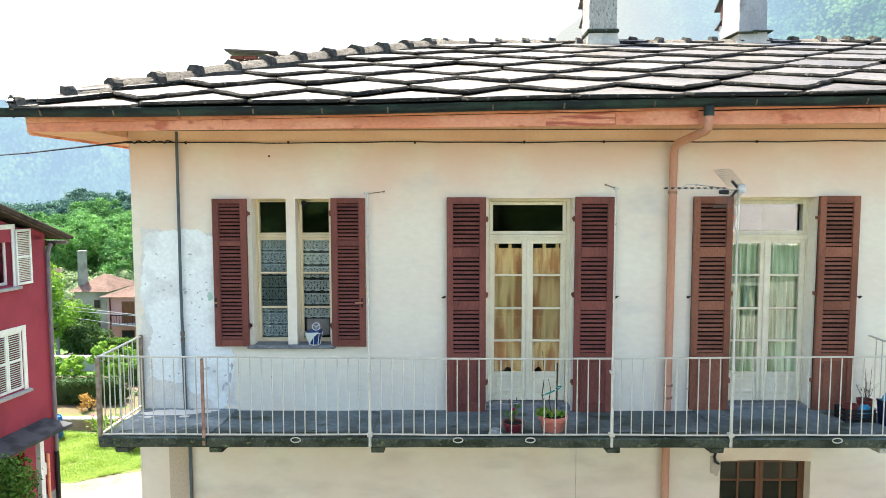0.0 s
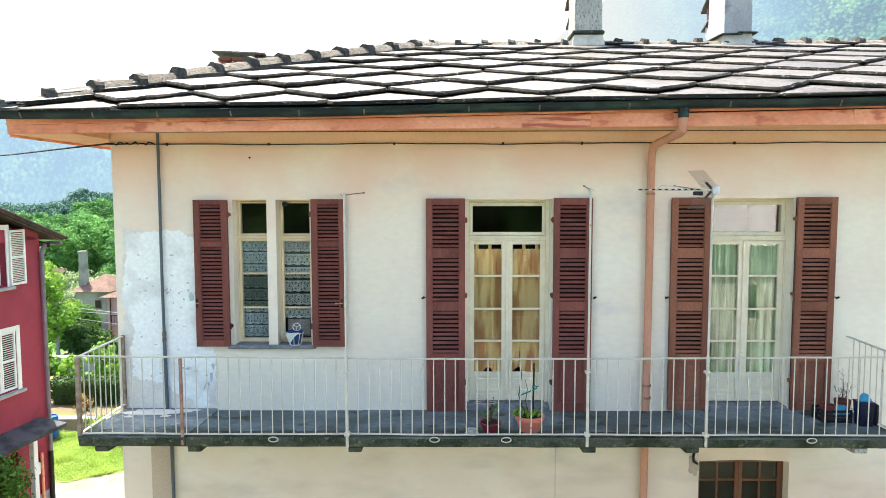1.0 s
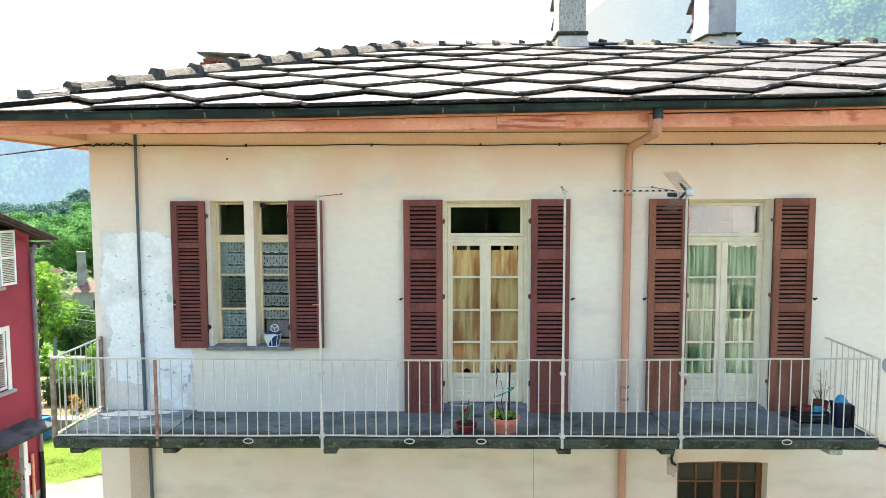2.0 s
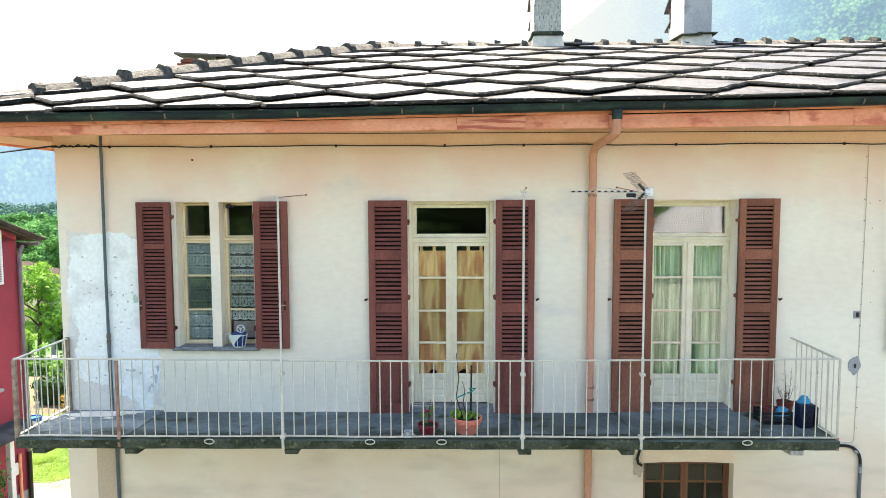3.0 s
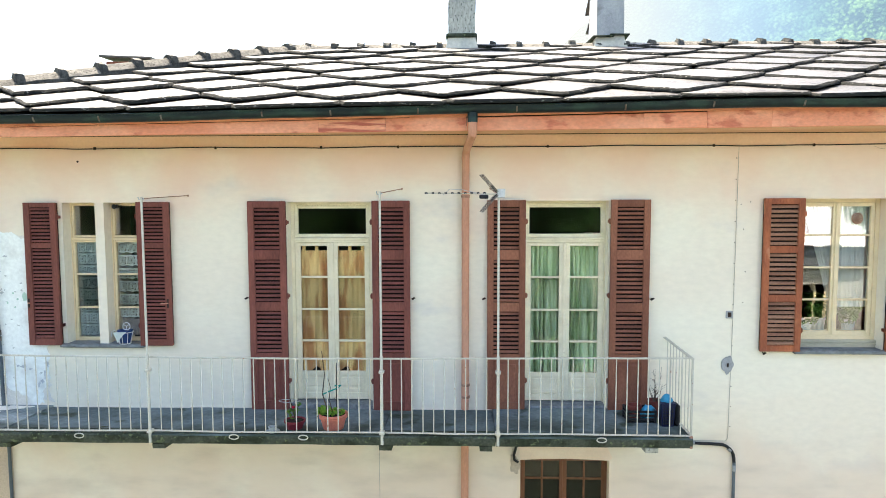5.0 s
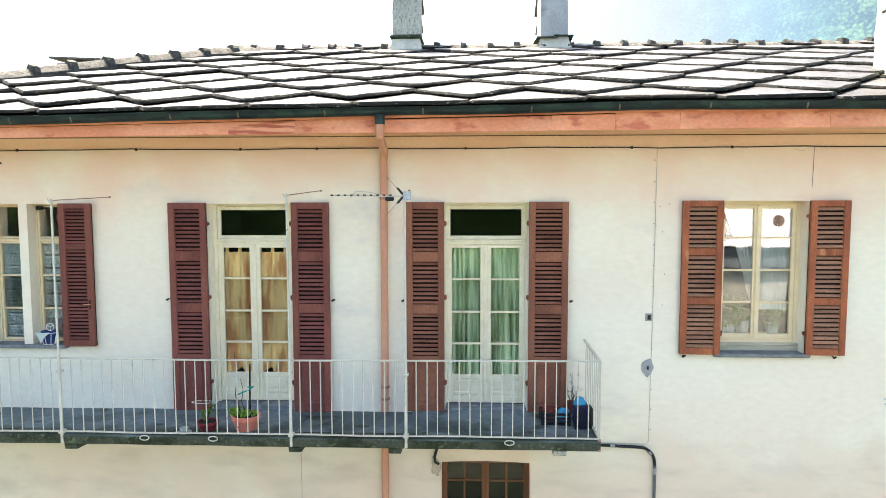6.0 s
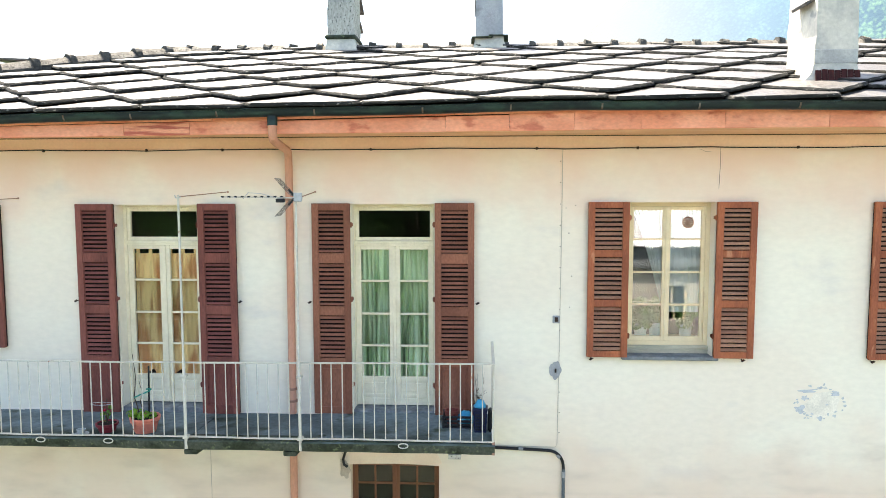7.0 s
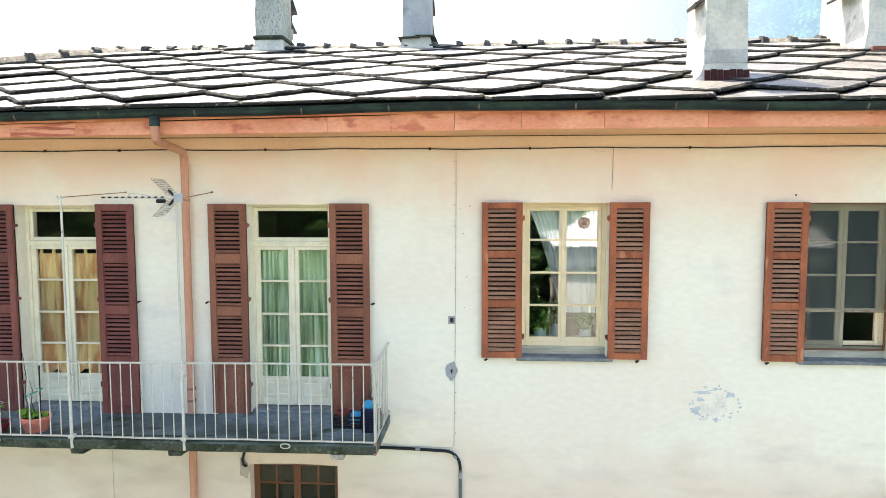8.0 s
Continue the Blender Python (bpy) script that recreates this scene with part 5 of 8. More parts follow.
# ---- red house next door ----
REDWALL = mat("raspberry_red_render", (0.31, 0.050, 0.078), (0.23, 0.040, 0.060), rough=0.9, blot=0.8, amount=0.6, grain=20, grain_amount=0.06, bump=0.1, third=(0.33, 0.085, 0.10), third_scale=1.3, third_edge=(0.62, 0.75))
WHITEP = mat("white_paint", (0.74, 0.75, 0.76), (0.66, 0.67, 0.68), rough=0.6, blot=5, bump=0.05)
# blackish timber colour paints in the shade under the eaves
UNDER = mat("shaded_eaves_boards", (0.03, 0.022, 0.018), (0.018, 0.014, 0.012), rough=0.9, blot=3, bump=0.2)
VERGE = mat("weathered_verge_timber", (0.13, 0.10, 0.08), (0.05, 0.036, 0.028), rough=0.9, blot=5, amount=0.9, stretch=(1, 0.4, 3), grain=30, grain_amount=0.3, bump=0.3)
RUSTROOF = mat("old_clay_tiles", (0.06, 0.042, 0.034), (0.03, 0.022, 0.02), rough=0.9, blot=3, amount=0.8, grain=12, grain_amount=0.25, bump=0.5, bump_scale=10)
PLUM = mat("plum_grey_pipe", (0.20, 0.17, 0.20), (0.15, 0.12, 0.14), rough=0.5, blot=4, bump=0.03)
DARKSTONE = mat("dark_stone_canopy", (0.065, 0.072, 0.080), (0.026, 0.030, 0.034), rough=0.85, blot=2.5, amount=0.8, grain=20, bump=0.4)
yaw_red = 180 + math.degrees(math.atan2(0.993, 0.12))     # local x runs along the gable wall towards the viewer
red = thing("red_house", pose(-11.62, 20.0, GROUND, 0, 0, yaw_red), "raspberry red rendered house with white shutters and tiled roof", "house")
# local frame: x along the gable wall from the far corner, y outwards from it, z up from the ground
def rz(z):
    return z - GROUND
LW, DW = 9.0, 8.0
g = Geo()
holes = [(1.30, 2.30, rz(3.88), rz(5.40)), (1.08, 2.16, rz(0.98), rz(2.6)), (1.2, 2.2, 0.0, 2.1), (5.0, 6.0, rz(3.88), rz(5.40)), (5.0, 6.0, rz(0.98), rz(2.6))]
tmp = wall_mesh("tmp", 0, LW, -0.3, rz(5.05), holes, -0.35, 0.0, REDWALL)
wall_me = tmp.data
bpy.data.objects.remove(tmp)
wall_me.name = "wall"
part("wall", wall_me, None, red)
part("gable", Geo().extrude([(0, 0, rz(5.05)), (LW, 0, rz(5.05)), (LW / 2, 0, rz(5.05) + LW / 2 * 0.36)], (0, -0.35, 0)), REDWALL, red)
part("wall", Geo().box(0, 0.35, -DW, -0.35, -0.3, rz(5.05)), REDWALL, red)
part("wall", Geo().box(LW - 0.35, LW, -DW, -0.35, -0.3, rz(5.05)), REDWALL, red)
part("wall", Geo().box(0.35, LW - 0.35, -DW, -DW + 0.35, -0.3, rz(5.05)), REDWALL, red)
part("plinth", Geo().box(-0.02, 0.88, 0.002, 0.03, -0.3, 0.55, 0.01), CEMENT, red, "grey cement plinth")
for side in (0, 1):
    xe, zr = -0.55, rz(5.05) + LW / 2 * 0.36 + 0.158
    a = [(xe, zr - (LW / 2 - xe) * 0.36), (LW / 2, zr), (LW / 2, zr + 0.07), (xe, zr - (LW / 2 - xe) * 0.36 + 0.07)]
    if side:
        a = [(LW - p[0], p[1]) for p in a]
    part("roof", Geo().extrude([(p[0], 0.40, p[1]) for p in a], (0, -DW - 1.0, 0)), RUSTROOF, red, "weathered tiled roof")
    part("verge_board", Geo().extrude([(p[0], 0.41, p[1] - 0.06 + (0 if k < 2 else -0.08)) for k, p in enumerate(a)], (0, 0.03, 0)), VERGE, red, "weathered timber verge")
for i in range(16):      # rolled tiles on the verge
    x = -0.5 + i * 0.36
    z = rz(5.05) + LW / 2 * 0.36 + 0.158 - (LW / 2 - x) * 0.36 + 0.09
    part("verge_tile", Geo().tube([(x - 0.2, 0.36, z - 0.062), (x + 0.22, 0.36, z + 0.09)], [0.055, 0.045], 8), RUSTROOF, red)
for i in range(6):
    y = 0.4 - i * 0.16
    part("rafter_end", Geo().box(-0.5, 0.0, y - 0.5, y - 0.42, 0, 0.1, 0.01, pose(0, 0, rz(5.05) - 0.12, 0, -16, 0)), UNDER, red)
part("eaves_gutter", Geo().tube([(-0.55, 0.30, rz(4.92)), (-0.55, -DW - 0.7, rz(4.92))], 0.055, 10), PLUM, red, "grey zinc gutter")
part("downpipe", Geo().tube([(-0.12, 0.1, rz(4.9)), (-0.02, 0.1, rz(4.78)), (0.02, 0.09, rz(4.6)), (0.02, 0.09, rz(-1.2))], 0.06, 10), PLUM, red, "plum-grey downpipe")
part("pipe_foot", Geo().tube([(0.02, 0.09, rz(-1.2)), (0.02, 0.09, 0.05)], 0.07, 10), BLACK, red, "black cast pipe foot")
part("pipe", Geo().tube([(0.36, 0.06, 1.75), (0.36, 0.06, 0.02)], 0.045, 8), FASCIA, red, "small red pipe")
def louvred(x0, x1, z0, z1, y, parent, n, name="shutter"):
    sh = part(name, Geo().box(x0, x0 + 0.06, y, y + 0.04, z0, z1, 0.004), WHITEP, parent, "white louvred shutter")
    part("stile", Geo().box(x1 - 0.06, x1, y, y + 0.04, z0, z1, 0.004), WHITEP, sh)
    for zz in (z0, (z0 + z1) / 2 - 0.03, z1 - 0.07):
        part("rail", Geo().box(x0 + 0.06, x1 - 0.06, y + 0.002, y + 0.038, zz, zz + 0.07, 0.004), WHITEP, sh)
    sl = Geo().box(x0 + 0.06, x1 - 0.06, -0.022, 0.022, -0.004, 0.004, 0, None).mesh("slat", WHITEP)
    for i in range(n):
        part("slat", sl, None, sh, at=pose(0, y + 0.02, z0 + 0.09 + (z1 - z0 - 0.18) * (i + 0.5) / n, 40))
for (a, b, z0w, z1w, closed) in ((1.30, 2.30, rz(3.88), rz(5.40), False), (1.08, 2.16, rz(0.98), rz(2.6), True)):
    w = part("window", Geo().box(a - 0.13, a, 0.002, 0.035, z0w - 0.12, z1w + 0.13, 0.004), WHITEP, red, "white framed window")
    part("frame", Geo().box(b, b + 0.13, 0.002, 0.035, z0w - 0.12, z1w + 0.13, 0.004), WHITEP, w)
    part("frame", Geo().box(a, b, 0.002, 0.035, z1w, z1w + 0.13, 0.004), WHITEP, w)
    part("sill", Geo().box(a - 0.18, b + 0.18, 0.002, 0.14, z0w - 0.12, z0w - 0.04, 0.006), CEMENT, w, "grey sill")
    if closed:
        louvred(a, (a + b) / 2 - 0.003, z0w, z1w, -0.05, red, 24)
        louvred((a + b) / 2 + 0.003, b, z0w, z1w, -0.05, red, 24)
    else:
        louvred(a - 0.66, a - 0.08, z0w - 0.02, z1w - 0.02, 0.045, red, 28)
        part("sash", Geo().box(a, a + 0.07, -0.22, -0.17, z0w, z1w, 0.004), WHITEP, w)
        part("sash", Geo().box((a + b) / 2 - 0.05, (a + b) / 2 + 0.05, -0.22, -0.17, z0w, z1w, 0.004), WHITEP, w)
        part("sash", Geo().box(a + 0.07, b, -0.218, -0.172, z0w, z0w + 0.08, 0.004), WHITEP, w)
        part("pane", Geo().box(a + 0.07, b, -0.20, -0.194, z0w + 0.08, z1w), GLASS, w)
part("room_wall", Geo().box(0.4, LW - 0.4, -1.9, -1.8, 0, rz(5.0)), INSIDE, red, "inner wall")
part("canopy", Geo().extrude([(0.3, 0, rz(-0.2)), (0.2, 0.78, rz(-0.36)), (3.2, 0.78, rz(-0.36)), (3.2, 0, rz(-0.2))], (0, 0, 0.09)), DARKSTONE, red, "dark stone door canopy")
part("post", Geo().box(1.22, 1.38, 0.48, 0.63, 0.0, rz(-0.35), 0.01), WHITEP, red, "white canopy post")
part("door", Geo().box(1.22, 2.18, -0.25, -0.2, 0.02, 2.08, 0.01), WOOD, red, "dark wooden house door")
part("meter_box", Geo().box(0.42, 0.60, 0.002, 0.06, 1.15, 1.5, 0.008), WHITEP, red, "pale meter box")
shrub("shrub", -11.55, 16.9, GROUND, 2.0, 2.0, 3.0, LEAF, "dark green glossy shrub beside the red house", 5, 70, 130, 0.06)

# ---- garden below ----
LAWN = mat("lawn_soil", (0.10, 0.16, 0.035), (0.16, 0.17, 0.07), rough=0.95, blot=1.5, bump=0.4)
g = Geo().extrude([(-15.0, 26.3, GROUND), (-15.0, 21.9, GROUND), (-12.0, 21.6, GROUND), (-11.3, 22.2, GROUND), (-10.4, 22.55, GROUND), (-9.6, 23.25, GROUND), (-8.5, 24.0, GROUND), (-7.6, 25.1, GROUND), (-6.0, 26.3, GROUND)], (0, 0, 0.022))
PATHM = mat("pale_path_concrete", (0.20, 0.185, 0.155), (0.15, 0.135, 0.11), rough=0.95, blot=0.9, amount=0.8, grain=10, grain_amount=0.15, bump=0.3, third=(0.12, 0.13, 0.08), third_scale=2.2, third_edge=(0.64, 0.72))
g2 = Geo().box(-16, -4.2, 9.4, 26.4, GROUND - 0.2, GROUND + 0.012, 0.01)
tagged(new("path", g2.mesh("path", PATHM)), "pale worn concrete path beside the house", "path", kind="structure")
tagged(new("lawn", g.mesh("lawn", LAWN, 0)), "patch of sunlit green lawn", "lawn", kind="structure")
rng = np.random.default_rng(3)
verts, faces = [], []
def in_lawn(x, y):
    return 21.75 < y < 26.2 and x > -14.9 and x < -12.0 + max(0, (y - 21.6)) * 1.35
while len(faces) < 34000:
    x, y = rng.uniform(-14.9, -6.2), rng.uniform(21.7, 26.2)
    if not in_lawn(x, y):
        continue
    tall = 0.03 + 0.26 * max(0, noise.noise((x * 1.3, y * 1.3, 3))) + 0.04 * rng.uniform()
    a = rng.uniform(0, math.pi)
    dx, dy = 0.011 * math.cos(a), 0.011 * math.sin(a)
    lx, ly = rng.normal() * tall * 0.8, rng.normal() * tall * 0.8
    k = len(verts)
    verts += [(x - dx, y - dy, GROUND + 0.03), (x + dx, y + dy, GROUND + 0.03), (x + lx, y + ly, GROUND + 0.03 + tall)]
    faces.append((k, k + 1, k + 2))
tagged(new("grass", Geo().add(verts, faces).mesh("grass", GRASS, 0)), "bright green uneven grass of the lawn", "grass", kind="stuff")
TERRACE = mat("sandy_terrace", (0.125, 0.10, 0.065), (0.09, 0.085, 0.045), rough=0.95, blot=0.8, grain=10, bump=0.3, third=(0.09, 0.12, 0.035), third_scale=1.2, third_edge=(0.56, 0.64))
TZ = -2.42
g = Geo().box(-24, -4, 26.9, 33.0, GROUND - 1.4, TZ, 0.03)
tagged(new("terrace", g.mesh("terrace", TERRACE)), "sandy raised garden terrace with sparse grass", "terrace", kind="structure")
gw = thing("garden_wall", (-14, 26.7, GROUND), "low tan rendered garden wall with pale coping", "garden wall")
part("wall", Geo().box(-9, 9, -0.12, 0.15, -0.3, 0.42, 0.01), mat("drab_garden_render", (0.27, 0.225, 0.18), (0.2, 0.17, 0.135), rough=0.95, blot=1.5, amount=0.8, bump=0.3), gw)
part("coping", Geo().box(-9, 9, -0.17, 0.22, 0.42, 0.49, 0.012), CEMENT, gw, "pale cement coping")
hedge(-16.6, -13.6, 28.2, 29.4, TZ, 1.15, LEAFD, "clipped dark green hedge on the terrace", 11)
hedge(-15.0, -9.4, 31.2, 32.3, TZ, 1.1, LEAF, "clipped green hedge at the terrace edge", 12)
shrub("rose_bush", -12.6, 25.2, GROUND, 1.5, 1.1, 1.1, LEAFB, "straggly bush with pink flowers on the lawn", 13, 26, 60, 0.04)
shrub("shrub", -11.2, 24.6, GROUND, 1.1, 1.0, 0.9, LEAFB, "sparse bright green shrub on the lawn", 14, 22, 60, 0.04)
shrub("shrub", -14.55, 27.6, TZ, 0.8, 0.8, 0.75, mat("ochre_leaves", (0.40, 0.25, 0.06), (0.3, 0.2, 0.05), rough=0.8, blot=9, bump=0), "small ochre flowering shrub on the terrace", 15, 14, 50, 0.035)
shrub("shrub", -13.4, 30.0, TZ, 1.5, 0.9, 0.35, LEAFS, "low grey-green cushion plant", 16, 18, 50, 0.04)
rng = np.random.default_rng(21)
for k in range(7):
    fl = thing("flower", (-12.6 + rng.uniform(-0.7, 0.7), 25.2 + rng.uniform(-0.5, 0.3), GROUND + 0.7 + rng.uniform(0, 0.35)), "small magenta rose blossom", "flower", "roses on the bush")
    part("blossom", Geo().lathe([(0.0, -0.02), (0.045, 0.0), (0.05, 0.03), (0.02, 0.05), (0, 0.045)], 8), mat("magenta_petals", (0.5, 0.03, 0.2), rough=0.6, blot=20, bump=0) if k == 0 else bpy.data.materials["magenta_petals"], fl)
    part("stalk", Geo().tube([(0, 0, -0.45), (0.02, 0.01, 0)], 0.006, 5), LEAFD, fl)

bb = thing("water_barrel", (-14.86, 25.6, GROUND), "blue plastic water barrel beside the garden wall", "barrel")
part("body", Geo().lathe([(0, 0), (0.26, 0.0), (0.29, 0.1), (0.3, 0.45), (0.29, 0.8), (0.26, 0.9), (0.24, 0.9), (0.24, 0.86), (0, 0.86)], 20), mat("blue_barrel_plastic", (0.02, 0.12, 0.36), rough=0.4, blot=5, bump=0), bb)
part("hoop", Geo().tube([(0.302 * math.cos(t), 0.302 * math.sin(t), 0.6) for t in [2 * math.pi * k / 20 for k in range(20)]], 0.015, 6, closed=True), bpy.data.materials["blue_barrel_plastic"], bb)
# low valley wall with pale coping, and gardens behind
vw = thing("garden_wall", (-28, 52, ground_z(0, 52)), "grey roadside wall with a white coping", "garden wall")
part("wall", Geo().box(-14, 14, -0.2, 0.2, -0.8, 0.85, 0.02), CEMENT, vw)
part("coping", Geo().box(-14, 14, -0.32, 0.32, 0.85, 1.05, 0.02), LIME, vw, "pale coping")
for i, (x, y, h, r, mt) in enumerate(((-28.4, 47, 3.2, 1.0, LEAFB), (-22.0, 40, 1.8, 0.7, LEAFB), (-25.2, 43, 1.6, 0.9, LEAF), (-21.6, 43, 2.6, 0.85, LEAFB), (-19.9, 42, 2.2, 0.8, LEAFB))):
    tree(x, y, ground_z(0, y), h, r, mt, "rounded green garden tree beside the valley wall", 30 + i, 70, 0.10, 26)
tree(-35.6, 60, ground_z(0, 60), 8.4, 2.9, LEAFB, "tall bright green garden tree", 40, 90, 0.17, 46)
tree(-36.5, 67, ground_z(0, 67), 4.6, 2.6, LEAF, "broad green garden tree", 41, 80, 0.17, 36)
tree(-33.0, 62, ground_z(0, 62), 3.2, 2.0, LEAFD, "dark green rounded garden tree", 42, 80, 0.14, 30)
hedge(-36, -29, 66, 67.2, ground_z(0, 66), 1.6, LEAF, "green hedge before the pink house", 43, 40, 0.12)
# utility pole with lines
up = thing("utility_pole", (-34.6, 60.5, ground_z(0, 60.5)), "grey concrete utility pole", "utility pole")
part("pole", Geo().tube([(0, 0, -0.3), (0, 0, 5.3)], [0.19, 0.13], 10), CEMENT, up)
part("crossarm", Geo().box(-0.7, 0.7, -0.06, 0.06, 4.7, 4.82, 0.01), WOOD, up)
for k, (z0w, z1w) in enumerate(((5.0, 4.4), (4.6, 4.9), (4.1, 3.2))):
    cb = thing("overhead_cable", (0, 0, 0), "thin pale overhead cable", "cable", "lines from the pole")
    gz = ground_z(0, 60.5)
    part("strand", Geo().tube([(-34.6 + 24 * f, 60.5 - 8 * f, gz + z0w + (z1w - z0w) * f - 0.8 * f * (1 - f)) for f in [i / 10 for i in range(11)]], 0.025, 5), GALV, cb)

# ---- houses in the valley ----
PINK = mat("pink_render", (0.60, 0.33, 0.34), (0.52, 0.28, 0.29), rough=0.9, blot=0.6, bump=0.1)
ROOFT = mat("pinkish_tiles", (0.125, 0.082, 0.070), (0.08, 0.054, 0.047), rough=0.9, blot=0.8, amount=0.7, grain=4, grain_amount=0.3, bump=0.6, bump_scale=4)
OLDST = mat("old_stone_render", (0.27, 0.27, 0.255), (0.15, 0.15, 0.145), rough=0.95, blot=0.5, amount=0.8, grain=4, bump=0.3)
def far_house(name, x, y, w, d, h, walls, roofm, label, rise, openings):
    z = ground_z(x, y) - 0.2
    hs = thing(name, (x, y, z), label, "house", "houses in the valley")
    part("wall", Geo().box(0, w, 0, 0.3, 0, h), walls, hs)
    part("wall", Geo().box(0, w, d - 0.3, d, 0, h), walls, hs)
    part("wall", Geo().box(0, 0.3, 0.3, d - 0.3, 0, h), walls, hs)
    part("wall", Geo().box(w - 0.3, w, 0.3, d - 0.3, 0, h), walls, hs)
    o = 0.6
    q = min(w, d) / 2 + o
    g = Geo().convex([(-o, -o, h), (w + o, -o, h), (w + o, d + o, h), (-o, d + o, h), (-o + q, d / 2, h + rise), (w + o - q, d / 2, h + rise)], [(0, 1, 5, 4), (2, 3, 4, 5), (3, 0, 4), (1, 2, 5), (0, 1, 2, 3)])
    part("roof", g, roofm, hs, smooth=0)
    for (x0, x1, z0w, z1w, bal) in openings:
        wd = part("window", Geo().box(x0 - 0.08, x1 + 0.08, -0.05, -0.004, z0w - 0.08, z1w + 0.08, 0.01), BROWNWOOD, hs, "brown framed opening")
        part("pane", Geo().box(x0, x1, -0.062, -0.052, z0w, z1w), BLACK if not bal else BROWNWOOD, wd, "dark panes")
        if bal:
            bb = part("balcony", Geo().box(x0 - 0.8, x1 + 0.9, -1.0, -0.004, z0w - 0.2, z0w - 0.06, 0.01), CEMENT, hs, "small balcony")
            part("rail", Geo().box(x0 - 0.8, x1 + 0.9, -1.0, -0.95, z0w + 0.85, z0w + 0.92), IRON, bb)
            for k in range(10):
                part("bar", Geo().box(x0 - 0.75 + k * 0.27, x0 - 0.72 + k * 0.27, -0.99, -0.96, z0w - 0.06, z0w + 0.85), IRON, bb)
    return hs
ph = far_house("pink_house", -35.3, 71, 13, 10, 6.0, PINK, ROOFT, "pink rendered two-storey house with hipped tiled roof", 2.1, [(1.6, 2.75, 3.3, 5.4, True), (1.5, 2.7, 0.5, 2.4, False), (6, 7.1, 3.3, 5.0, False)])
part("downpipe", Geo().tube([(0.35, -0.1, 0), (0.35, -0.1, 5.9)], 0.06, 6), IRON, ph, "dark downpipe")
sh_ = far_house("stone_house", -49.0, 90, 4.2, 8, 5.6, OLDST, ROOFT, "derelict grey stone house with sagging tiled roof", 1.9, [(2.4, 3.2, 0.5, 2.0, False), (2.6, 3.3, 3.4, 4.4, False)])
part("chimney", Geo().convex([(sx * q + 0.35, sy * q + 1.6, z) for z, q in ((5.2, 0.46), (10.6, 0.4)) for sx, sy in ((-1, -1), (1, -1), (1, 1), (-1, 1))], [(0, 1, 2, 3), (4, 5, 6, 7), (0, 1, 5, 4), (1, 2, 6, 5), (2, 3, 7, 6), (3, 0, 4, 7)]), OLDST, sh_, "tall old rendered chimney stack")
part("chimney_cap", Geo().box(-0.13, 0.83, 1.12, 2.08, 10.6, 10.8, 0.02), OLDST, sh_)
far_house("stone_house", -46.2, 96, 3.6, 6, 4.0, OLDST, ROOFT, "small grey house with pale tiled roof", 1.2, [(1, 1.8, 1.0, 2.2, False)])
far_house("stone_house", -66.6, 98, 8.0, 6, 7.5, TAN, RUSTROOF, "ochre rendered farmhouse with tiled roof among trees", 1.8, [(6, 6.9, 4.8, 6.0, False)])

# ---- woods and mountains ----
rng = np.random.default_rng(77)
near_w, far_w = Geo(), Geo()
for i in range(270):
    d = 104 + 98 * rng.uniform() ** 0.75
    az = rng.uniform(-0.66, -0.38)
    x, y = d * az, d
    far_off = d > 160
    top = 1.0 + 5.9 * (d - 104) / 96 + rng.uniform(-2.6, 1.5) - (d - 104) / 96 * 4.2 * max(0.0, min(1.0, (-0.53 - az) / 0.06))
    h = rng.uniform(6, 11)
    r = rng.uniform(1.7, 3.6)
    # a domed crown: a heap of puffs on its shell, the upper ones smaller
    pf = [(x, y, top - h * 0.5, r * 0.62)]
    for k in range(17):
        a, f = rng.uniform(0, 2 * math.pi), rng.uniform(0.0, 1.0)
        q = r * math.sqrt(1 - f * f) * rng.uniform(0.75, 1.05)
        pf.append((x + q * math.cos(a), y + q * math.sin(a), top - h * 0.62 + h * 0.55 * f, r * rng.uniform(0.24, 0.44)))
    gg = leaves(rng, pf, 62, 0.24 if far_off else 0.2, 0.1, 0.5)
    (far_w if far_off else near_w).add(gg.v, gg.f)
for i in range(100):      # undergrowth along the foot of the woods
    d = rng.uniform(112, 146)
    gg = leaves(rng, crown_puffs(rng, d * rng.uniform(-0.66, -0.38), d, -14.0, rng.uniform(7, 9.5), rng.uniform(2.2, 3.2), 16), 56, 0.22, 0.1, 0.5)
    near_w.add(gg.v, gg.f)
for i in range(70):      # the woods go on behind the rise
    d = rng.uniform(205, 270)
    az = rng.uniform(-0.70, -0.34)
    top = rng.uniform(0.5, 4.5)
    pf = [(d * az + rng.normal() * 2.4, d + rng.normal() * 2.4, top - rng.uniform(0, 5), rng.uniform(1.2, 2.2)) for k in range(12)]
    gg = leaves(rng, pf, 44, 0.34, 0.1, 0.5)
    far_w.add(gg.v, gg.f)
tagged(new("woods", near_w.mesh("woods", WOODS, 0)), "dense green deciduous woods on the valley floor", "woods", kind="stuff")
tagged(new("far_woods", far_w.mesh("far_woods", FARWOODS, 0)), "bluish dark woods on the far rise", "woods", kind="stuff")
verts_f = Geo()
for i in range(60):
    d = rng.uniform(97, 110)
    az = rng.uniform(-0.62, -0.40)
    gg = leaves(rng, crown_puffs(rng, d * az, d, -10.5, rng.uniform(3, 5.2), rng.uniform(1.6, 2.6), 16), 50, 0.2, 0.1, 0.5)
    verts_f.add(gg.v, gg.f)
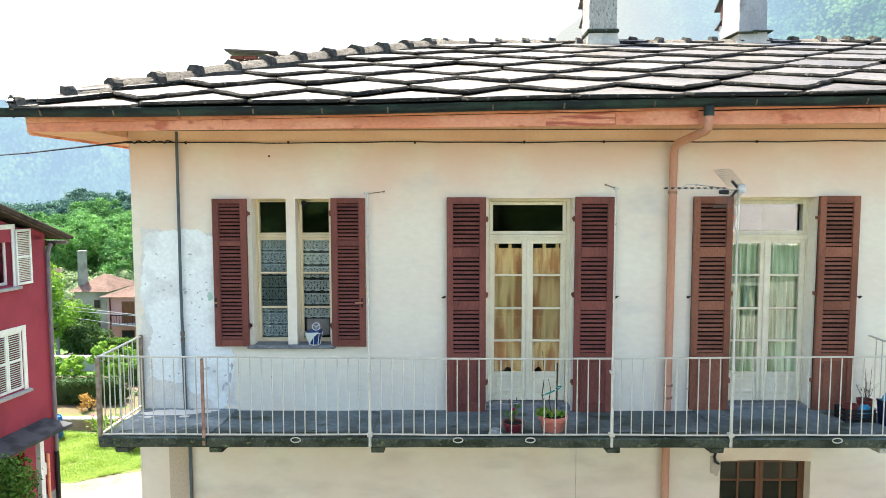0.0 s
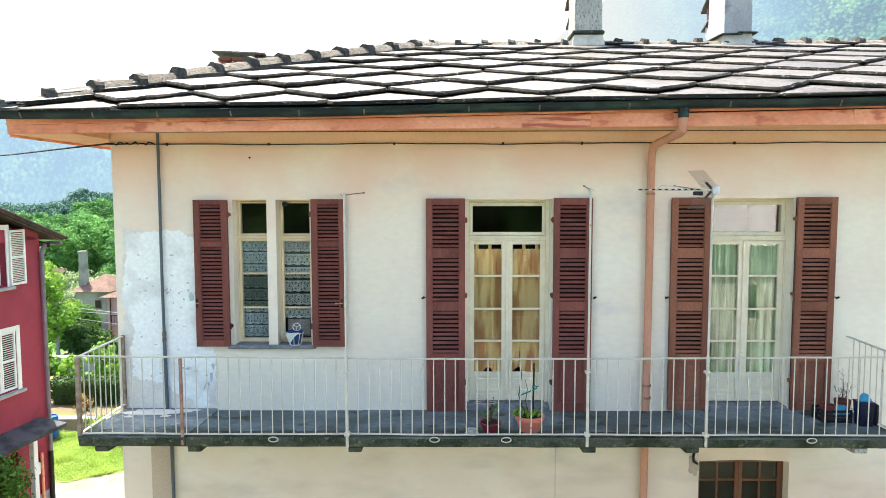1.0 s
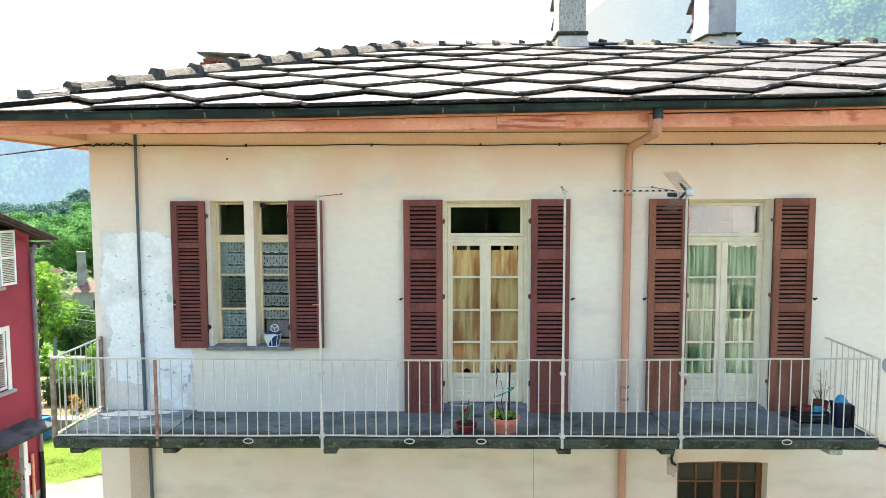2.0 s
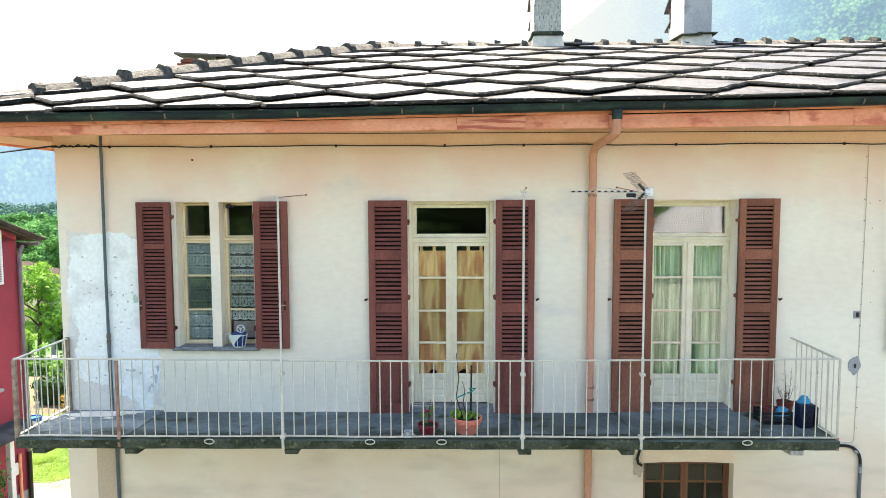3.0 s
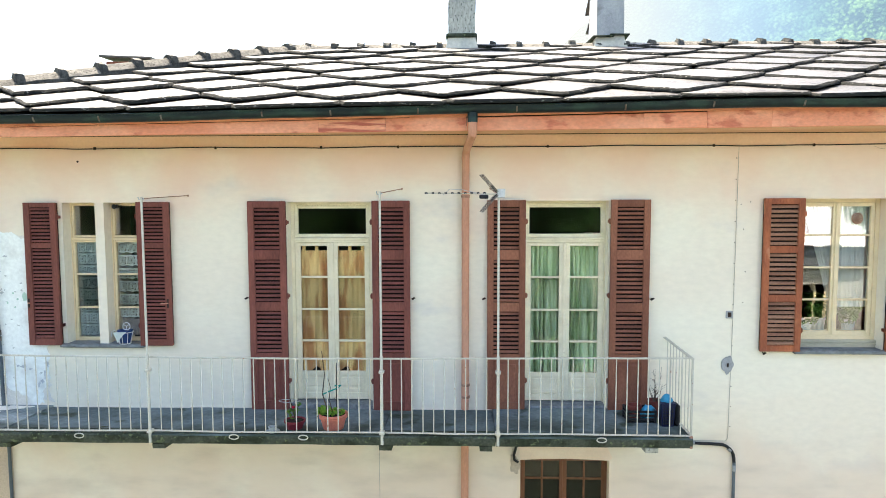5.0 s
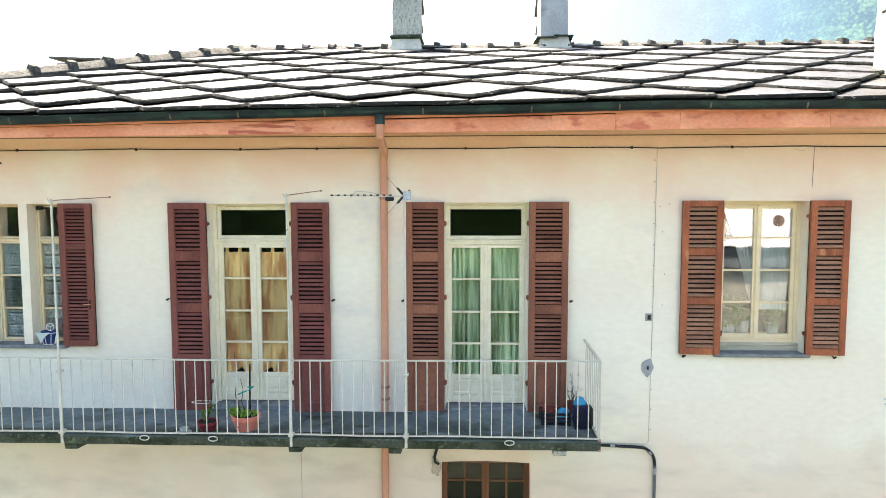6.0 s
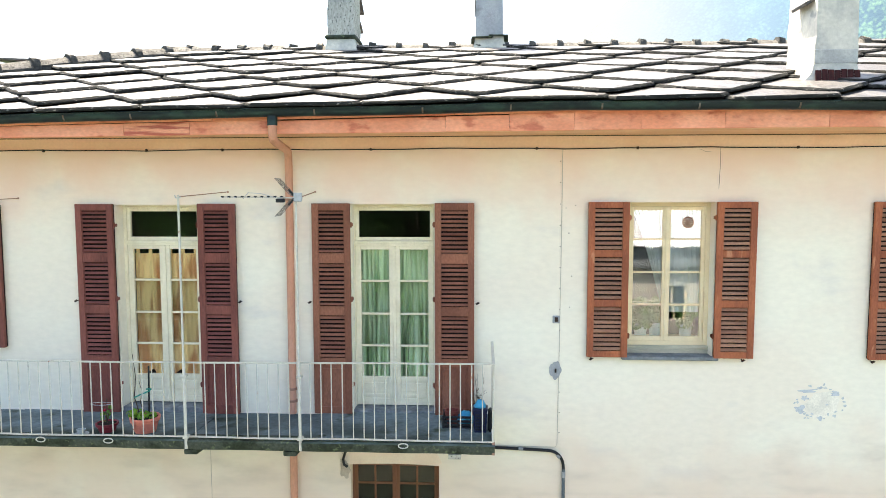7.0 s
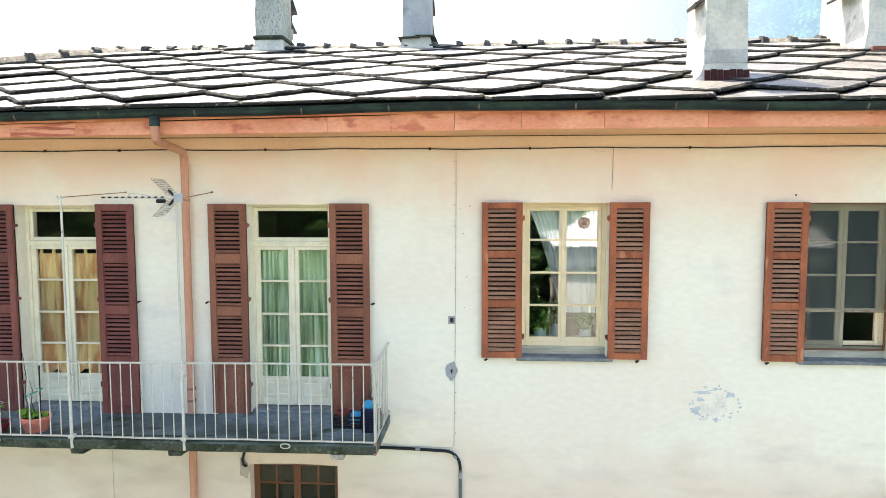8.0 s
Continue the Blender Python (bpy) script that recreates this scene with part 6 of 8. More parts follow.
tagged(new("thicket", verts_f.mesh("thicket", LEAFS, 0)), "pale silvery-green thicket before the woods", "thicket", kind="stuff")

# far mountainside in haze
def ridge_angle(a):
    pts = [(-75, 4.5), (-45, 5.5), (-36, 6.2), (-28, 6.6), (-18, 7.5), (-6, 7.0), (4, 9.0), (6.5, 10.8), (9.3, 12.7), (12.8, 15.2), (16, 17.0), (19, 18.2), (24, 20.0), (34, 22.0), (75, 20.0)]
    for (a0, e0), (a1, e1) in zip(pts, pts[1:]):
        if a <= a1:
            f = (a - a0) / (a1 - a0)
            f = f * f * (3 - 2 * f) * 0.5 + f * 0.5
            return e0 + (e1 - e0) * f
    return pts[-1][1]
g = Geo()
na, nr = 420, 90
for i in range(na + 1):
    a = -75 + 150 * i / na
    e = ridge_angle(a) + 0.35 * noise.noise((a * 0.35, 0, 0)) + 0.12 * noise.noise((a * 1.7, 3, 0))
    for j in range(nr + 1):
        f = j / nr
        rr = 1450 + 670 * f
        zt = 6.3 + 2120 * math.tan(radians(e))
        z = -18 + (zt + 18) * (f ** 0.95)
        x, y = rr * math.sin(radians(a)), rr * math.cos(radians(a))
        z += 26 * noise.fractal((x * 0.004, y * 0.004, z * 0.004), 1.0, 2.0, 4) * min(1, 3 * f) * (1 - 0.7 * f)
        z += 5 * noise.noise((x * 0.03, y * 0.03, z * 0.03)) * (1 - f * 0.6)
        g.v.append((x, y, z))
g.f = [(i * (nr + 1) + j, (i + 1) * (nr + 1) + j, (i + 1) * (nr + 1) + j + 1, i * (nr + 1) + j + 1) for i in range(na) for j in range(nr)]


def hazy_forest():
    """Wooded slope far off: crowns, gullies and clearings, under haze painted on as emission by height and azimuth."""
    m = bpy.data.materials.new("hazy_forest")
    m.use_nodes = True
    N, L = m.node_tree.nodes, m.node_tree.links.new
    bsdf = N["Principled BSDF"]

    def math_node(op, a, b):
        n = N.new("ShaderNodeMath")
        n.operation = op
        for sock, val in zip(n.inputs, (a, b)):
            if isinstance(val, (int, float)):
                sock.default_value = val
            else:
                L(val, sock)
        return n.outputs[0]

    def span(src, lo, hi, out_lo=0.0, out_hi=1.0):
        n = N.new("ShaderNodeMapRange")
        n.interpolation_type = "SMOOTHSTEP"
        for k, v in ((1, lo), (2, hi), (3, out_lo), (4, out_hi)):
            n.inputs[k].default_value = v
        L(src, n.inputs[0])
        return n.outputs[0]

    def blend(fac, a, b):
        n = N.new("ShaderNodeMix")
        n.data_type = "RGBA"
        for sock, val in ((n.inputs[0], fac), (n.inputs[6], a), (n.inputs[7], b)):
            if isinstance(val, tuple):
                sock.default_value = (*val, 1)
            else:
                L(val, sock)
        return n.outputs[2]

    sep = N.new("ShaderNodeSeparateXYZ")
    L(N.new("ShaderNodeNewGeometry").outputs["Position"], sep.inputs[0])
    azimuth = math_node("ARCTAN2", sep.outputs["X"], sep.outputs["Y"])
    flat_map = N.new("ShaderNodeCombineXYZ")      # metres round the valley and up the slope
    L(math_node("MULTIPLY", azimuth, 1800.0), flat_map.inputs[0])
    L(math_node("MULTIPLY", sep.outputs["Z"], 0.8), flat_map.inputs[1])

    def noise_tex(scale, detail):
        n = N.new("ShaderNodeTexNoise")
        n.inputs["Scale"].default_value, n.inputs["Detail"].default_value = scale, detail
        L(flat_map.outputs[0], n.inputs["Vector"])
        return n.outputs["Fac"]

    cell = N.new("ShaderNodeTexVoronoi")
    cell.inputs["Scale"].default_value = 0.12
    L(flat_map.outputs[0], cell.inputs["Vector"])
    crown = span(cell.outputs["Distance"], 0.1, 0.75, 1.0, 0.0)
    height = math_node("ADD", math_node("MULTIPLY", crown, 0.4), math_node("ADD", math_node("MULTIPLY", noise_tex(0.018, 5), 1.4), math_node("MULTIPLY", noise_tex(0.15, 4), 1.1)))
    bump = N.new("ShaderNodeBump")
    bump.inputs["Strength"].default_value, bump.inputs["Distance"].default_value = 0.5, 9.0
    L(height, bump.inputs["Height"])
    L(bump.outputs[0], bsdf.inputs["Normal"])
    kinds = blend(span(noise_tex(0.013, 5), 0.42, 0.6), (0.045, 0.11, 0.055), (0.10, 0.185, 0.065))
    # shade between crowns is put into the base colour
    shade = blend(span(height, 1.05, 1.75), (0.006, 0.022, 0.024), kinds)
    L(shade, bsdf.inputs["Base Color"])
    bsdf.inputs["Roughness"].default_value = 0.95
    bsdf.inputs["Specular IOR Level"].default_value = 0.1
    # painted haze: thinner to the east as for a nearer spur, white glow sunwards
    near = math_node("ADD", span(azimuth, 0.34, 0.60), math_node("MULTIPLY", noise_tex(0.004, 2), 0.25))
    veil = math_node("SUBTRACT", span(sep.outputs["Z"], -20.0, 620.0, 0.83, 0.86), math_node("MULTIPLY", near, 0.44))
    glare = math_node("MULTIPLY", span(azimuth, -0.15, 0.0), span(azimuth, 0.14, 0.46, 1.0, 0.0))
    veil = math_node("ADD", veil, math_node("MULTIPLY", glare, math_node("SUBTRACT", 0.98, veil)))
    haze_glow = N.new("ShaderNodeEmission")
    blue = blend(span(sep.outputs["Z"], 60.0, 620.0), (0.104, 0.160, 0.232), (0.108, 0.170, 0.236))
    L(blend(glare, blue, (0.178, 0.19, 0.198)), haze_glow.inputs["Color"])
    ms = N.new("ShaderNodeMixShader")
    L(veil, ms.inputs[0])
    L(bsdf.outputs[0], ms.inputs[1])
    L(haze_glow.outputs[0], ms.inputs[2])
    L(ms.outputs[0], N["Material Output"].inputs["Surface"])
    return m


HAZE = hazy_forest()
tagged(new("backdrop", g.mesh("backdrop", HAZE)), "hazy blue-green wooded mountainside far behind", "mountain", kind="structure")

# ---- across the yard, seen in the window panes ----
wh = thing("white_house", (10.4, -14, GROUND), "white rendered house with a bright corrugated metal roof", "house")
h0 = 2.9 - GROUND
WW = 11.0
tmp = wall_mesh("tmp", 0, WW, -0.3, h0, [(3.2, 4.4, 3.4, 5.0), (8.0, 9.2, 3.4, 5.0), (1.2, 2.2, 0.0, 2.1)], 0.0, 0.35, LIME)
wm = tmp.data
bpy.data.objects.remove(tmp)
wm.name = "wall"
part("wall", wm, None, wh, at=pose(0, -0.35, 0))
part("wall", Geo().box(0, 0.35, -9, -0.35, -0.3, h0), LIME, wh)
part("wall", Geo().box(WW - 0.35, WW, -9, -0.35, -0.3, h0), LIME, wh)
# black wall paints the unlit dark behind the windows
part("room_wall", Geo().box(0.35, WW - 0.35, -3.1, -3.0, 0, h0), BLACK, wh, "black wall painted as an unlit room")
part("eaves_band", Geo().box(-0.5, WW + 0.5, -0.33, 0.25, h0, h0 + 1.0, 0.02), SILL, wh, "grey eaves band")
CORR = mat("corrugated_metal", (0.80, 0.80, 0.79), (0.70, 0.71, 0.71), rough=0.45, metal=0.2, blot=0.8, bump=0)
g = Geo()
n = 170
for i in range(n + 1):
    x = -0.7 + (WW + 1.4) * i / n
    dz = 0.02 * (1 if i % 2 else -1)
    u = min(1.0, max(0.02, (x + 0.7) / 4.6))      # the left end is hipped
    g.v += [(x, 0.45, h0 + 1.05 + dz), (x, 0.45 - 5.45 * u, h0 + 1.05 + 3.55 * u + dz), (x, -10.4 + 5.4 * (1 - u) * 0, h0 + 1.05 + dz)]
g.f = [(3 * i + k, 3 * i + k + 1, 3 * i + 4 + k, 3 * i + 3 + k) for i in range(n) for k in range(2)]
g.f = [f[::-1] for f in g.f]
part("roof", g, CORR, wh, "bright corrugated metal roof")
s = WW - 0.35
part("gable", Geo().extrude([(s, -0.3, h0), (s, -9.0, h0), (s, -9.0, h0 + 1.0), (s, -5.0, h0 + 4.4), (s, -0.3, h0 + 1.0)], (0.35, 0, 0)), LIME, wh)
for k, (x0, x1) in enumerate(((3.2, 4.4), (8.0, 9.2))):
    w = part("window", Geo().box(x0, x0 + 0.08, -0.2, -0.12, 3.4, 5.0), FRAME, wh)
    part("frame", Geo().box(x1 - 0.08, x1, -0.2, -0.12, 3.4, 5.0), FRAME, w)
    part("frame", Geo().box((x0 + x1) / 2 - 0.04, (x0 + x1) / 2 + 0.04, -0.2, -0.12, 3.4, 5.0), FRAME, w)
k = 0
# the last two trees are added to darken the screened window's reflection
for x, y, h, r, mt in ((-16, -17, 11, 4.2, LEAFD), (-9, -15, 11, 4.0, LEAFD), (-3, -16.5, 11.5, 4.2, LEAFD), (2.2, -15, 11, 3.8, LEAFD), (6.0, -18.5, 11, 3.4, LEAFD), (-22, -18, 11, 4.5, LEAFD), (0, -22, 12, 4.5, LEAFD), (-12, -23, 12, 5, LEAFD), (28.5, -18, 10, 4, LEAFD), (24.0, -15.5, 10, 3.2, LEAFD), (33.5, -16, 11, 4.2, LEAFD)):
    tree(x, y, GROUND, h, r, mt, "tall leafy tree across the yard", 60 + k, 230, 0.12, 60, "trees across the yard")
    k += 1
rng = np.random.default_rng(88)
verts_f = Geo()
for i in range(46):
    x = -34 + i * 1.0
    gg = leaves(rng, crown_puffs(rng, x, -26 + rng.uniform(-1.5, 1.5), GROUND, rng.uniform(9.5, 12.5), 2.4, 22), 46, 0.3)
    verts_f.add(gg.v, gg.f)
tagged(new("woodland_edge", verts_f.mesh("woodland_edge", LEAFD, 0)), "dense dark green woodland edge across the yard", "woods", kind="stuff")
hedge(9.5, 22, -12.4, -11.2, GROUND, 1.6, LEAF, "green hedge before the white house", 90, 40, 0.08)

# ---- curtains ----
def curtain(x0, x1, z0, z1, y, material, label, folds=7, amp=0.022, tabs=0, ragged=0.0, gather=None, group="window curtains", seed=0, sweep=0.0):
    c = thing("curtain", ((x0 + x1) / 2, y, z0), label, "curtain", group)
    w, h = x1 - x0, z1 - z0
    nx, nz = 60, 14
    g = Geo()
    for j in range(nz + 1):
        f = j / nz
        for i in range(nx + 1):
            u = i / nx
            x = -w / 2 + w * u
            if gather:
                x *= 1 - gather * math.sin(math.pi * min(1, (1 - f) * 1.4)) ** 2
            if sweep:
                x = w / 2 - (w / 2 - x) * (1 - sweep * (1 - f) ** 0.8)
            ph = 2 * math.pi * folds * (u + 0.05 * math.sin(u * 9 + seed)) + 0.5 * math.sin(3 * f + seed)
            z = h * f - (ragged * math.sin(ph * 0.5 + seed) * (1 - f) ** 4)
            g.v.append((x, amp * (0.6 + 0.4 * (1 - f)) * (1 - 2 * abs(math.sin(ph / 2))) + 0.006 * math.sin(ph * 2.3 + 4 * f), z))
    m = nx + 1
    g.f = [(j * m + i, j * m + i + 1, (j + 1) * m + i + 1, (j + 1) * m + i) for j in range(nz) for i in range(nx)]
    part("cloth", g, material, c, smooth=60)
    if tabs:
        for k in range(tabs):
            x = -w / 2 + w * (0.1 + 0.8 * k / (tabs - 1))
            part("tab", Geo().box(x - 0.022, x + 0.022, -0.012, 0.012, h - 0.01, h + 0.075, 0.004), material, c)
        part("rod", Geo().tube([(-w / 2, 0, h + 0.07), (w / 2, 0, h + 0.07)], 0.008, 8), IRON, c, "thin dark rod")
    return c


AMBER = cloth_mat("amber_curtain", (0.84, 0.62, 0.28), (0.50, 0.20, 0.08), 0.04, 7.0, 0.22, 0.85)
# dark upright streaks paint fold shade into the sheer's colour
SHEER = cloth_mat("pale_green_sheer", (0.64, 0.79, 0.52), (0.27, 0.41, 0.20), 0.08, 11, 0.1, 0.85)
LACE = cloth_mat("white_lace", (0.66, 0.73, 0.69), (0.56, 0.63, 0.60), 0.25, 9)


def net_mat(name, colour, amount):
    """Open cloth: a share of threads over clear gaps."""
    m = bpy.data.materials.new(name)
    m.use_nodes = True
    N, L = m.node_tree.nodes, m.node_tree.links.new
    tr = N.new("ShaderNodeBsdfTransparent")
    mx = N.new("ShaderNodeMixShader")
    mx.inputs[0].default_value = amount
    N["Principled BSDF"].inputs["Base Color"].default_value = (*colour, 1)
    N["Principled BSDF"].inputs["Roughness"].default_value = 0.8
    N["Principled BSDF"].inputs["Specular IOR Level"].default_value = 0.1
    L(tr.outputs[0], mx.inputs[1])
    L(N["Principled BSDF"].outputs[0], mx.inputs[2])
    L(mx.outputs[0], N["Material Output"].inputs["Surface"])
    return m


NETW = net_mat("white_net", (0.80, 0.90, 0.84), 0.74)
for a, b, sd in ((0.62, 1.05, 1), (1.07, 1.50, 2)):
    curtain(a, b, 3.94, 5.605, 9.262, AMBER, "amber cotton curtain hung by tabs behind the glass", 2.6, 0.026, 3, 0.07, seed=sd)
for a, b, sd in ((3.68, 4.155, 3), (4.175, 4.65, 4)):
    curtain(a, b, 3.90, 5.70, 9.28, SHEER, "gathered pale green sheer curtain behind the glass", 6, 0.045, seed=sd)


def lace_panel(x0, x1, z0, z1, y, label):
    """A sheer of crochet rows: rings on net bands, with dark gaps between."""
    c = thing("lace_curtain", ((x0 + x1) / 2, y, z0), label, "curtain", "lace curtains")
    w, h = x1 - x0, z1 - z0
    rows = int(round(h / 0.165))
    for r in range(rows):
        zc = h * (r + 0.5) / rows
        band = Geo()
        n = 40
        for i in range(n + 1):
            u = i / n
            x = -w / 2 + w * u
            yy = 0.012 * math.sin(u * 17)
            scal = 0.018 * abs(math.sin(math.pi * u * w / 0.118))
            band.v += [(x, yy, zc - 0.075 + 0.02 - scal), (x, yy, zc - 0.045), (x, yy, zc + 0.055), (x, yy, zc + 0.078)]
        band.f = [(4 * i + k, 4 * i + 4 + k, 4 * i + 5 + k, 4 * i + 1 + k) for i in range(n) for k in (0, 2)]
        m = max(2, int(round(w / 0.118)))
        for q in range(m):
            xc = -w / 2 + w * (q + 0.5) / m
            yy = -0.004 + 0.012 * math.sin((q + 0.5) / m * 17)
            for rad, thick in ((1.0, 0.009), (0.5, 0.008)):
                band.tube([(xc + 0.036 * rad * math.cos(t), yy, zc + 0.005 + 0.047 * rad * math.sin(t)) for t in [2 * math.pi * k / 14 for k in range(14)]], thick, 4, closed=True)
            for sx in (-1, 1):
                band.box(xc + sx * 0.052 - 0.006, xc + sx * 0.052 + 0.006, yy - 0.002, yy + 0.002, zc - 0.05, zc + 0.058)
        part("lace_row", band, LACE, c, smooth=60)
    return c


lace_panel(-2.46, -2.10, 4.42, 5.73, 9.265, "white crochet lace curtain with rows of ovals")
lace_panel(-1.90, -1.54, 4.66, 5.73, 9.265, "white crochet lace curtain with rows of ovals")
NET2 = net_mat("open_net", (0.36, 0.44, 0.45), 0.32)
# teal net in front of the lace imitates a bluish reflection in the pane
curtain(-2.47, -2.09, 4.41, 5.74, 9.249, net_mat("teal_reflection_net", (0.26, 0.42, 0.45), 0.28), "fine net sheet next to the lace", 3, 0.008)
curtain(-1.90, -1.54, 4.66, 5.74, 9.29, NET2, "fine net sheet next to the lace", 3, 0.008)
cb = thing("cardboard_sheet", (-1.72, 9.262, 4.44), "grey-brown cardboard sheet leaning behind the pane", "cardboard")
part("sheet", Geo().box(-0.15, 0.15, -0.004, 0.004, 0, 0.22, 0.001, pose(0, 0, 0, -3)), mat("grey_cardboard", (0.30, 0.27, 0.24), rough=0.9, blot=8, bump=0.05), cb)

# gathered nets and plants inside the eight-pane window
curtain(7.25, 7.70, 4.98, 6.22, 9.30, NETW, "white net curtain swept to one side", 6, 0.016, seed=5, sweep=0.9)
curtain(7.70, 8.19, 4.85, 6.22, 9.30, NETW, "white net curtain hanging behind the panes", 5, 0.016, gather=0.12, seed=6)
isill = Geo().box(7.18, 8.23, 9.27, 9.75, 4.42, 4.46, 0.006)
tagged(new("inner_sill", isill.mesh("inner_sill", FRAME)), "inner window board behind the eight-pane window", "window board", kind="structure")
def house_plant(x, y, z, r, label, seed):
    p = thing("house_plant", (x, y, z), label, "plant", "plants behind the window")
    part("pot", Geo().lathe([(0.0, 0), (0.07, 0), (0.088, 0.19), (0.095, 0.19), (0.095, 0.22), (0.08, 0.22), (0.075, 0.18), (0, 0.18)], 16), mat("pale_green_pot", (0.50, 0.62, 0.55), rough=0.4, blot=9, bump=0) if seed == 1 else bpy.data.materials["pale_green_pot"], p)
    rng = np.random.default_rng(seed)
    part("foliage", leaves(rng, crown_puffs(rng, 0, 0, 0.16, 0.36, r, 34), 34, 0.042), POTLEAF, p, smooth=0)
house_plant(7.43, 9.40, 4.46, 0.17, "leafy green potted plant on the window board", 1)
house_plant(7.64, 9.46, 4.46, 0.15, "leafy green potted plant on the window board", 2)
house_plant(8.03, 9.44, 4.46, 0.15, "leafy green potted plant on the window board", 3)

# insect screen of the last window
SCREEN = net_mat("dark_insect_mesh", (0.092, 0.108, 0.102), 0.29)
sc = thing("insect_screen", (11.18, 9.13, 4.43), "dark insect screen in a brown frame, partly torn open", "insect screen")
part("mesh", Geo().box(-0.52, 0.52, -0.001, 0.001, 0.50, 1.85), SCREEN, sc, smooth=0)
part("mesh", Geo().box(-0.52, 0.02, -0.001, 0.001, 0.02, 0.50), SCREEN, sc, smooth=0)
part("bar", Geo().box(-0.53, 0.53, -0.012, 0.012, 0.485, 0.508, 0.003), WEATHERED, sc)
part("bar", Geo().box(-0.53, 0.53, -0.012, 0.012, 1.84, 1.86, 0.003), BROWNWOOD, sc)
part("bar", Geo().box(-0.53, 0.53, -0.012, 0.012, 0.0, 0.02, 0.003), BROWNWOOD, sc)
part("bar", Geo().box(0.02, 0.51, -0.010, 0.010, 0.052, 0.064, 0.002), IRON, sc)
part("mesh", Geo().box(0.02, 0.51, -0.001, 0.001, 0.02, 0.052), SCREEN, sc, smooth=0)
part("bar", Geo().box(0.51, 0.53, -0.012, 0.012, 0.02, 1.84, 0.003), BROWNWOOD, sc)
part("bar", Geo().box(-0.53, -0.51, -0.012, 0.012, 0.02, 1.84, 0.003), BROWNWOOD, sc)
part("bar", Geo().box(-0.51, 0.51, -0.008, 0.008, 1.355, 1.37, 0.002), WEATHERED, sc)


# ---- on the facade ----
def blob(cx, cz, w, h, seed, n=40, rough_amount=0.3):
    out = []
    for k in range(n):
        a = 2 * math.pi * k / n
        r = 1 + rough_amount * noise.noise((math.cos(a) * 1.6 + seed * 7.1, math.sin(a) * 1.6, seed)) * 1.6 + rough_amount * 0.5 * noise.noise((math.cos(a) * 5 + seed, math.sin(a) * 5, 2.0))
        out.append((cx + w / 2 * r * math.cos(a), cz + h / 2 * r * math.sin(a)))
    return out


def flake(name, outline, depth, material, label, category, y=WALL_Y, group=""):
    g = Geo().extrude([(x, y - 0.0005, z) for x, z in outline], (0, -depth, 0))
    return tagged(new(name, g.mesh(name, material, 0)), label, category, group, "structure")


def sheet_outline(x0, x1, z0, z1, seed, step=0.06, amp=0.05):
    out = []
    for (ax, az), (bx, bz) in (((x0, z0), (x1, z0)), ((x1, z0), (x1, z1)), ((x1, z1), (x0, z1)), ((x0, z1), (x0, z0))):
        L = math.hypot(bx - ax, bz - az)
        n = int(L / step)
        for k in range(n):
            f = k / n
            j = amp * (noise.noise((f * L * 1.7 + seed, seed, ax)) + 0.35 * noise.noise((f * L * 7, seed, az)) + 0.22 * noise.noise((f * L * 23, seed, bx)))
            out.append((ax + (bx - ax) * f + (bz - az) / L * j, az + (bz - az) * f - (bx - ax) / L * j))
    return out


DAMP = mat("damp_plaster", (0.68, 0.665, 0.61), (0.74, 0.72, 0.66), rough=0.95, blot=4, amount=0.8, bump=0.1)
flake("trim_plaster_patch", sheet_outline(-3.96, -2.78, 3.56, 5.86, 5.7, 0.02, 0.14), 0.002, DAMP, "grey worn plaster round a repair", "plaster patch")
flake("trim_plaster_patch", sheet_outline(-3.86, -2.84, 3.60, 5.78, 3.3, 0.02, 0.15), 0.004, PATCHED, "pale repaired plaster patch with flaking edges", "plaster patch")
flake("trim_plaster_patch", sheet_outline(-3.9, -3.1, 3.56, 3.85, 8.1, 0.02, amp=0.22), 0.006, DAMP, "damp grey plaster patch above the balcony", "plaster patch")
flake("trim_plaster_patch", blob(-3.1, 3.95, 0.62, 0.66, 4.2), 0.009, PATCHED, "pale plaster repair with flaking edges", "plaster patch")
VERDI = mat("green_stain", (0.42, 0.60, 0.50), (0.50, 0.64, 0.56), rough=0.9, blot=15, bump=0)
SPECK = mat("grey_green_speck", (0.46, 0.50, 0.49), (0.58, 0.61, 0.59), rough=0.95, blot=20, bump=0.1)
BLUEG = mat("blue_grey_scar", (0.44, 0.475, 0.50), (0.58, 0.60, 0.61), rough=0.95, blot=12, bump=0.3)
rr = random.Random(4)
for k, (x, z, w, h) in enumerate(((-3.06, 5.0, 0.07, 0.13), (-3.16, 4.97, 0.03, 0.03), (-3.22, 5.05, 0.025, 0.03), (-3.3, 4.92, 0.02, 0.03), (-2.92, 5.22, 0.05, 0.09), (-3.2, 4.86, 0.025, 0.025))):
    flake("trim_stain", blob(x, z, w, h, k + 0.3, 16), 0.006, VERDI, "small green stain on the patched plaster", "stain")
for k, (x, z, w, h) in enumerate(((-3.13, 4.05, 0.10, 0.035), (-3.03, 4.02, 0.05, 0.03), (-3.2, 4.06, 0.04, 0.03), (-2.83, 3.95, 0.04, 0.12), (-2.87, 3.85, 0.05, 0.05), (-2.92, 3.80, 0.03, 0.08), (-2.80, 4.08, 0.03, 0.07), (-3.4, 4.2, 0.03, 0.03), (-3.3, 5.55, 0.05, 0.02))):
    flake("trim_scar", blob(x, z, w, h, k + 5.3, 18, 0.6), 0.011, BLUEG, "blue-grey scar of flaked plaster", "plaster scar")
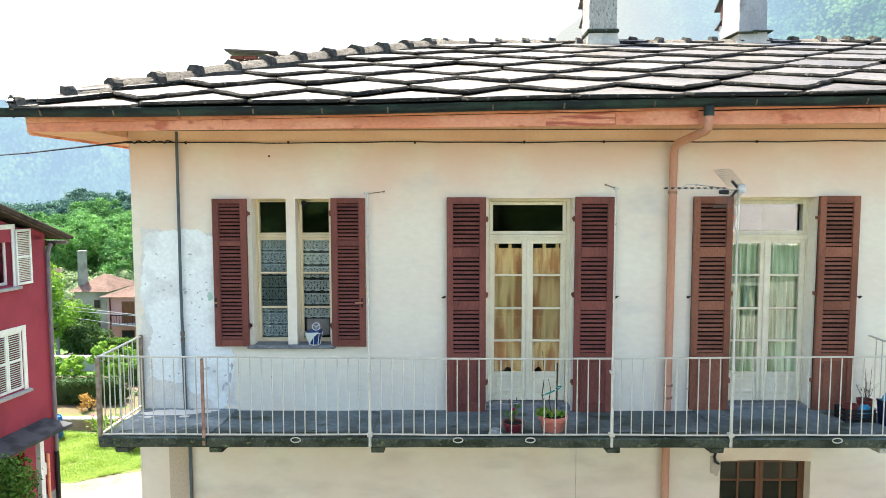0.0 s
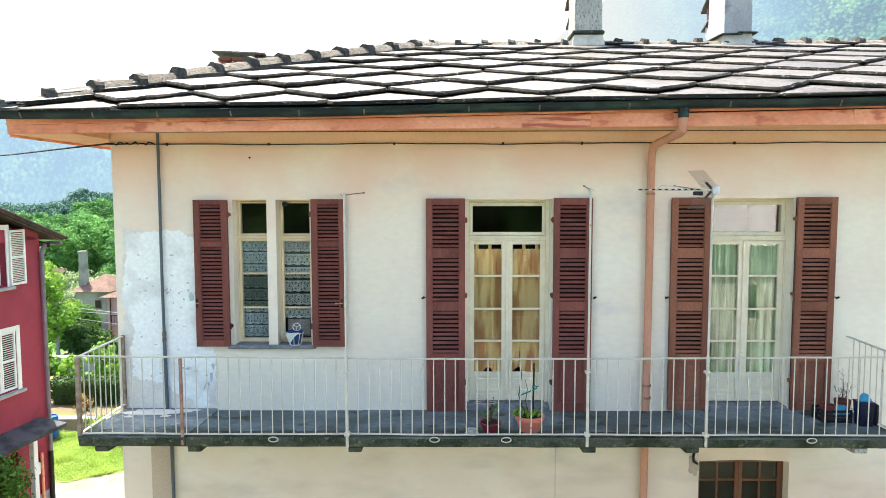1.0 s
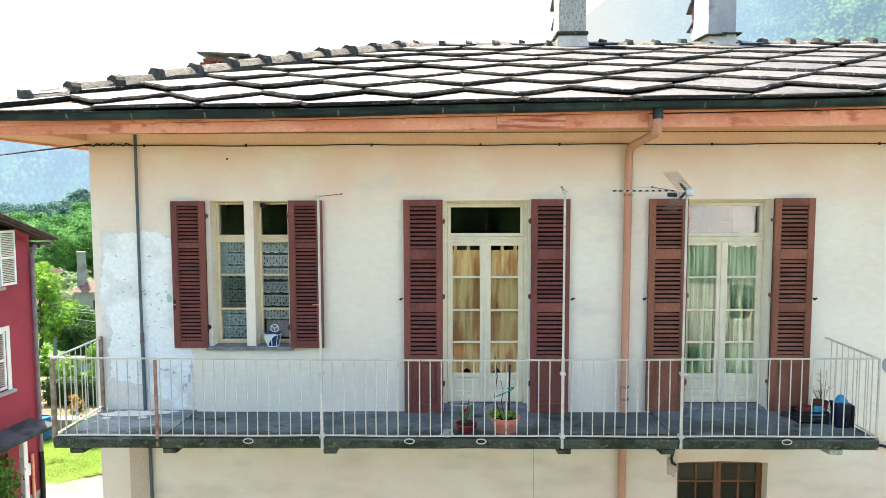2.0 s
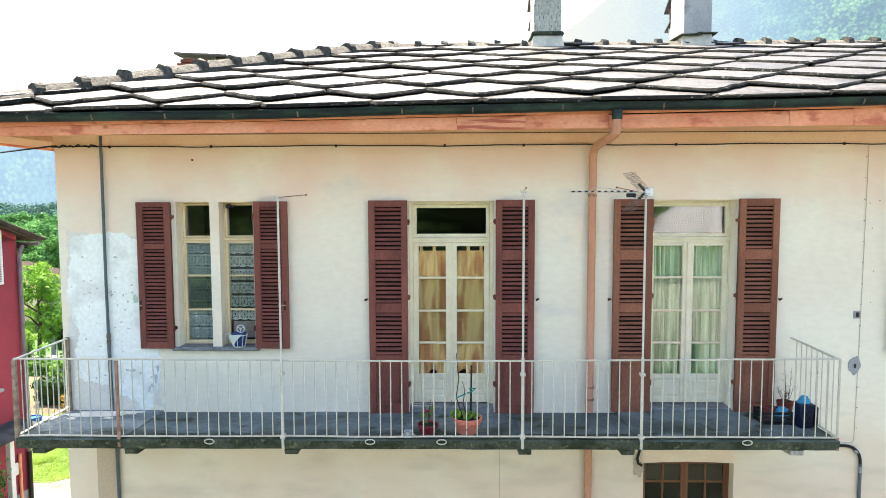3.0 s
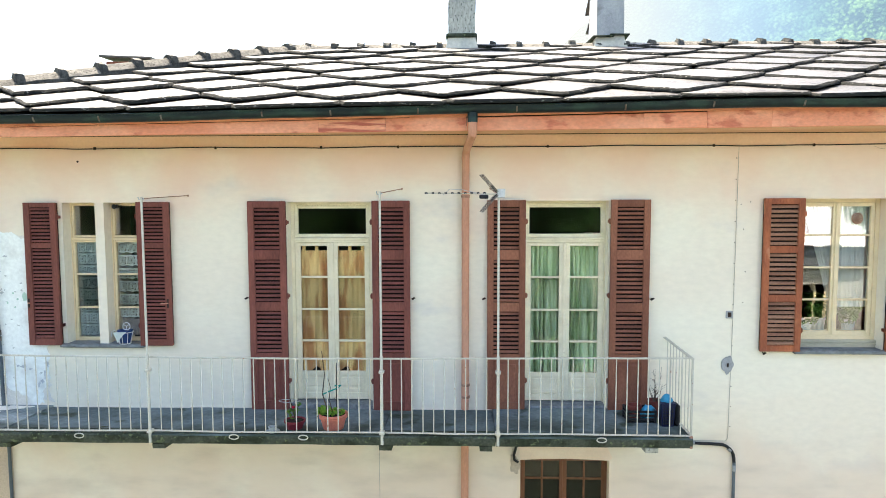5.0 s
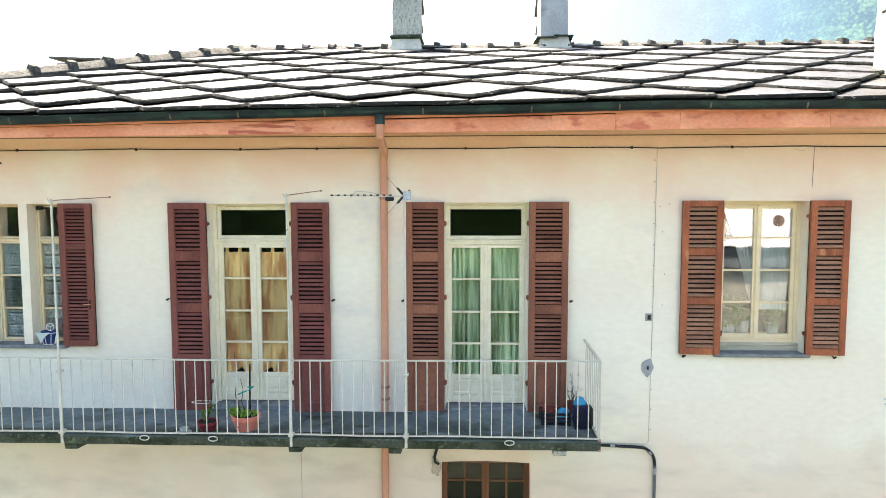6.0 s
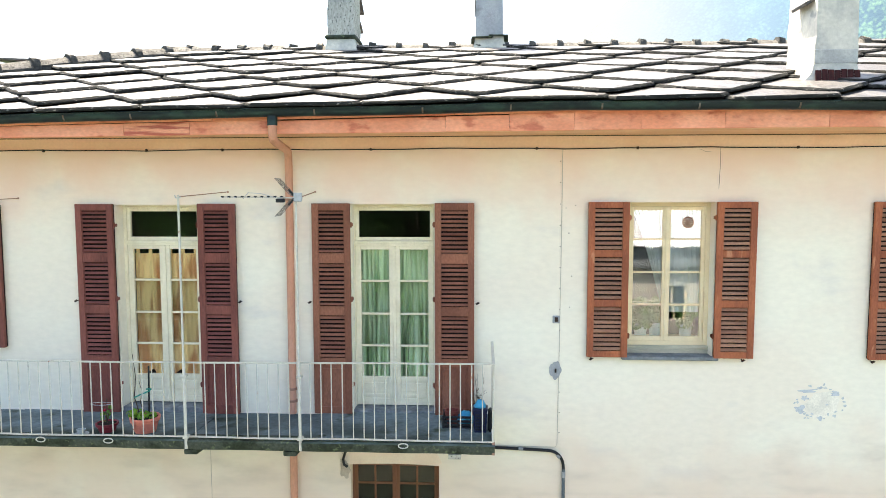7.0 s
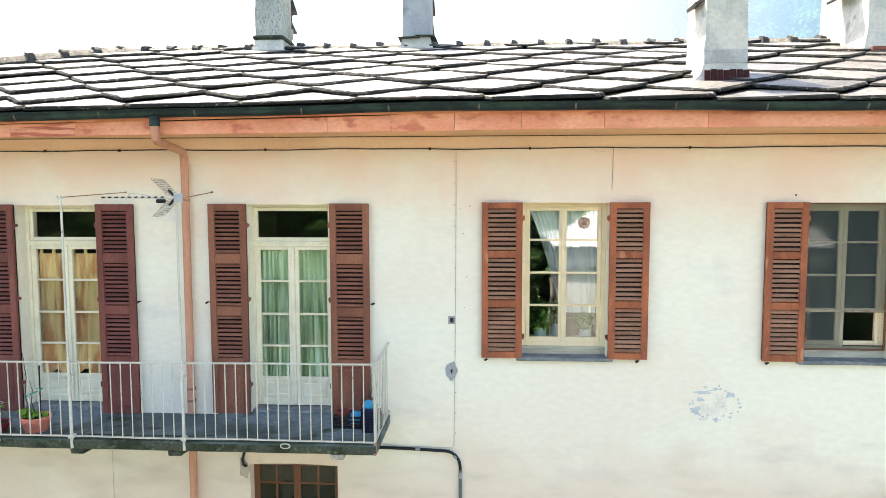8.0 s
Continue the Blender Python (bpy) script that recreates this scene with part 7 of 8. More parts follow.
for k, (x, z, w, h) in enumerate(((9.46, 3.90, 0.20, 0.05), (9.42, 3.80, 0.07, 0.06), (9.36, 3.66, 0.11, 0.10), (9.80, 3.87, 0.12, 0.06), (9.62, 3.94, 0.10, 0.03), (9.62, 3.54, 0.05, 0.05), (9.52, 3.60, 0.03, 0.025), (9.7, 3.72, 0.03, 0.02), (9.33, 3.78, 0.02, 0.02))):
    flake("trim_scar", blob(x, z, w, h, k + 9.7, 22, 0.7), 0.004, BLUEG, "blue-grey scar where paint has flaked", "plaster scar")
flake("trim_scar", blob(9.63, 3.72, 0.42, 0.34, 2.2, 30, 0.25), 0.0025, mat("fresh_filler", (0.80, 0.757, 0.645), rough=0.9, blot=4, bump=0.1), "smooth pale filler round the flaked spot", "plaster scar")
rs = random.Random(12)
for k in range(30):
    flake("trim_scar", blob(rs.uniform(-3.8, -2.92), rs.choice((rs.uniform(4.6, 5.3), rs.uniform(3.9, 5.6))), rs.uniform(0.012, 0.045), rs.uniform(0.012, 0.035), k + 31.7, 12, 0.6), 0.0055, SPECK, "small grey speck where the repair has flaked", "plaster scar", group="specks in the repair")
for k in range(22):
    t = rs.uniform(0, 2 * math.pi)
    q = rs.uniform(0.8, 1.25)
    flake("trim_scar", blob(9.60 + 0.27 * q * math.cos(t), 3.74 + 0.2 * q * math.sin(t), rs.uniform(0.012, 0.05), rs.uniform(0.01, 0.035), k + 71.3, 12, 0.6), 0.0045, SPECK, "small grey speck of flaked paint", "plaster scar", group="specks round the flaked spot")
# tan corner band below the balcony
g = Geo().box(-3.66, -3.35, WALL_Y - 0.004, WALL_Y, GROUND, 3.40)
tagged(new("trim_band", g.mesh("trim_band", mat("tan_wall_band", (0.52, 0.42, 0.31), (0.46, 0.37, 0.28), rough=0.9, blot=1.2, bump=0.1), 0)), "tan band on the lower wall", "trim", kind="structure")

def cable(points, r, material, label, group="wires on the facade", name="wall_cable", n=6):
    c = thing(name, (0, 0, 0), label, "cable", group)
    part("strand", Geo().tube(points, r, n), material, c)
    return c


# long black cable under the frieze
pts = [(X0 - 0.01 + (X1 - X0) * i / 60, WALL_Y - 0.045, 6.968 + 0.006 * math.sin(i * 0.8) + 0.004 * math.sin(i * 2.1)) for i in range(61)]
c = cable(pts, 0.0075, BLACK, "black cable run along the wall top")
for x in (-3.3, -2.0, -0.4, 0.98, 1.98, 3.9, 6.0, 7.25, 9.2):
    part("clip", Geo().box(x - 0.012, x + 0.012, WALL_Y - 0.058, WALL_Y - 0.03, 6.95, 6.985, 0.003), IRON, c)
part("knot", Geo().tube([(X0 + 0.02 + 0.035 * i, WALL_Y - 0.05 - 0.012 * math.sin(i * 1.9), 6.98 + 0.014 * math.sin(i * 2.3) + 0.008 * math.sin(i * 5.1)) for i in range(17)], 0.010, 6), BLACK, c, "tangled cable end")
cable([(X0, WALL_Y - 0.05, 6.98), (-5.0, 9.6, 6.96), (-6.5, 10.9, 6.96), (-9.4, 14.0, 7.07), (-13.0, 17.2, 7.3)], 0.012, BLACK, "black cable slung from the house corner", name="overhead_cable")
# grey conduit by the corner
c = thing("conduit", (-3.42, WALL_Y - 0.035, GROUND), "grey metal conduit running down the facade", "conduit")
part("pipe", Geo().tube([(0, 0, 6.98 + 0.13 - GROUND), (-0.005, 0, 5.2 - GROUND), (0.0, 0, 4.45 - GROUND)], 0.019, 10), GREYPIPE, c)
part("pipe", Geo().tube([(0.0, 0, 4.45 - GROUND), (0.01, 0, 3.50 - GROUND)], 0.023, 10), GREYPIPE, c)
part("pipe", Geo().tube([(0.05, 0, 3.41 - GROUND), (0.07, 0, 0.0)], 0.022, 10), GREYPIPE, c)
for z in (4.52, 4.44):
    part("sleeve", Geo().tube([(0, 0, z - GROUND - 0.03), (0, 0, z - GROUND + 0.03)], 0.027, 10), HOOKM, c)
# thin wire with two cut-out boxes
c = cable([(6.33, WALL_Y - 0.006, 6.96), (6.325, WALL_Y - 0.006, 5.6), (6.315, WALL_Y - 0.006, 4.4), (6.30, WALL_Y - 0.006, 3.14), (6.27, WALL_Y - 0.006, 3.105), (5.5, WALL_Y - 0.006, 3.115)], 0.0035, PALEW, "thin pale wire clipped to the wall")
for k in range(14):
    part("clip", Geo().box(-0.006, 0.006, WALL_Y - 0.012, WALL_Y, -0.005, 0.005, 0.002, pose(6.325 - 0.0015 * k, 0, 3.3 + k * 0.27)), HOOKM, c)
b1 = thing("junction_box", (6.27, WALL_Y, 4.79), "small grey metal junction box set in the plaster", "junction box")
part("box", Geo().box(-0.045, 0.045, -0.012, 0, -0.05, 0.05, 0.006), CEMENT, b1)
part("lid", Geo().box(-0.018, 0.026, -0.02, -0.012, -0.03, 0.03, 0.003), IRON, b1)
b2 = thing("junction_box", (6.27, WALL_Y, 4.13), "keyhole box in a rough cement patch", "junction box")
part("mortar", Geo().extrude([(x, 0, z) for x, z in blob(0, 0, 0.14, 0.22, 3.1, 26, 0.22)], (0, -0.012, 0)), CEMENT, b2, smooth=0)
part("slot", Geo().box(-0.012, 0.012, -0.02, -0.011, -0.035, 0.02, 0.004), IRON, b2)
# black conduit from the balcony end
c = thing("conduit", (5.3, WALL_Y - 0.03, 3.07), "black cable conduit bending down the wall", "conduit")
bendp = [(0.0, 0, 0.03), (0.4, 0, 0.02), (0.88, 0, 0.0)] + [(0.88 + 0.2 * math.sin(t), 0, -0.2 + 0.2 * math.cos(t)) for t in [0.25 * k for k in range(1, 7)]] + [(1.085, 0, -0.26)]
part("hose", Geo().tube(bendp, 0.02, 10), BLACK, c)
part("pipe", Geo().tube([(1.085, 0, -0.24), (1.085, 0, -5.9)], 0.021, 10), GREYPIPE, c, "grey pipe")
for p, q in (((0.5, 0, 0.018), (0.56, 0, 0.016)), ((1.0, 0, -0.055), (1.035, 0, -0.09)), ((1.085, 0, -0.28), (1.085, 0, -0.36))):
    part("sleeve", Geo().tube([p, q], 0.025, 10), CEMENT, c)
# iron peg, holes, hair cracks
cable([(8.28, WALL_Y - 0.004, 6.96), (8.278, WALL_Y - 0.004, 6.7), (8.27, WALL_Y - 0.004, 6.46)], 0.003, HOOKM, "short rusty wire hanging on the wall")
cable([(1.69, WALL_Y - 0.004, 3.40), (1.695, WALL_Y - 0.004, 1.2), (1.69, WALL_Y - 0.004, GROUND)], 0.0035, PALEW, "thin pale wire on the lower wall")
for x, z, r in ((-2.26, 6.80, 0.014), (10.5, 6.385, 0.012), (6.42, 5.9, 0.008), (6.46, 5.35, 0.008), (6.5, 6.25, 0.007), (6.38, 6.22, 0.006), (6.44, 4.95, 0.006)):
    h = thing("wall_plug", (x, WALL_Y, z), "small dark plug hole in the plaster", "wall plug", "plug holes")
    part("plug", Geo().tube([(0, 0.004, 0), (0, -0.005, 0)], r, 8), IRON if r > 0.01 else HOOKM, h)
CRACK = mat("hair_crack", (0.36, 0.31, 0.24), rough=1, blot=9, bump=0)
for k, pts in enumerate(([(8.02, 6.955), (8.1, 6.92), (8.17, 6.925)], [(3.5, 2.9), (3.42, 3.1), (3.46, 3.3)])):
    c = thing("wall_crack", (0, 0, 0), "fine hair crack in the plaster", "crack", "hair cracks", "structure")
    part("line", Geo().tube([(x, WALL_Y - 0.001, z) for x, z in pts], 0.002, 5), CRACK, c)
LOWSCAR = mat("broken_plaster", (0.50, 0.42, 0.33), (0.33, 0.29, 0.24), rough=0.95, blot=14, bump=0.5)
# broken plaster and iron hook by the lower window
flake("trim_scar", blob(3.515, 2.76, 0.13, 0.24, 2.6, 30, 0.5), 0.012, LOWSCAR, "broken cement beside the lower window", "plaster scar")
hk = thing("iron_hook", (3.52, WALL_Y, 2.8), "black iron hook under the balcony", "hook")
part("rod", Geo().tube([(0.02, -0.02, 0.6), (0.0, -0.03, 0.2), (-0.03, -0.035, 0.1), (-0.02, -0.035, 0.03), (0.03, -0.04, 0.0)], 0.018, 8), BLACK, hk)
# flat arch over the lower window
g = Geo().extrude([(3.58, WALL_Y + 0.001, 2.842), (4.76, WALL_Y + 0.001, 2.842), (4.76, WALL_Y + 0.001, 2.818), (4.5, WALL_Y + 0.001, 2.832), (4.17, WALL_Y + 0.001, 2.839), (3.84, WALL_Y + 0.001, 2.832), (3.58, WALL_Y + 0.001, 2.818)], (0, 0.16, 0))
g2 = Geo().extrude([(3.56, WALL_Y - 0.006, 3.02), (4.72, WALL_Y - 0.006, 3.02), (4.80, WALL_Y - 0.006, 2.86), (4.76, WALL_Y - 0.006, 2.822), (4.5, WALL_Y - 0.006, 2.836), (4.17, WALL_Y - 0.006, 2.843), (3.84, WALL_Y - 0.006, 2.836), (3.58, WALL_Y - 0.006, 2.822)], (0, 0.006, 0))
tagged(new("trim_lintel", g2.mesh("trim_lintel", mat("tan_lintel_plaster", (0.80, 0.67, 0.535), (0.74, 0.58, 0.45), rough=0.9, blot=2.2, amount=0.6, grain_amount=0.04, bump=0.06), 0)), "smooth pale lintel plaster over the lower window", "trim", kind="structure")
tagged(new("trim_arch", g.mesh("trim_arch", PLASTER, 0)), "plastered flat arch of the lower window", "trim", kind="structure")

# ---- aerial on the third mast ----
AX, AYY, AZ = 3.225, RY - 0.03, 6.37
a = thing("tv_aerial", pose(AX, AYY, AZ, 0, 0, 5.7), "small white television aerial with a grid reflector", "aerial")
part("boom", Geo().tube([(0.03, 0, -0.01), (-0.42, 0.02, 0.0), (-0.84, 0.05, 0.005)], 0.008, 6), RAILPAINT, a)
for k in range(10):
    x = -0.16 - k * 0.073
    part("element", Geo().tube([(x, 0.025 - 0.05, -0.004), (x, 0.025 + 0.06, 0.004)], 0.004, 5), GALV, a)
    part("insulator", Geo().box(x - 0.014, x + 0.014, 0.0, 0.045, -0.004, 0.014, 0.003), BLACK, a)
for s in (1, -1):
    gr = Geo()
    for k in range(10):
        f = k / 9
        gr.tube([(-0.03 - 0.17 * f, -0.19, s * (0.02 + 0.19 * f)), (-0.03 - 0.17 * f, 0.19, s * (0.02 + 0.19 * f))], 0.0014, 4)
    for k in range(12):
        y = -0.19 + 0.38 * k / 11
        gr.tube([(-0.03, y, s * 0.02), (-0.20, y, s * 0.21)], 0.0014, 4)
    part("reflector_grid", gr, HOOKM, a)
    part("arm", Geo().box(-0.05, 0.05, -0.012, 0.012, -0.013, 0.013, 0.005, pose(-0.05, 0.0, s * 0.05, 0, s * 48, 0)), BLACK, a, "black plastic bracket arm")
part("dipole_box", Geo().box(-0.22, -0.12, -0.03, 0.03, -0.06, -0.015, 0.01), BLACK, a, "black dipole box")
part("clamp", Geo().box(-0.02, 0.07, -0.03, 0.03, -0.05, 0.05, 0.006), GALV, a)
part("lead", Geo().tube([(-0.16, 0, -0.02), (-0.4, 0.05, 0.04), (-0.55, 0.1, 0.05), (-0.62, 0.15, -0.02)], 0.004, 5), GALV, a)

# ---- on the balcony ----
TERRA = mat("salmon_plastic_pot", (0.62, 0.20, 0.14), (0.55, 0.17, 0.12), rough=0.5, blot=9, bump=0.02)
SOIL = mat("dark_soil", (0.035, 0.028, 0.02), rough=1, blot=12, bump=0.5)

def floor_z(x, y):
    """Height of the tipped balcony floor."""
    return BZ - (0.018 if x > 3.2 else 0.05) * (y - BY) / (WALL_Y - BY) + 0.005
def flower_pot(x, y, r, h, material, label, saucer=False):
    p = thing("flower_pot", (x, y, floor_z(x, y)), label, "flower pot", "pots on the balcony")
    part("pot", Geo().lathe([(0, 0.0), (r * 0.68, 0.0), (r * 0.9, h * 0.72), (r * 0.98, h * 0.74), (r * 0.98, h * 0.84), (r * 0.95, h * 0.86), (r, h * 0.88), (r, h), (r * 0.9, h), (r * 0.85, h * 0.82), (0, h * 0.82)], 24), material, p)
    part("soil", Geo().lathe([(r * 0.86, h * 0.86), (r * 0.5, h * 0.9), (0, h * 0.91)], 16), SOIL, p)
    return p
p = flower_pot(1.25, 8.12, 0.175, 0.19, TERRA, "ribbed salmon flower pot with a staked young plant")
part("stake", Geo().tube([(0.04, 0.02, 0.1), (0.05, 0.03, 0.80)], 0.011, 8), BLACK, p, "black wooden stake")
part("stem", Geo().tube([(-0.05, 0, 0.15), (-0.13, 0.01, 0.42), (-0.10, 0, 0.66), (-0.13, 0, 0.95)], [0.009, 0.007, 0.006, 0.004], 6), BARK, p, "bare woody stem")
part("stem", Geo().tube([(0.0, 0.03, 0.15), (-0.05, 0, 0.35), (-0.03, 0, 0.5), (-0.06, 0.0, 0.62)], [0.007, 0.006, 0.004, 0.003], 6), BARK, p, "bare woody stem")
part("ribbon", Geo().tube([(-0.12, 0, 0.42), (-0.04, -0.02, 0.46), (0.06, -0.01, 0.5), (0.10, 0, 0.53), (0.02, 0.01, 0.52)], 0.009, 6), mat("teal_tie", (0.02, 0.25, 0.20), rough=0.5, blot=9, bump=0), p, "teal plastic tie")
rng = np.random.default_rng(50)
part("foliage", leaves(rng, [(-0.13, -0.03, 0.24, 0.07), (-0.08, 0.02, 0.21, 0.07), (0.08, 0, 0.2, 0.06), (-0.15, 0, 0.2, 0.05), (0.0, -0.05, 0.2, 0.07)], 26, 0.03), LEAFB, p, smooth=0)
p = flower_pot(0.784, 8.10, 0.13, 0.11, mat("dark_red_pot", (0.20, 0.03, 0.04), rough=0.5, blot=9, bump=0), "small dark red pot with a spindly flowering plant")
for k in range(5):
    a0 = k * 1.3
    part("stem", Geo().tube([(0, 0, 0.1), (0.03 * math.cos(a0), 0.03 * math.sin(a0), 0.25), (0.07 * math.cos(a0), 0.05 * math.sin(a0), 0.3 + 0.03 * k)], 0.004, 5), BARK, p)
part("foliage", leaves(rng, [(-0.06, 0, 0.2, 0.05), (0.02, 0, 0.22, 0.05), (-0.02, 0, 0.16, 0.05), (0.05, 0, 0.3, 0.03)], 14, 0.022), LEAF, p, smooth=0)
part("hoop", Geo().tube([(0.13 * math.cos(t) - 0.06, 0.06 * math.sin(t), 0.34) for t in [2 * math.pi * k / 16 for k in range(16)]], 0.004, 5, closed=True), GALV, p, "thin wire hoop")
part("blossom", Geo().lathe([(0, 0), (0.022, 0.01), (0.02, 0.03), (0, 0.03)], 8, (-0.01, -0.02, 0.25)), mat("crimson_petals", (0.35, 0.01, 0.03), rough=0.6, blot=9, bump=0), p, "crimson blossom")
CHINA = mat("grey_china", (0.38, 0.41, 0.41), (0.25, 0.28, 0.28), rough=0.35, blot=18, bump=0)
cup = thing("cup_and_saucer", (0.56, 7.93, floor_z(0.56, 7.93)), "small grey-white china cup on a saucer", "cup")
part("saucer", Geo().lathe([(0, 0.004), (0.05, 0.002), (0.085, 0.018), (0.085, 0.022), (0.05, 0.008), (0, 0.008)], 20), CHINA, cup)
part("cup", Geo().lathe([(0, 0.01), (0.03, 0.01), (0.05, 0.06), (0.052, 0.075), (0.046, 0.075), (0.028, 0.016), (0, 0.016)], 16), CHINA, cup)

NAVY = mat("navy_plastic", (0.010, 0.014, 0.045), (0.016, 0.022, 0.06), rough=0.4, blot=9, bump=0)
SKYB = mat("turquoise_plastic_bag", (0.03, 0.26, 0.44), (0.06, 0.34, 0.52), rough=0.4, blot=9, bump=0.3, bump_scale=30)
bin_ = thing("plastic_basket", (5.30, 8.33, floor_z(5.3, 8.33)), "tall navy plastic basket stuffed with a blue bag", "basket")
bw, bh = 0.085, 0.285
part("body", Geo().convex([(sx * q, sy * q, z) for z, q in ((0, 0.07), (bh, bw)) for sx, sy in ((-1, -1), (1, -1), (1, 1), (-1, 1))], [(0, 1, 2, 3), (4, 5, 6, 7), (0, 1, 5, 4), (1, 2, 6, 5), (2, 3, 7, 6), (3, 0, 4, 7)]), NAVY, bin_)
part("rim", Geo().box(-bw - 0.008, bw + 0.008, -bw - 0.008, bw + 0.008, bh - 0.012, bh + 0.008, 0.005), NAVY, bin_)
# black blocks paint the dark of the basket's holes
for zz in range(6):
    for k in range(5):
        part("hole", Geo().box(-0.058 + k * 0.0255, -0.058 + k * 0.0255 + 0.015, -0.087, -0.066, 0.03 + zz * 0.036, 0.03 + zz * 0.036 + 0.022, 0.002), BLACK, bin_)
g = Geo()
rows = []
for j in range(7):
    f = j / 6
    rad = 0.068 * math.cos(f * 1.45) * (1 + 0.1 * math.sin(9 * f))
    rows += [((rad + 0.02 * noise.noise((k, j, 1.5))) * math.cos(2 * math.pi * k / 14), (rad + 0.02 * noise.noise((k, j, 2.5))) * math.sin(2 * math.pi * k / 14), bh + 0.01 + 0.09 * math.sin(f * 1.5) + 0.012 * noise.noise((k * 1.3, j, 0))) for k in range(14)]
g.add(rows, [(j * 14 + k, j * 14 + (k + 1) % 14, (j + 1) * 14 + (k + 1) % 14, (j + 1) * 14 + k) for j in range(6) for k in range(14)] + [tuple(6 * 14 + k for k in range(14))])
part("bag", g, SKYB, bin_, "crumpled turquoise plastic bag", smooth=60)
part("side_bag", Geo().box(0.092, 0.155, -0.07, 0.09, 0.0, 0.27, 0.025), BLACK, bin_, "black bag hung on the side")
cr = thing("plastic_crate", (5.02, 8.52, floor_z(5.02, 8.52)), "black slatted plastic crate holding a pot and bag", "crate")
cw, cd, ch = 0.17, 0.12, 0.15
part("bottom", Geo().box(-cw, cw, -cd, cd, 0, 0.015, 0.004), BLACK, cr)
for z in (0.03, 0.075, 0.125):
    for sy in (-1, 1):
        part("slat", Geo().box(-cw, cw, sy * cd - 0.006, sy * cd + 0.006, z, z + 0.03, 0.003), BLACK, cr)
    for sx in (-1, 1):
        part("slat", Geo().box(sx * cw - 0.006, sx * cw + 0.006, -cd, cd, z, z + 0.03, 0.003), BLACK, cr)
for sx in (-1, 1):
    for sy in (-1, 1):
        part("corner_post", Geo().box(sx * cw - 0.012, sx * cw + 0.012, sy * cd - 0.012, sy * cd + 0.012, 0, ch + 0.01, 0.004), BLACK, cr)
p = thing("flower_pot", (4.95, 8.50, floor_z(4.95, 8.5) + 0.02), "brown-red pot in the crate", "flower pot", "pots on the balcony")
part("pot", Geo().lathe([(0, 0), (0.06, 0), (0.085, 0.15), (0.092, 0.15), (0.092, 0.18), (0.075, 0.18), (0.07, 0.13), (0, 0.13)], 18), mat("brown_red_pot", (0.17, 0.045, 0.035), rough=0.6, blot=9, bump=0), p)
bg = thing("plastic_bag", (5.12, 8.50, floor_z(5.12, 8.5) + 0.02), "crumpled turquoise plastic bag in the crate", "bag")
g = Geo()
rows = []
for j in range(7):
    f = j / 6
    rad = 0.07 * (0.7 + 0.5 * math.sin(f * 3.0)) * (1 - 0.5 * f * f)
    rows += [(1.45 * (rad + 0.02 * noise.noise((k, j, 7.5))) * math.cos(2 * math.pi * k / 14), (rad + 0.02 * noise.noise((k, j, 9.5))) * math.sin(2 * math.pi * k / 14), 0.17 * f + 0.012 * noise.noise((k * 1.3, j, 3))) for k in range(14)]
g.add(rows, [(j * 14 + k, j * 14 + (k + 1) % 14, (j + 1) * 14 + (k + 1) % 14, (j + 1) * 14 + k) for j in range(6) for k in range(14)] + [tuple(6 * 14 + k for k in range(14)), tuple(range(14))[::-1]])
part("bag", g, SKYB, bg, smooth=60)
tw = thing("dry_plant", (5.26, 8.72, floor_z(5.26, 8.72)), "dry leafless plant in a small brown pot", "plant")
part("pot", Geo().lathe([(0, 0), (0.07, 0), (0.095, 0.16), (0.1, 0.2), (0.085, 0.2), (0.08, 0.15), (0, 0.15)], 18), bpy.data.materials["brown_red_pot"], tw)
rr = random.Random(9)
for k in range(14):
    a0, q = rr.uniform(0, 6.28), rr.uniform(0.03, 0.15)
    top = (q * math.cos(a0) + rr.uniform(-0.03, 0.03), q * math.sin(a0), rr.choice((0.3, 0.34, 0.38, 0.58)) + rr.uniform(0, 0.06))
    mid = (q * 0.5 * math.cos(a0) + rr.uniform(-0.03, 0.03), q * 0.4 * math.sin(a0), 0.26)
    g = Geo().tube([(0, 0, 0.15), mid, top], [0.004, 0.003, 0.0015], 5)
    for s in range(3):
        u = 0.35 + 0.2 * s
        p0 = [mid[c] + (top[c] - mid[c]) * u for c in range(3)]
        g.tube([p0, (p0[0] + rr.uniform(-0.06, 0.06), p0[1] + rr.uniform(-0.04, 0.04), p0[2] + rr.uniform(0.02, 0.06))], [0.002, 0.001], 4)
    part("twig", g, BARK, tw)

# pot in a wire holder on the narrow window's sill
h = thing("wire_pot_holder", (-1.715, WALL_Y - 0.0, 4.372), "white wire holder with a blue pot and a white cloth", "pot holder")
part("pot", Geo().lathe([(0, 0.015), (0.065, 0.015), (0.095, 0.17), (0.1, 0.17), (0.1, 0.185), (0.085, 0.185), (0, 0.15)], 18), mat("deep_blue_pot", (0.02, 0.05, 0.16), rough=0.4, blot=9, bump=0), h)
for k in range(8):
    a0 = 2 * math.pi * k / 8
    part("wire", Geo().tube([(0.07 * math.cos(a0), 0.07 * math.sin(a0), 0.006), (0.105 * math.cos(a0), 0.105 * math.sin(a0), 0.16)], 0.005, 5), WHITEP, h)
for r_, z_ in ((0.107, 0.16), (0.072, 0.006)):
    part("ring", Geo().tube([(r_ * math.cos(t), r_ * math.sin(t), z_) for t in [2 * math.pi * k / 20 for k in range(20)]], 0.005, 5, closed=True), WHITEP, h)
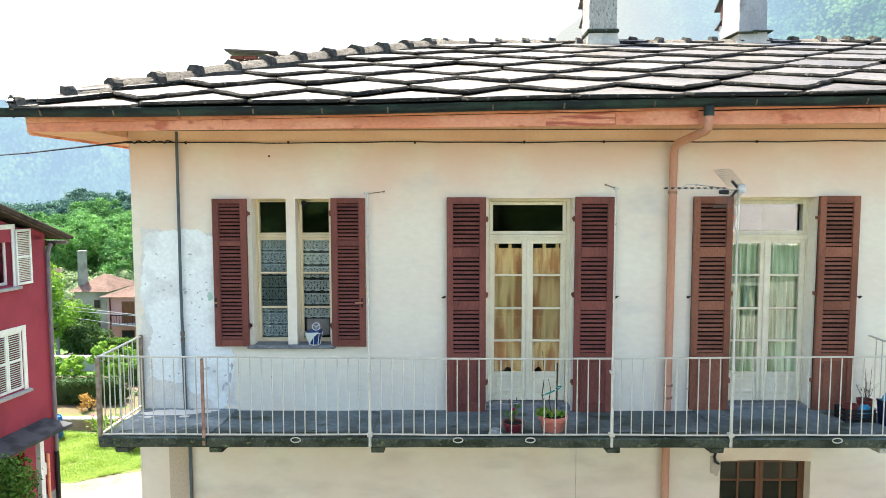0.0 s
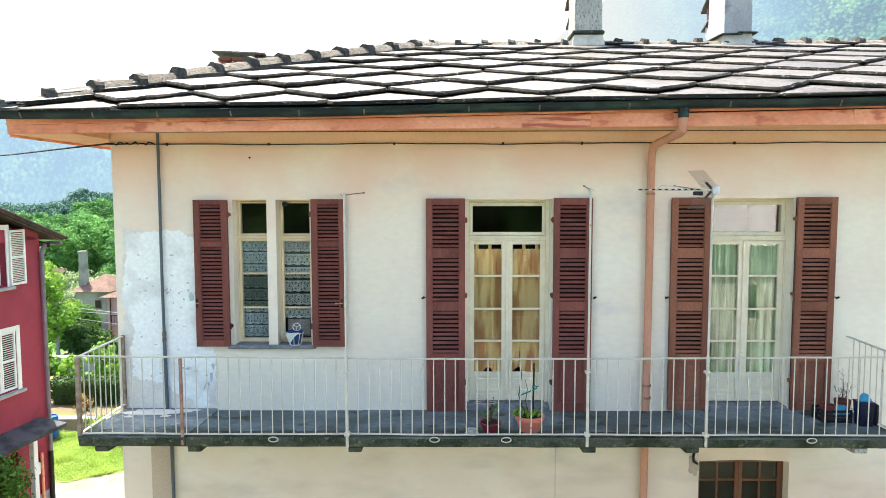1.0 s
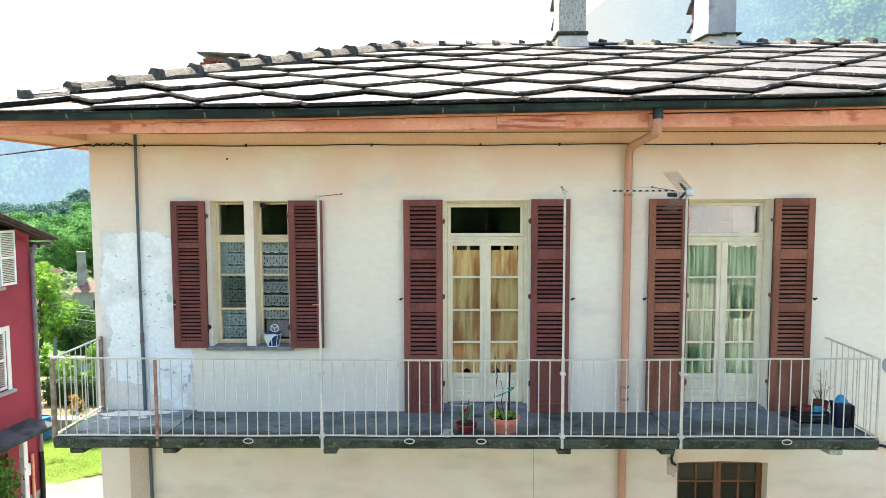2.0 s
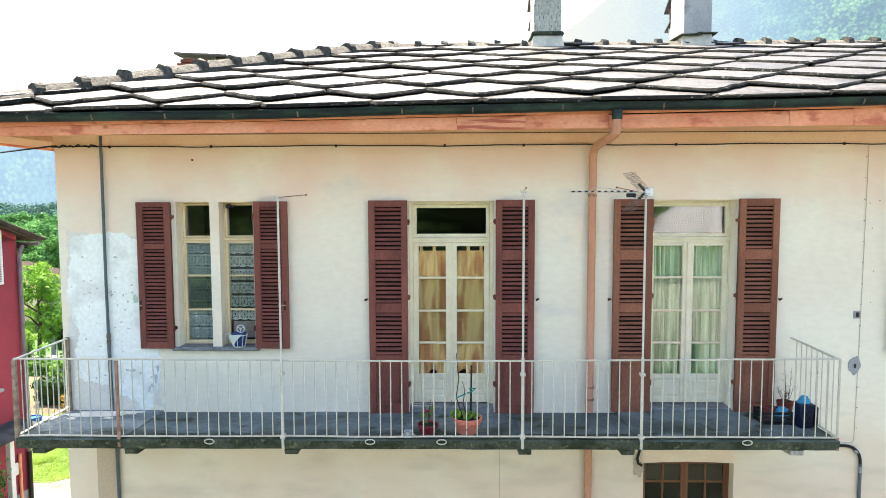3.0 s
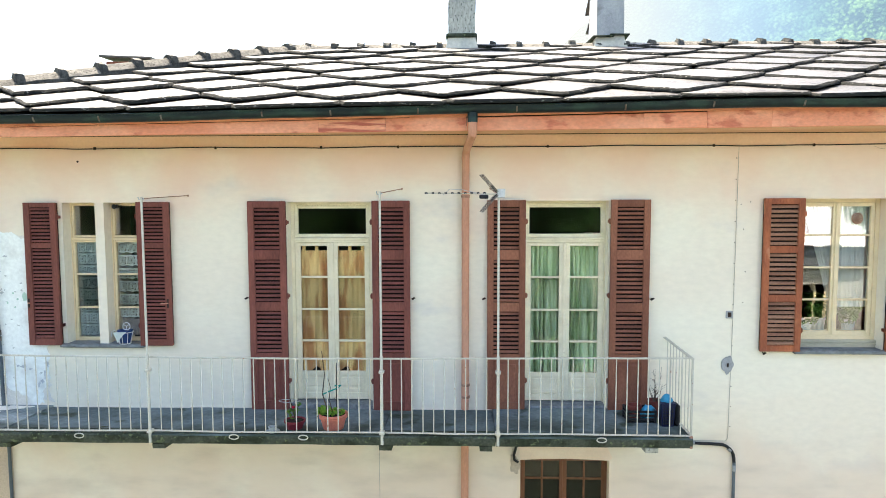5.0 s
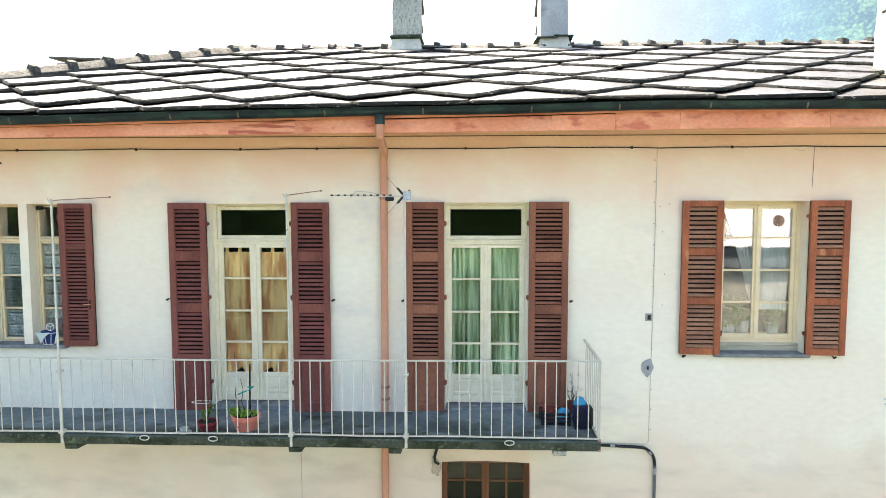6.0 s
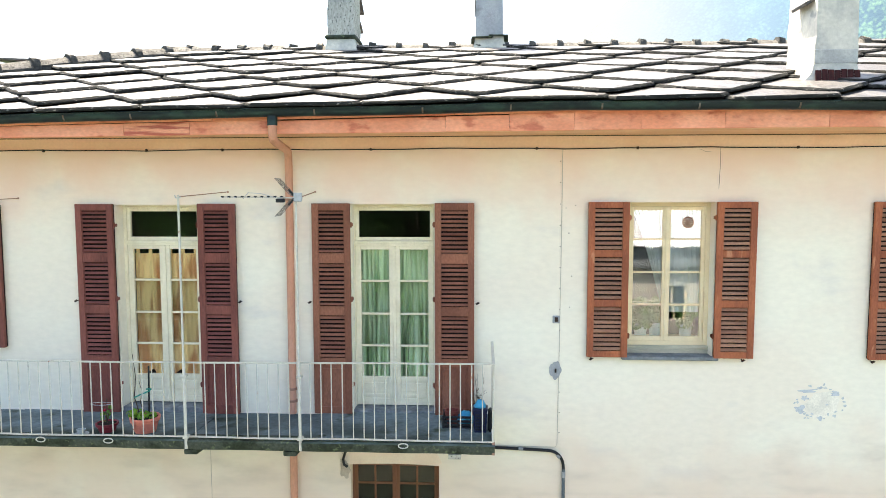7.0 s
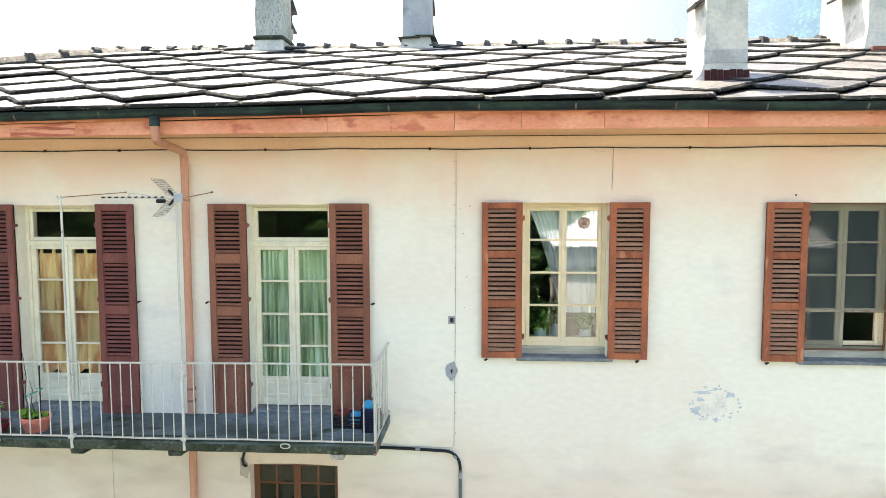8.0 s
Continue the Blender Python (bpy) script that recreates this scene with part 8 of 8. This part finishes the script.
part("ornament", Geo().tube([(0.02 + 0.05 * math.cos(t), 0.0, 0.235 + 0.05 * math.sin(t)) for t in [2 * math.pi * k / 18 for k in range(18)]], 0.006, 5, closed=True), WHITEP, h)
for q in (0.0, 2.1, 4.2):
    part("spoke", Geo().tube([(0.02, 0, 0.235), (0.02 + 0.05 * math.cos(q + 0.5), 0, 0.235 + 0.05 * math.sin(q + 0.5))], 0.005, 5), WHITEP, h)
part("handle", Geo().tube([(-0.1, 0, 0.15), (-0.14, -0.01, 0.18), (-0.17, -0.02, 0.16), (-0.175, -0.02, 0.1)], 0.006, 5), WHITEP, h)
part("cloth", Geo().extrude([(-0.11, -0.106, 0.17), (0.075, -0.106, 0.18), (0.0, -0.11, 0.11), (-0.045, -0.112, 0.03)], (0, -0.006, 0)), LACE, h, "folded white cloth")
cm = thing("door_camera", (-1.85, 9.16, 6.205), "small black tube camera in the window corner", "camera")
part("tube", Geo().tube([(0, 0.03, 0), (0, -0.06, 0)], 0.026, 14), BLACK, cm)
part("rim", Geo().tube([(0.026 * math.cos(t), -0.06, 0.026 * math.sin(t)) for t in [2 * math.pi * k / 18 for k in range(18)]], 0.006, 6, closed=True), BLACK, cm)
part("bracket", Geo().box(0.02, 0.07, -0.01, 0.02, -0.012, 0.012, 0.004), IRON, cm)
# latches on the narrow shutters
for x, s in ((-1.085, 1), (-2.96, -1)):
    l = thing("shutter_latch", (x, WALL_Y - 0.078, 4.93), "small brass-coloured latch on a shutter", "latch", "shutter latches")
    part("plate", Geo().box(-0.012, 0.012, -0.008, 0.0, -0.06, 0.06, 0.002), IRON, l)
    part("lever", Geo().box(-0.09 if s > 0 else -0.01, 0.01 if s > 0 else 0.02, -0.022, -0.008, -0.008, 0.008, 0.003), COPPER, l)

# plaster crumbs on the floor by the corner
for k, (x, y, w, d) in enumerate(((-3.55, 8.80, 0.62, 0.22), (-3.15, 8.88, 0.34, 0.14), (-3.30, 8.62, 0.14, 0.08), (-3.75, 8.6, 0.10, 0.07))):
    g = Geo().extrude([(px, py, BZ + 0.014 - 0.035 * (py - BY) / (WALL_Y - BY)) for px, py in blob(x, y, w, d, k + 21.3, 26, 0.45)], (0, 0, 0.005))
    tagged(new("plaster_crumbs", g.mesh("plaster_crumbs", DAMP, 0)), "pale fallen plaster crumbs on the balcony floor", "plaster crumbs", "crumbs on the balcony")

# moss and dirt along the front of the floor
rr = random.Random(31)
MOSS = mat("dark_moss", (0.085, 0.105, 0.075), (0.055, 0.07, 0.05), rough=1.0, blot=14, amount=0.9, grain=60, grain_amount=0.4, bump=0.8, bump_scale=60)
g = Geo()
for k in range(130):
    x = rr.uniform(BX0 + 0.1, BX1 - 0.1)
    y = BY + 0.03 + abs(rr.gauss(0, 0.10))
    w, d = rr.uniform(0.04, 0.26), rr.uniform(0.02, 0.07)
    if y + d > WALL_Y - 0.1 or min(abs(x - s) for s in seams) < w * 0.6:
        continue
    i_s = max(i for i in range(5) if seams[i] <= x)
    z = BZ + (0.012, 0.0, 0.006, 0.0, 0.004)[i_s] - fall[i_s] * (y - BY) / (WALL_Y - BY)
    g.extrude([(px, py, z - 0.004) for px, py in blob(x, y, w, d, k + 40.7, 16, 0.5)], (0, 0, 0.006))
tagged(new("moss", g.mesh("moss", MOSS, 0)), "dark moss and dirt along the balcony floor", "moss", kind="stuff")
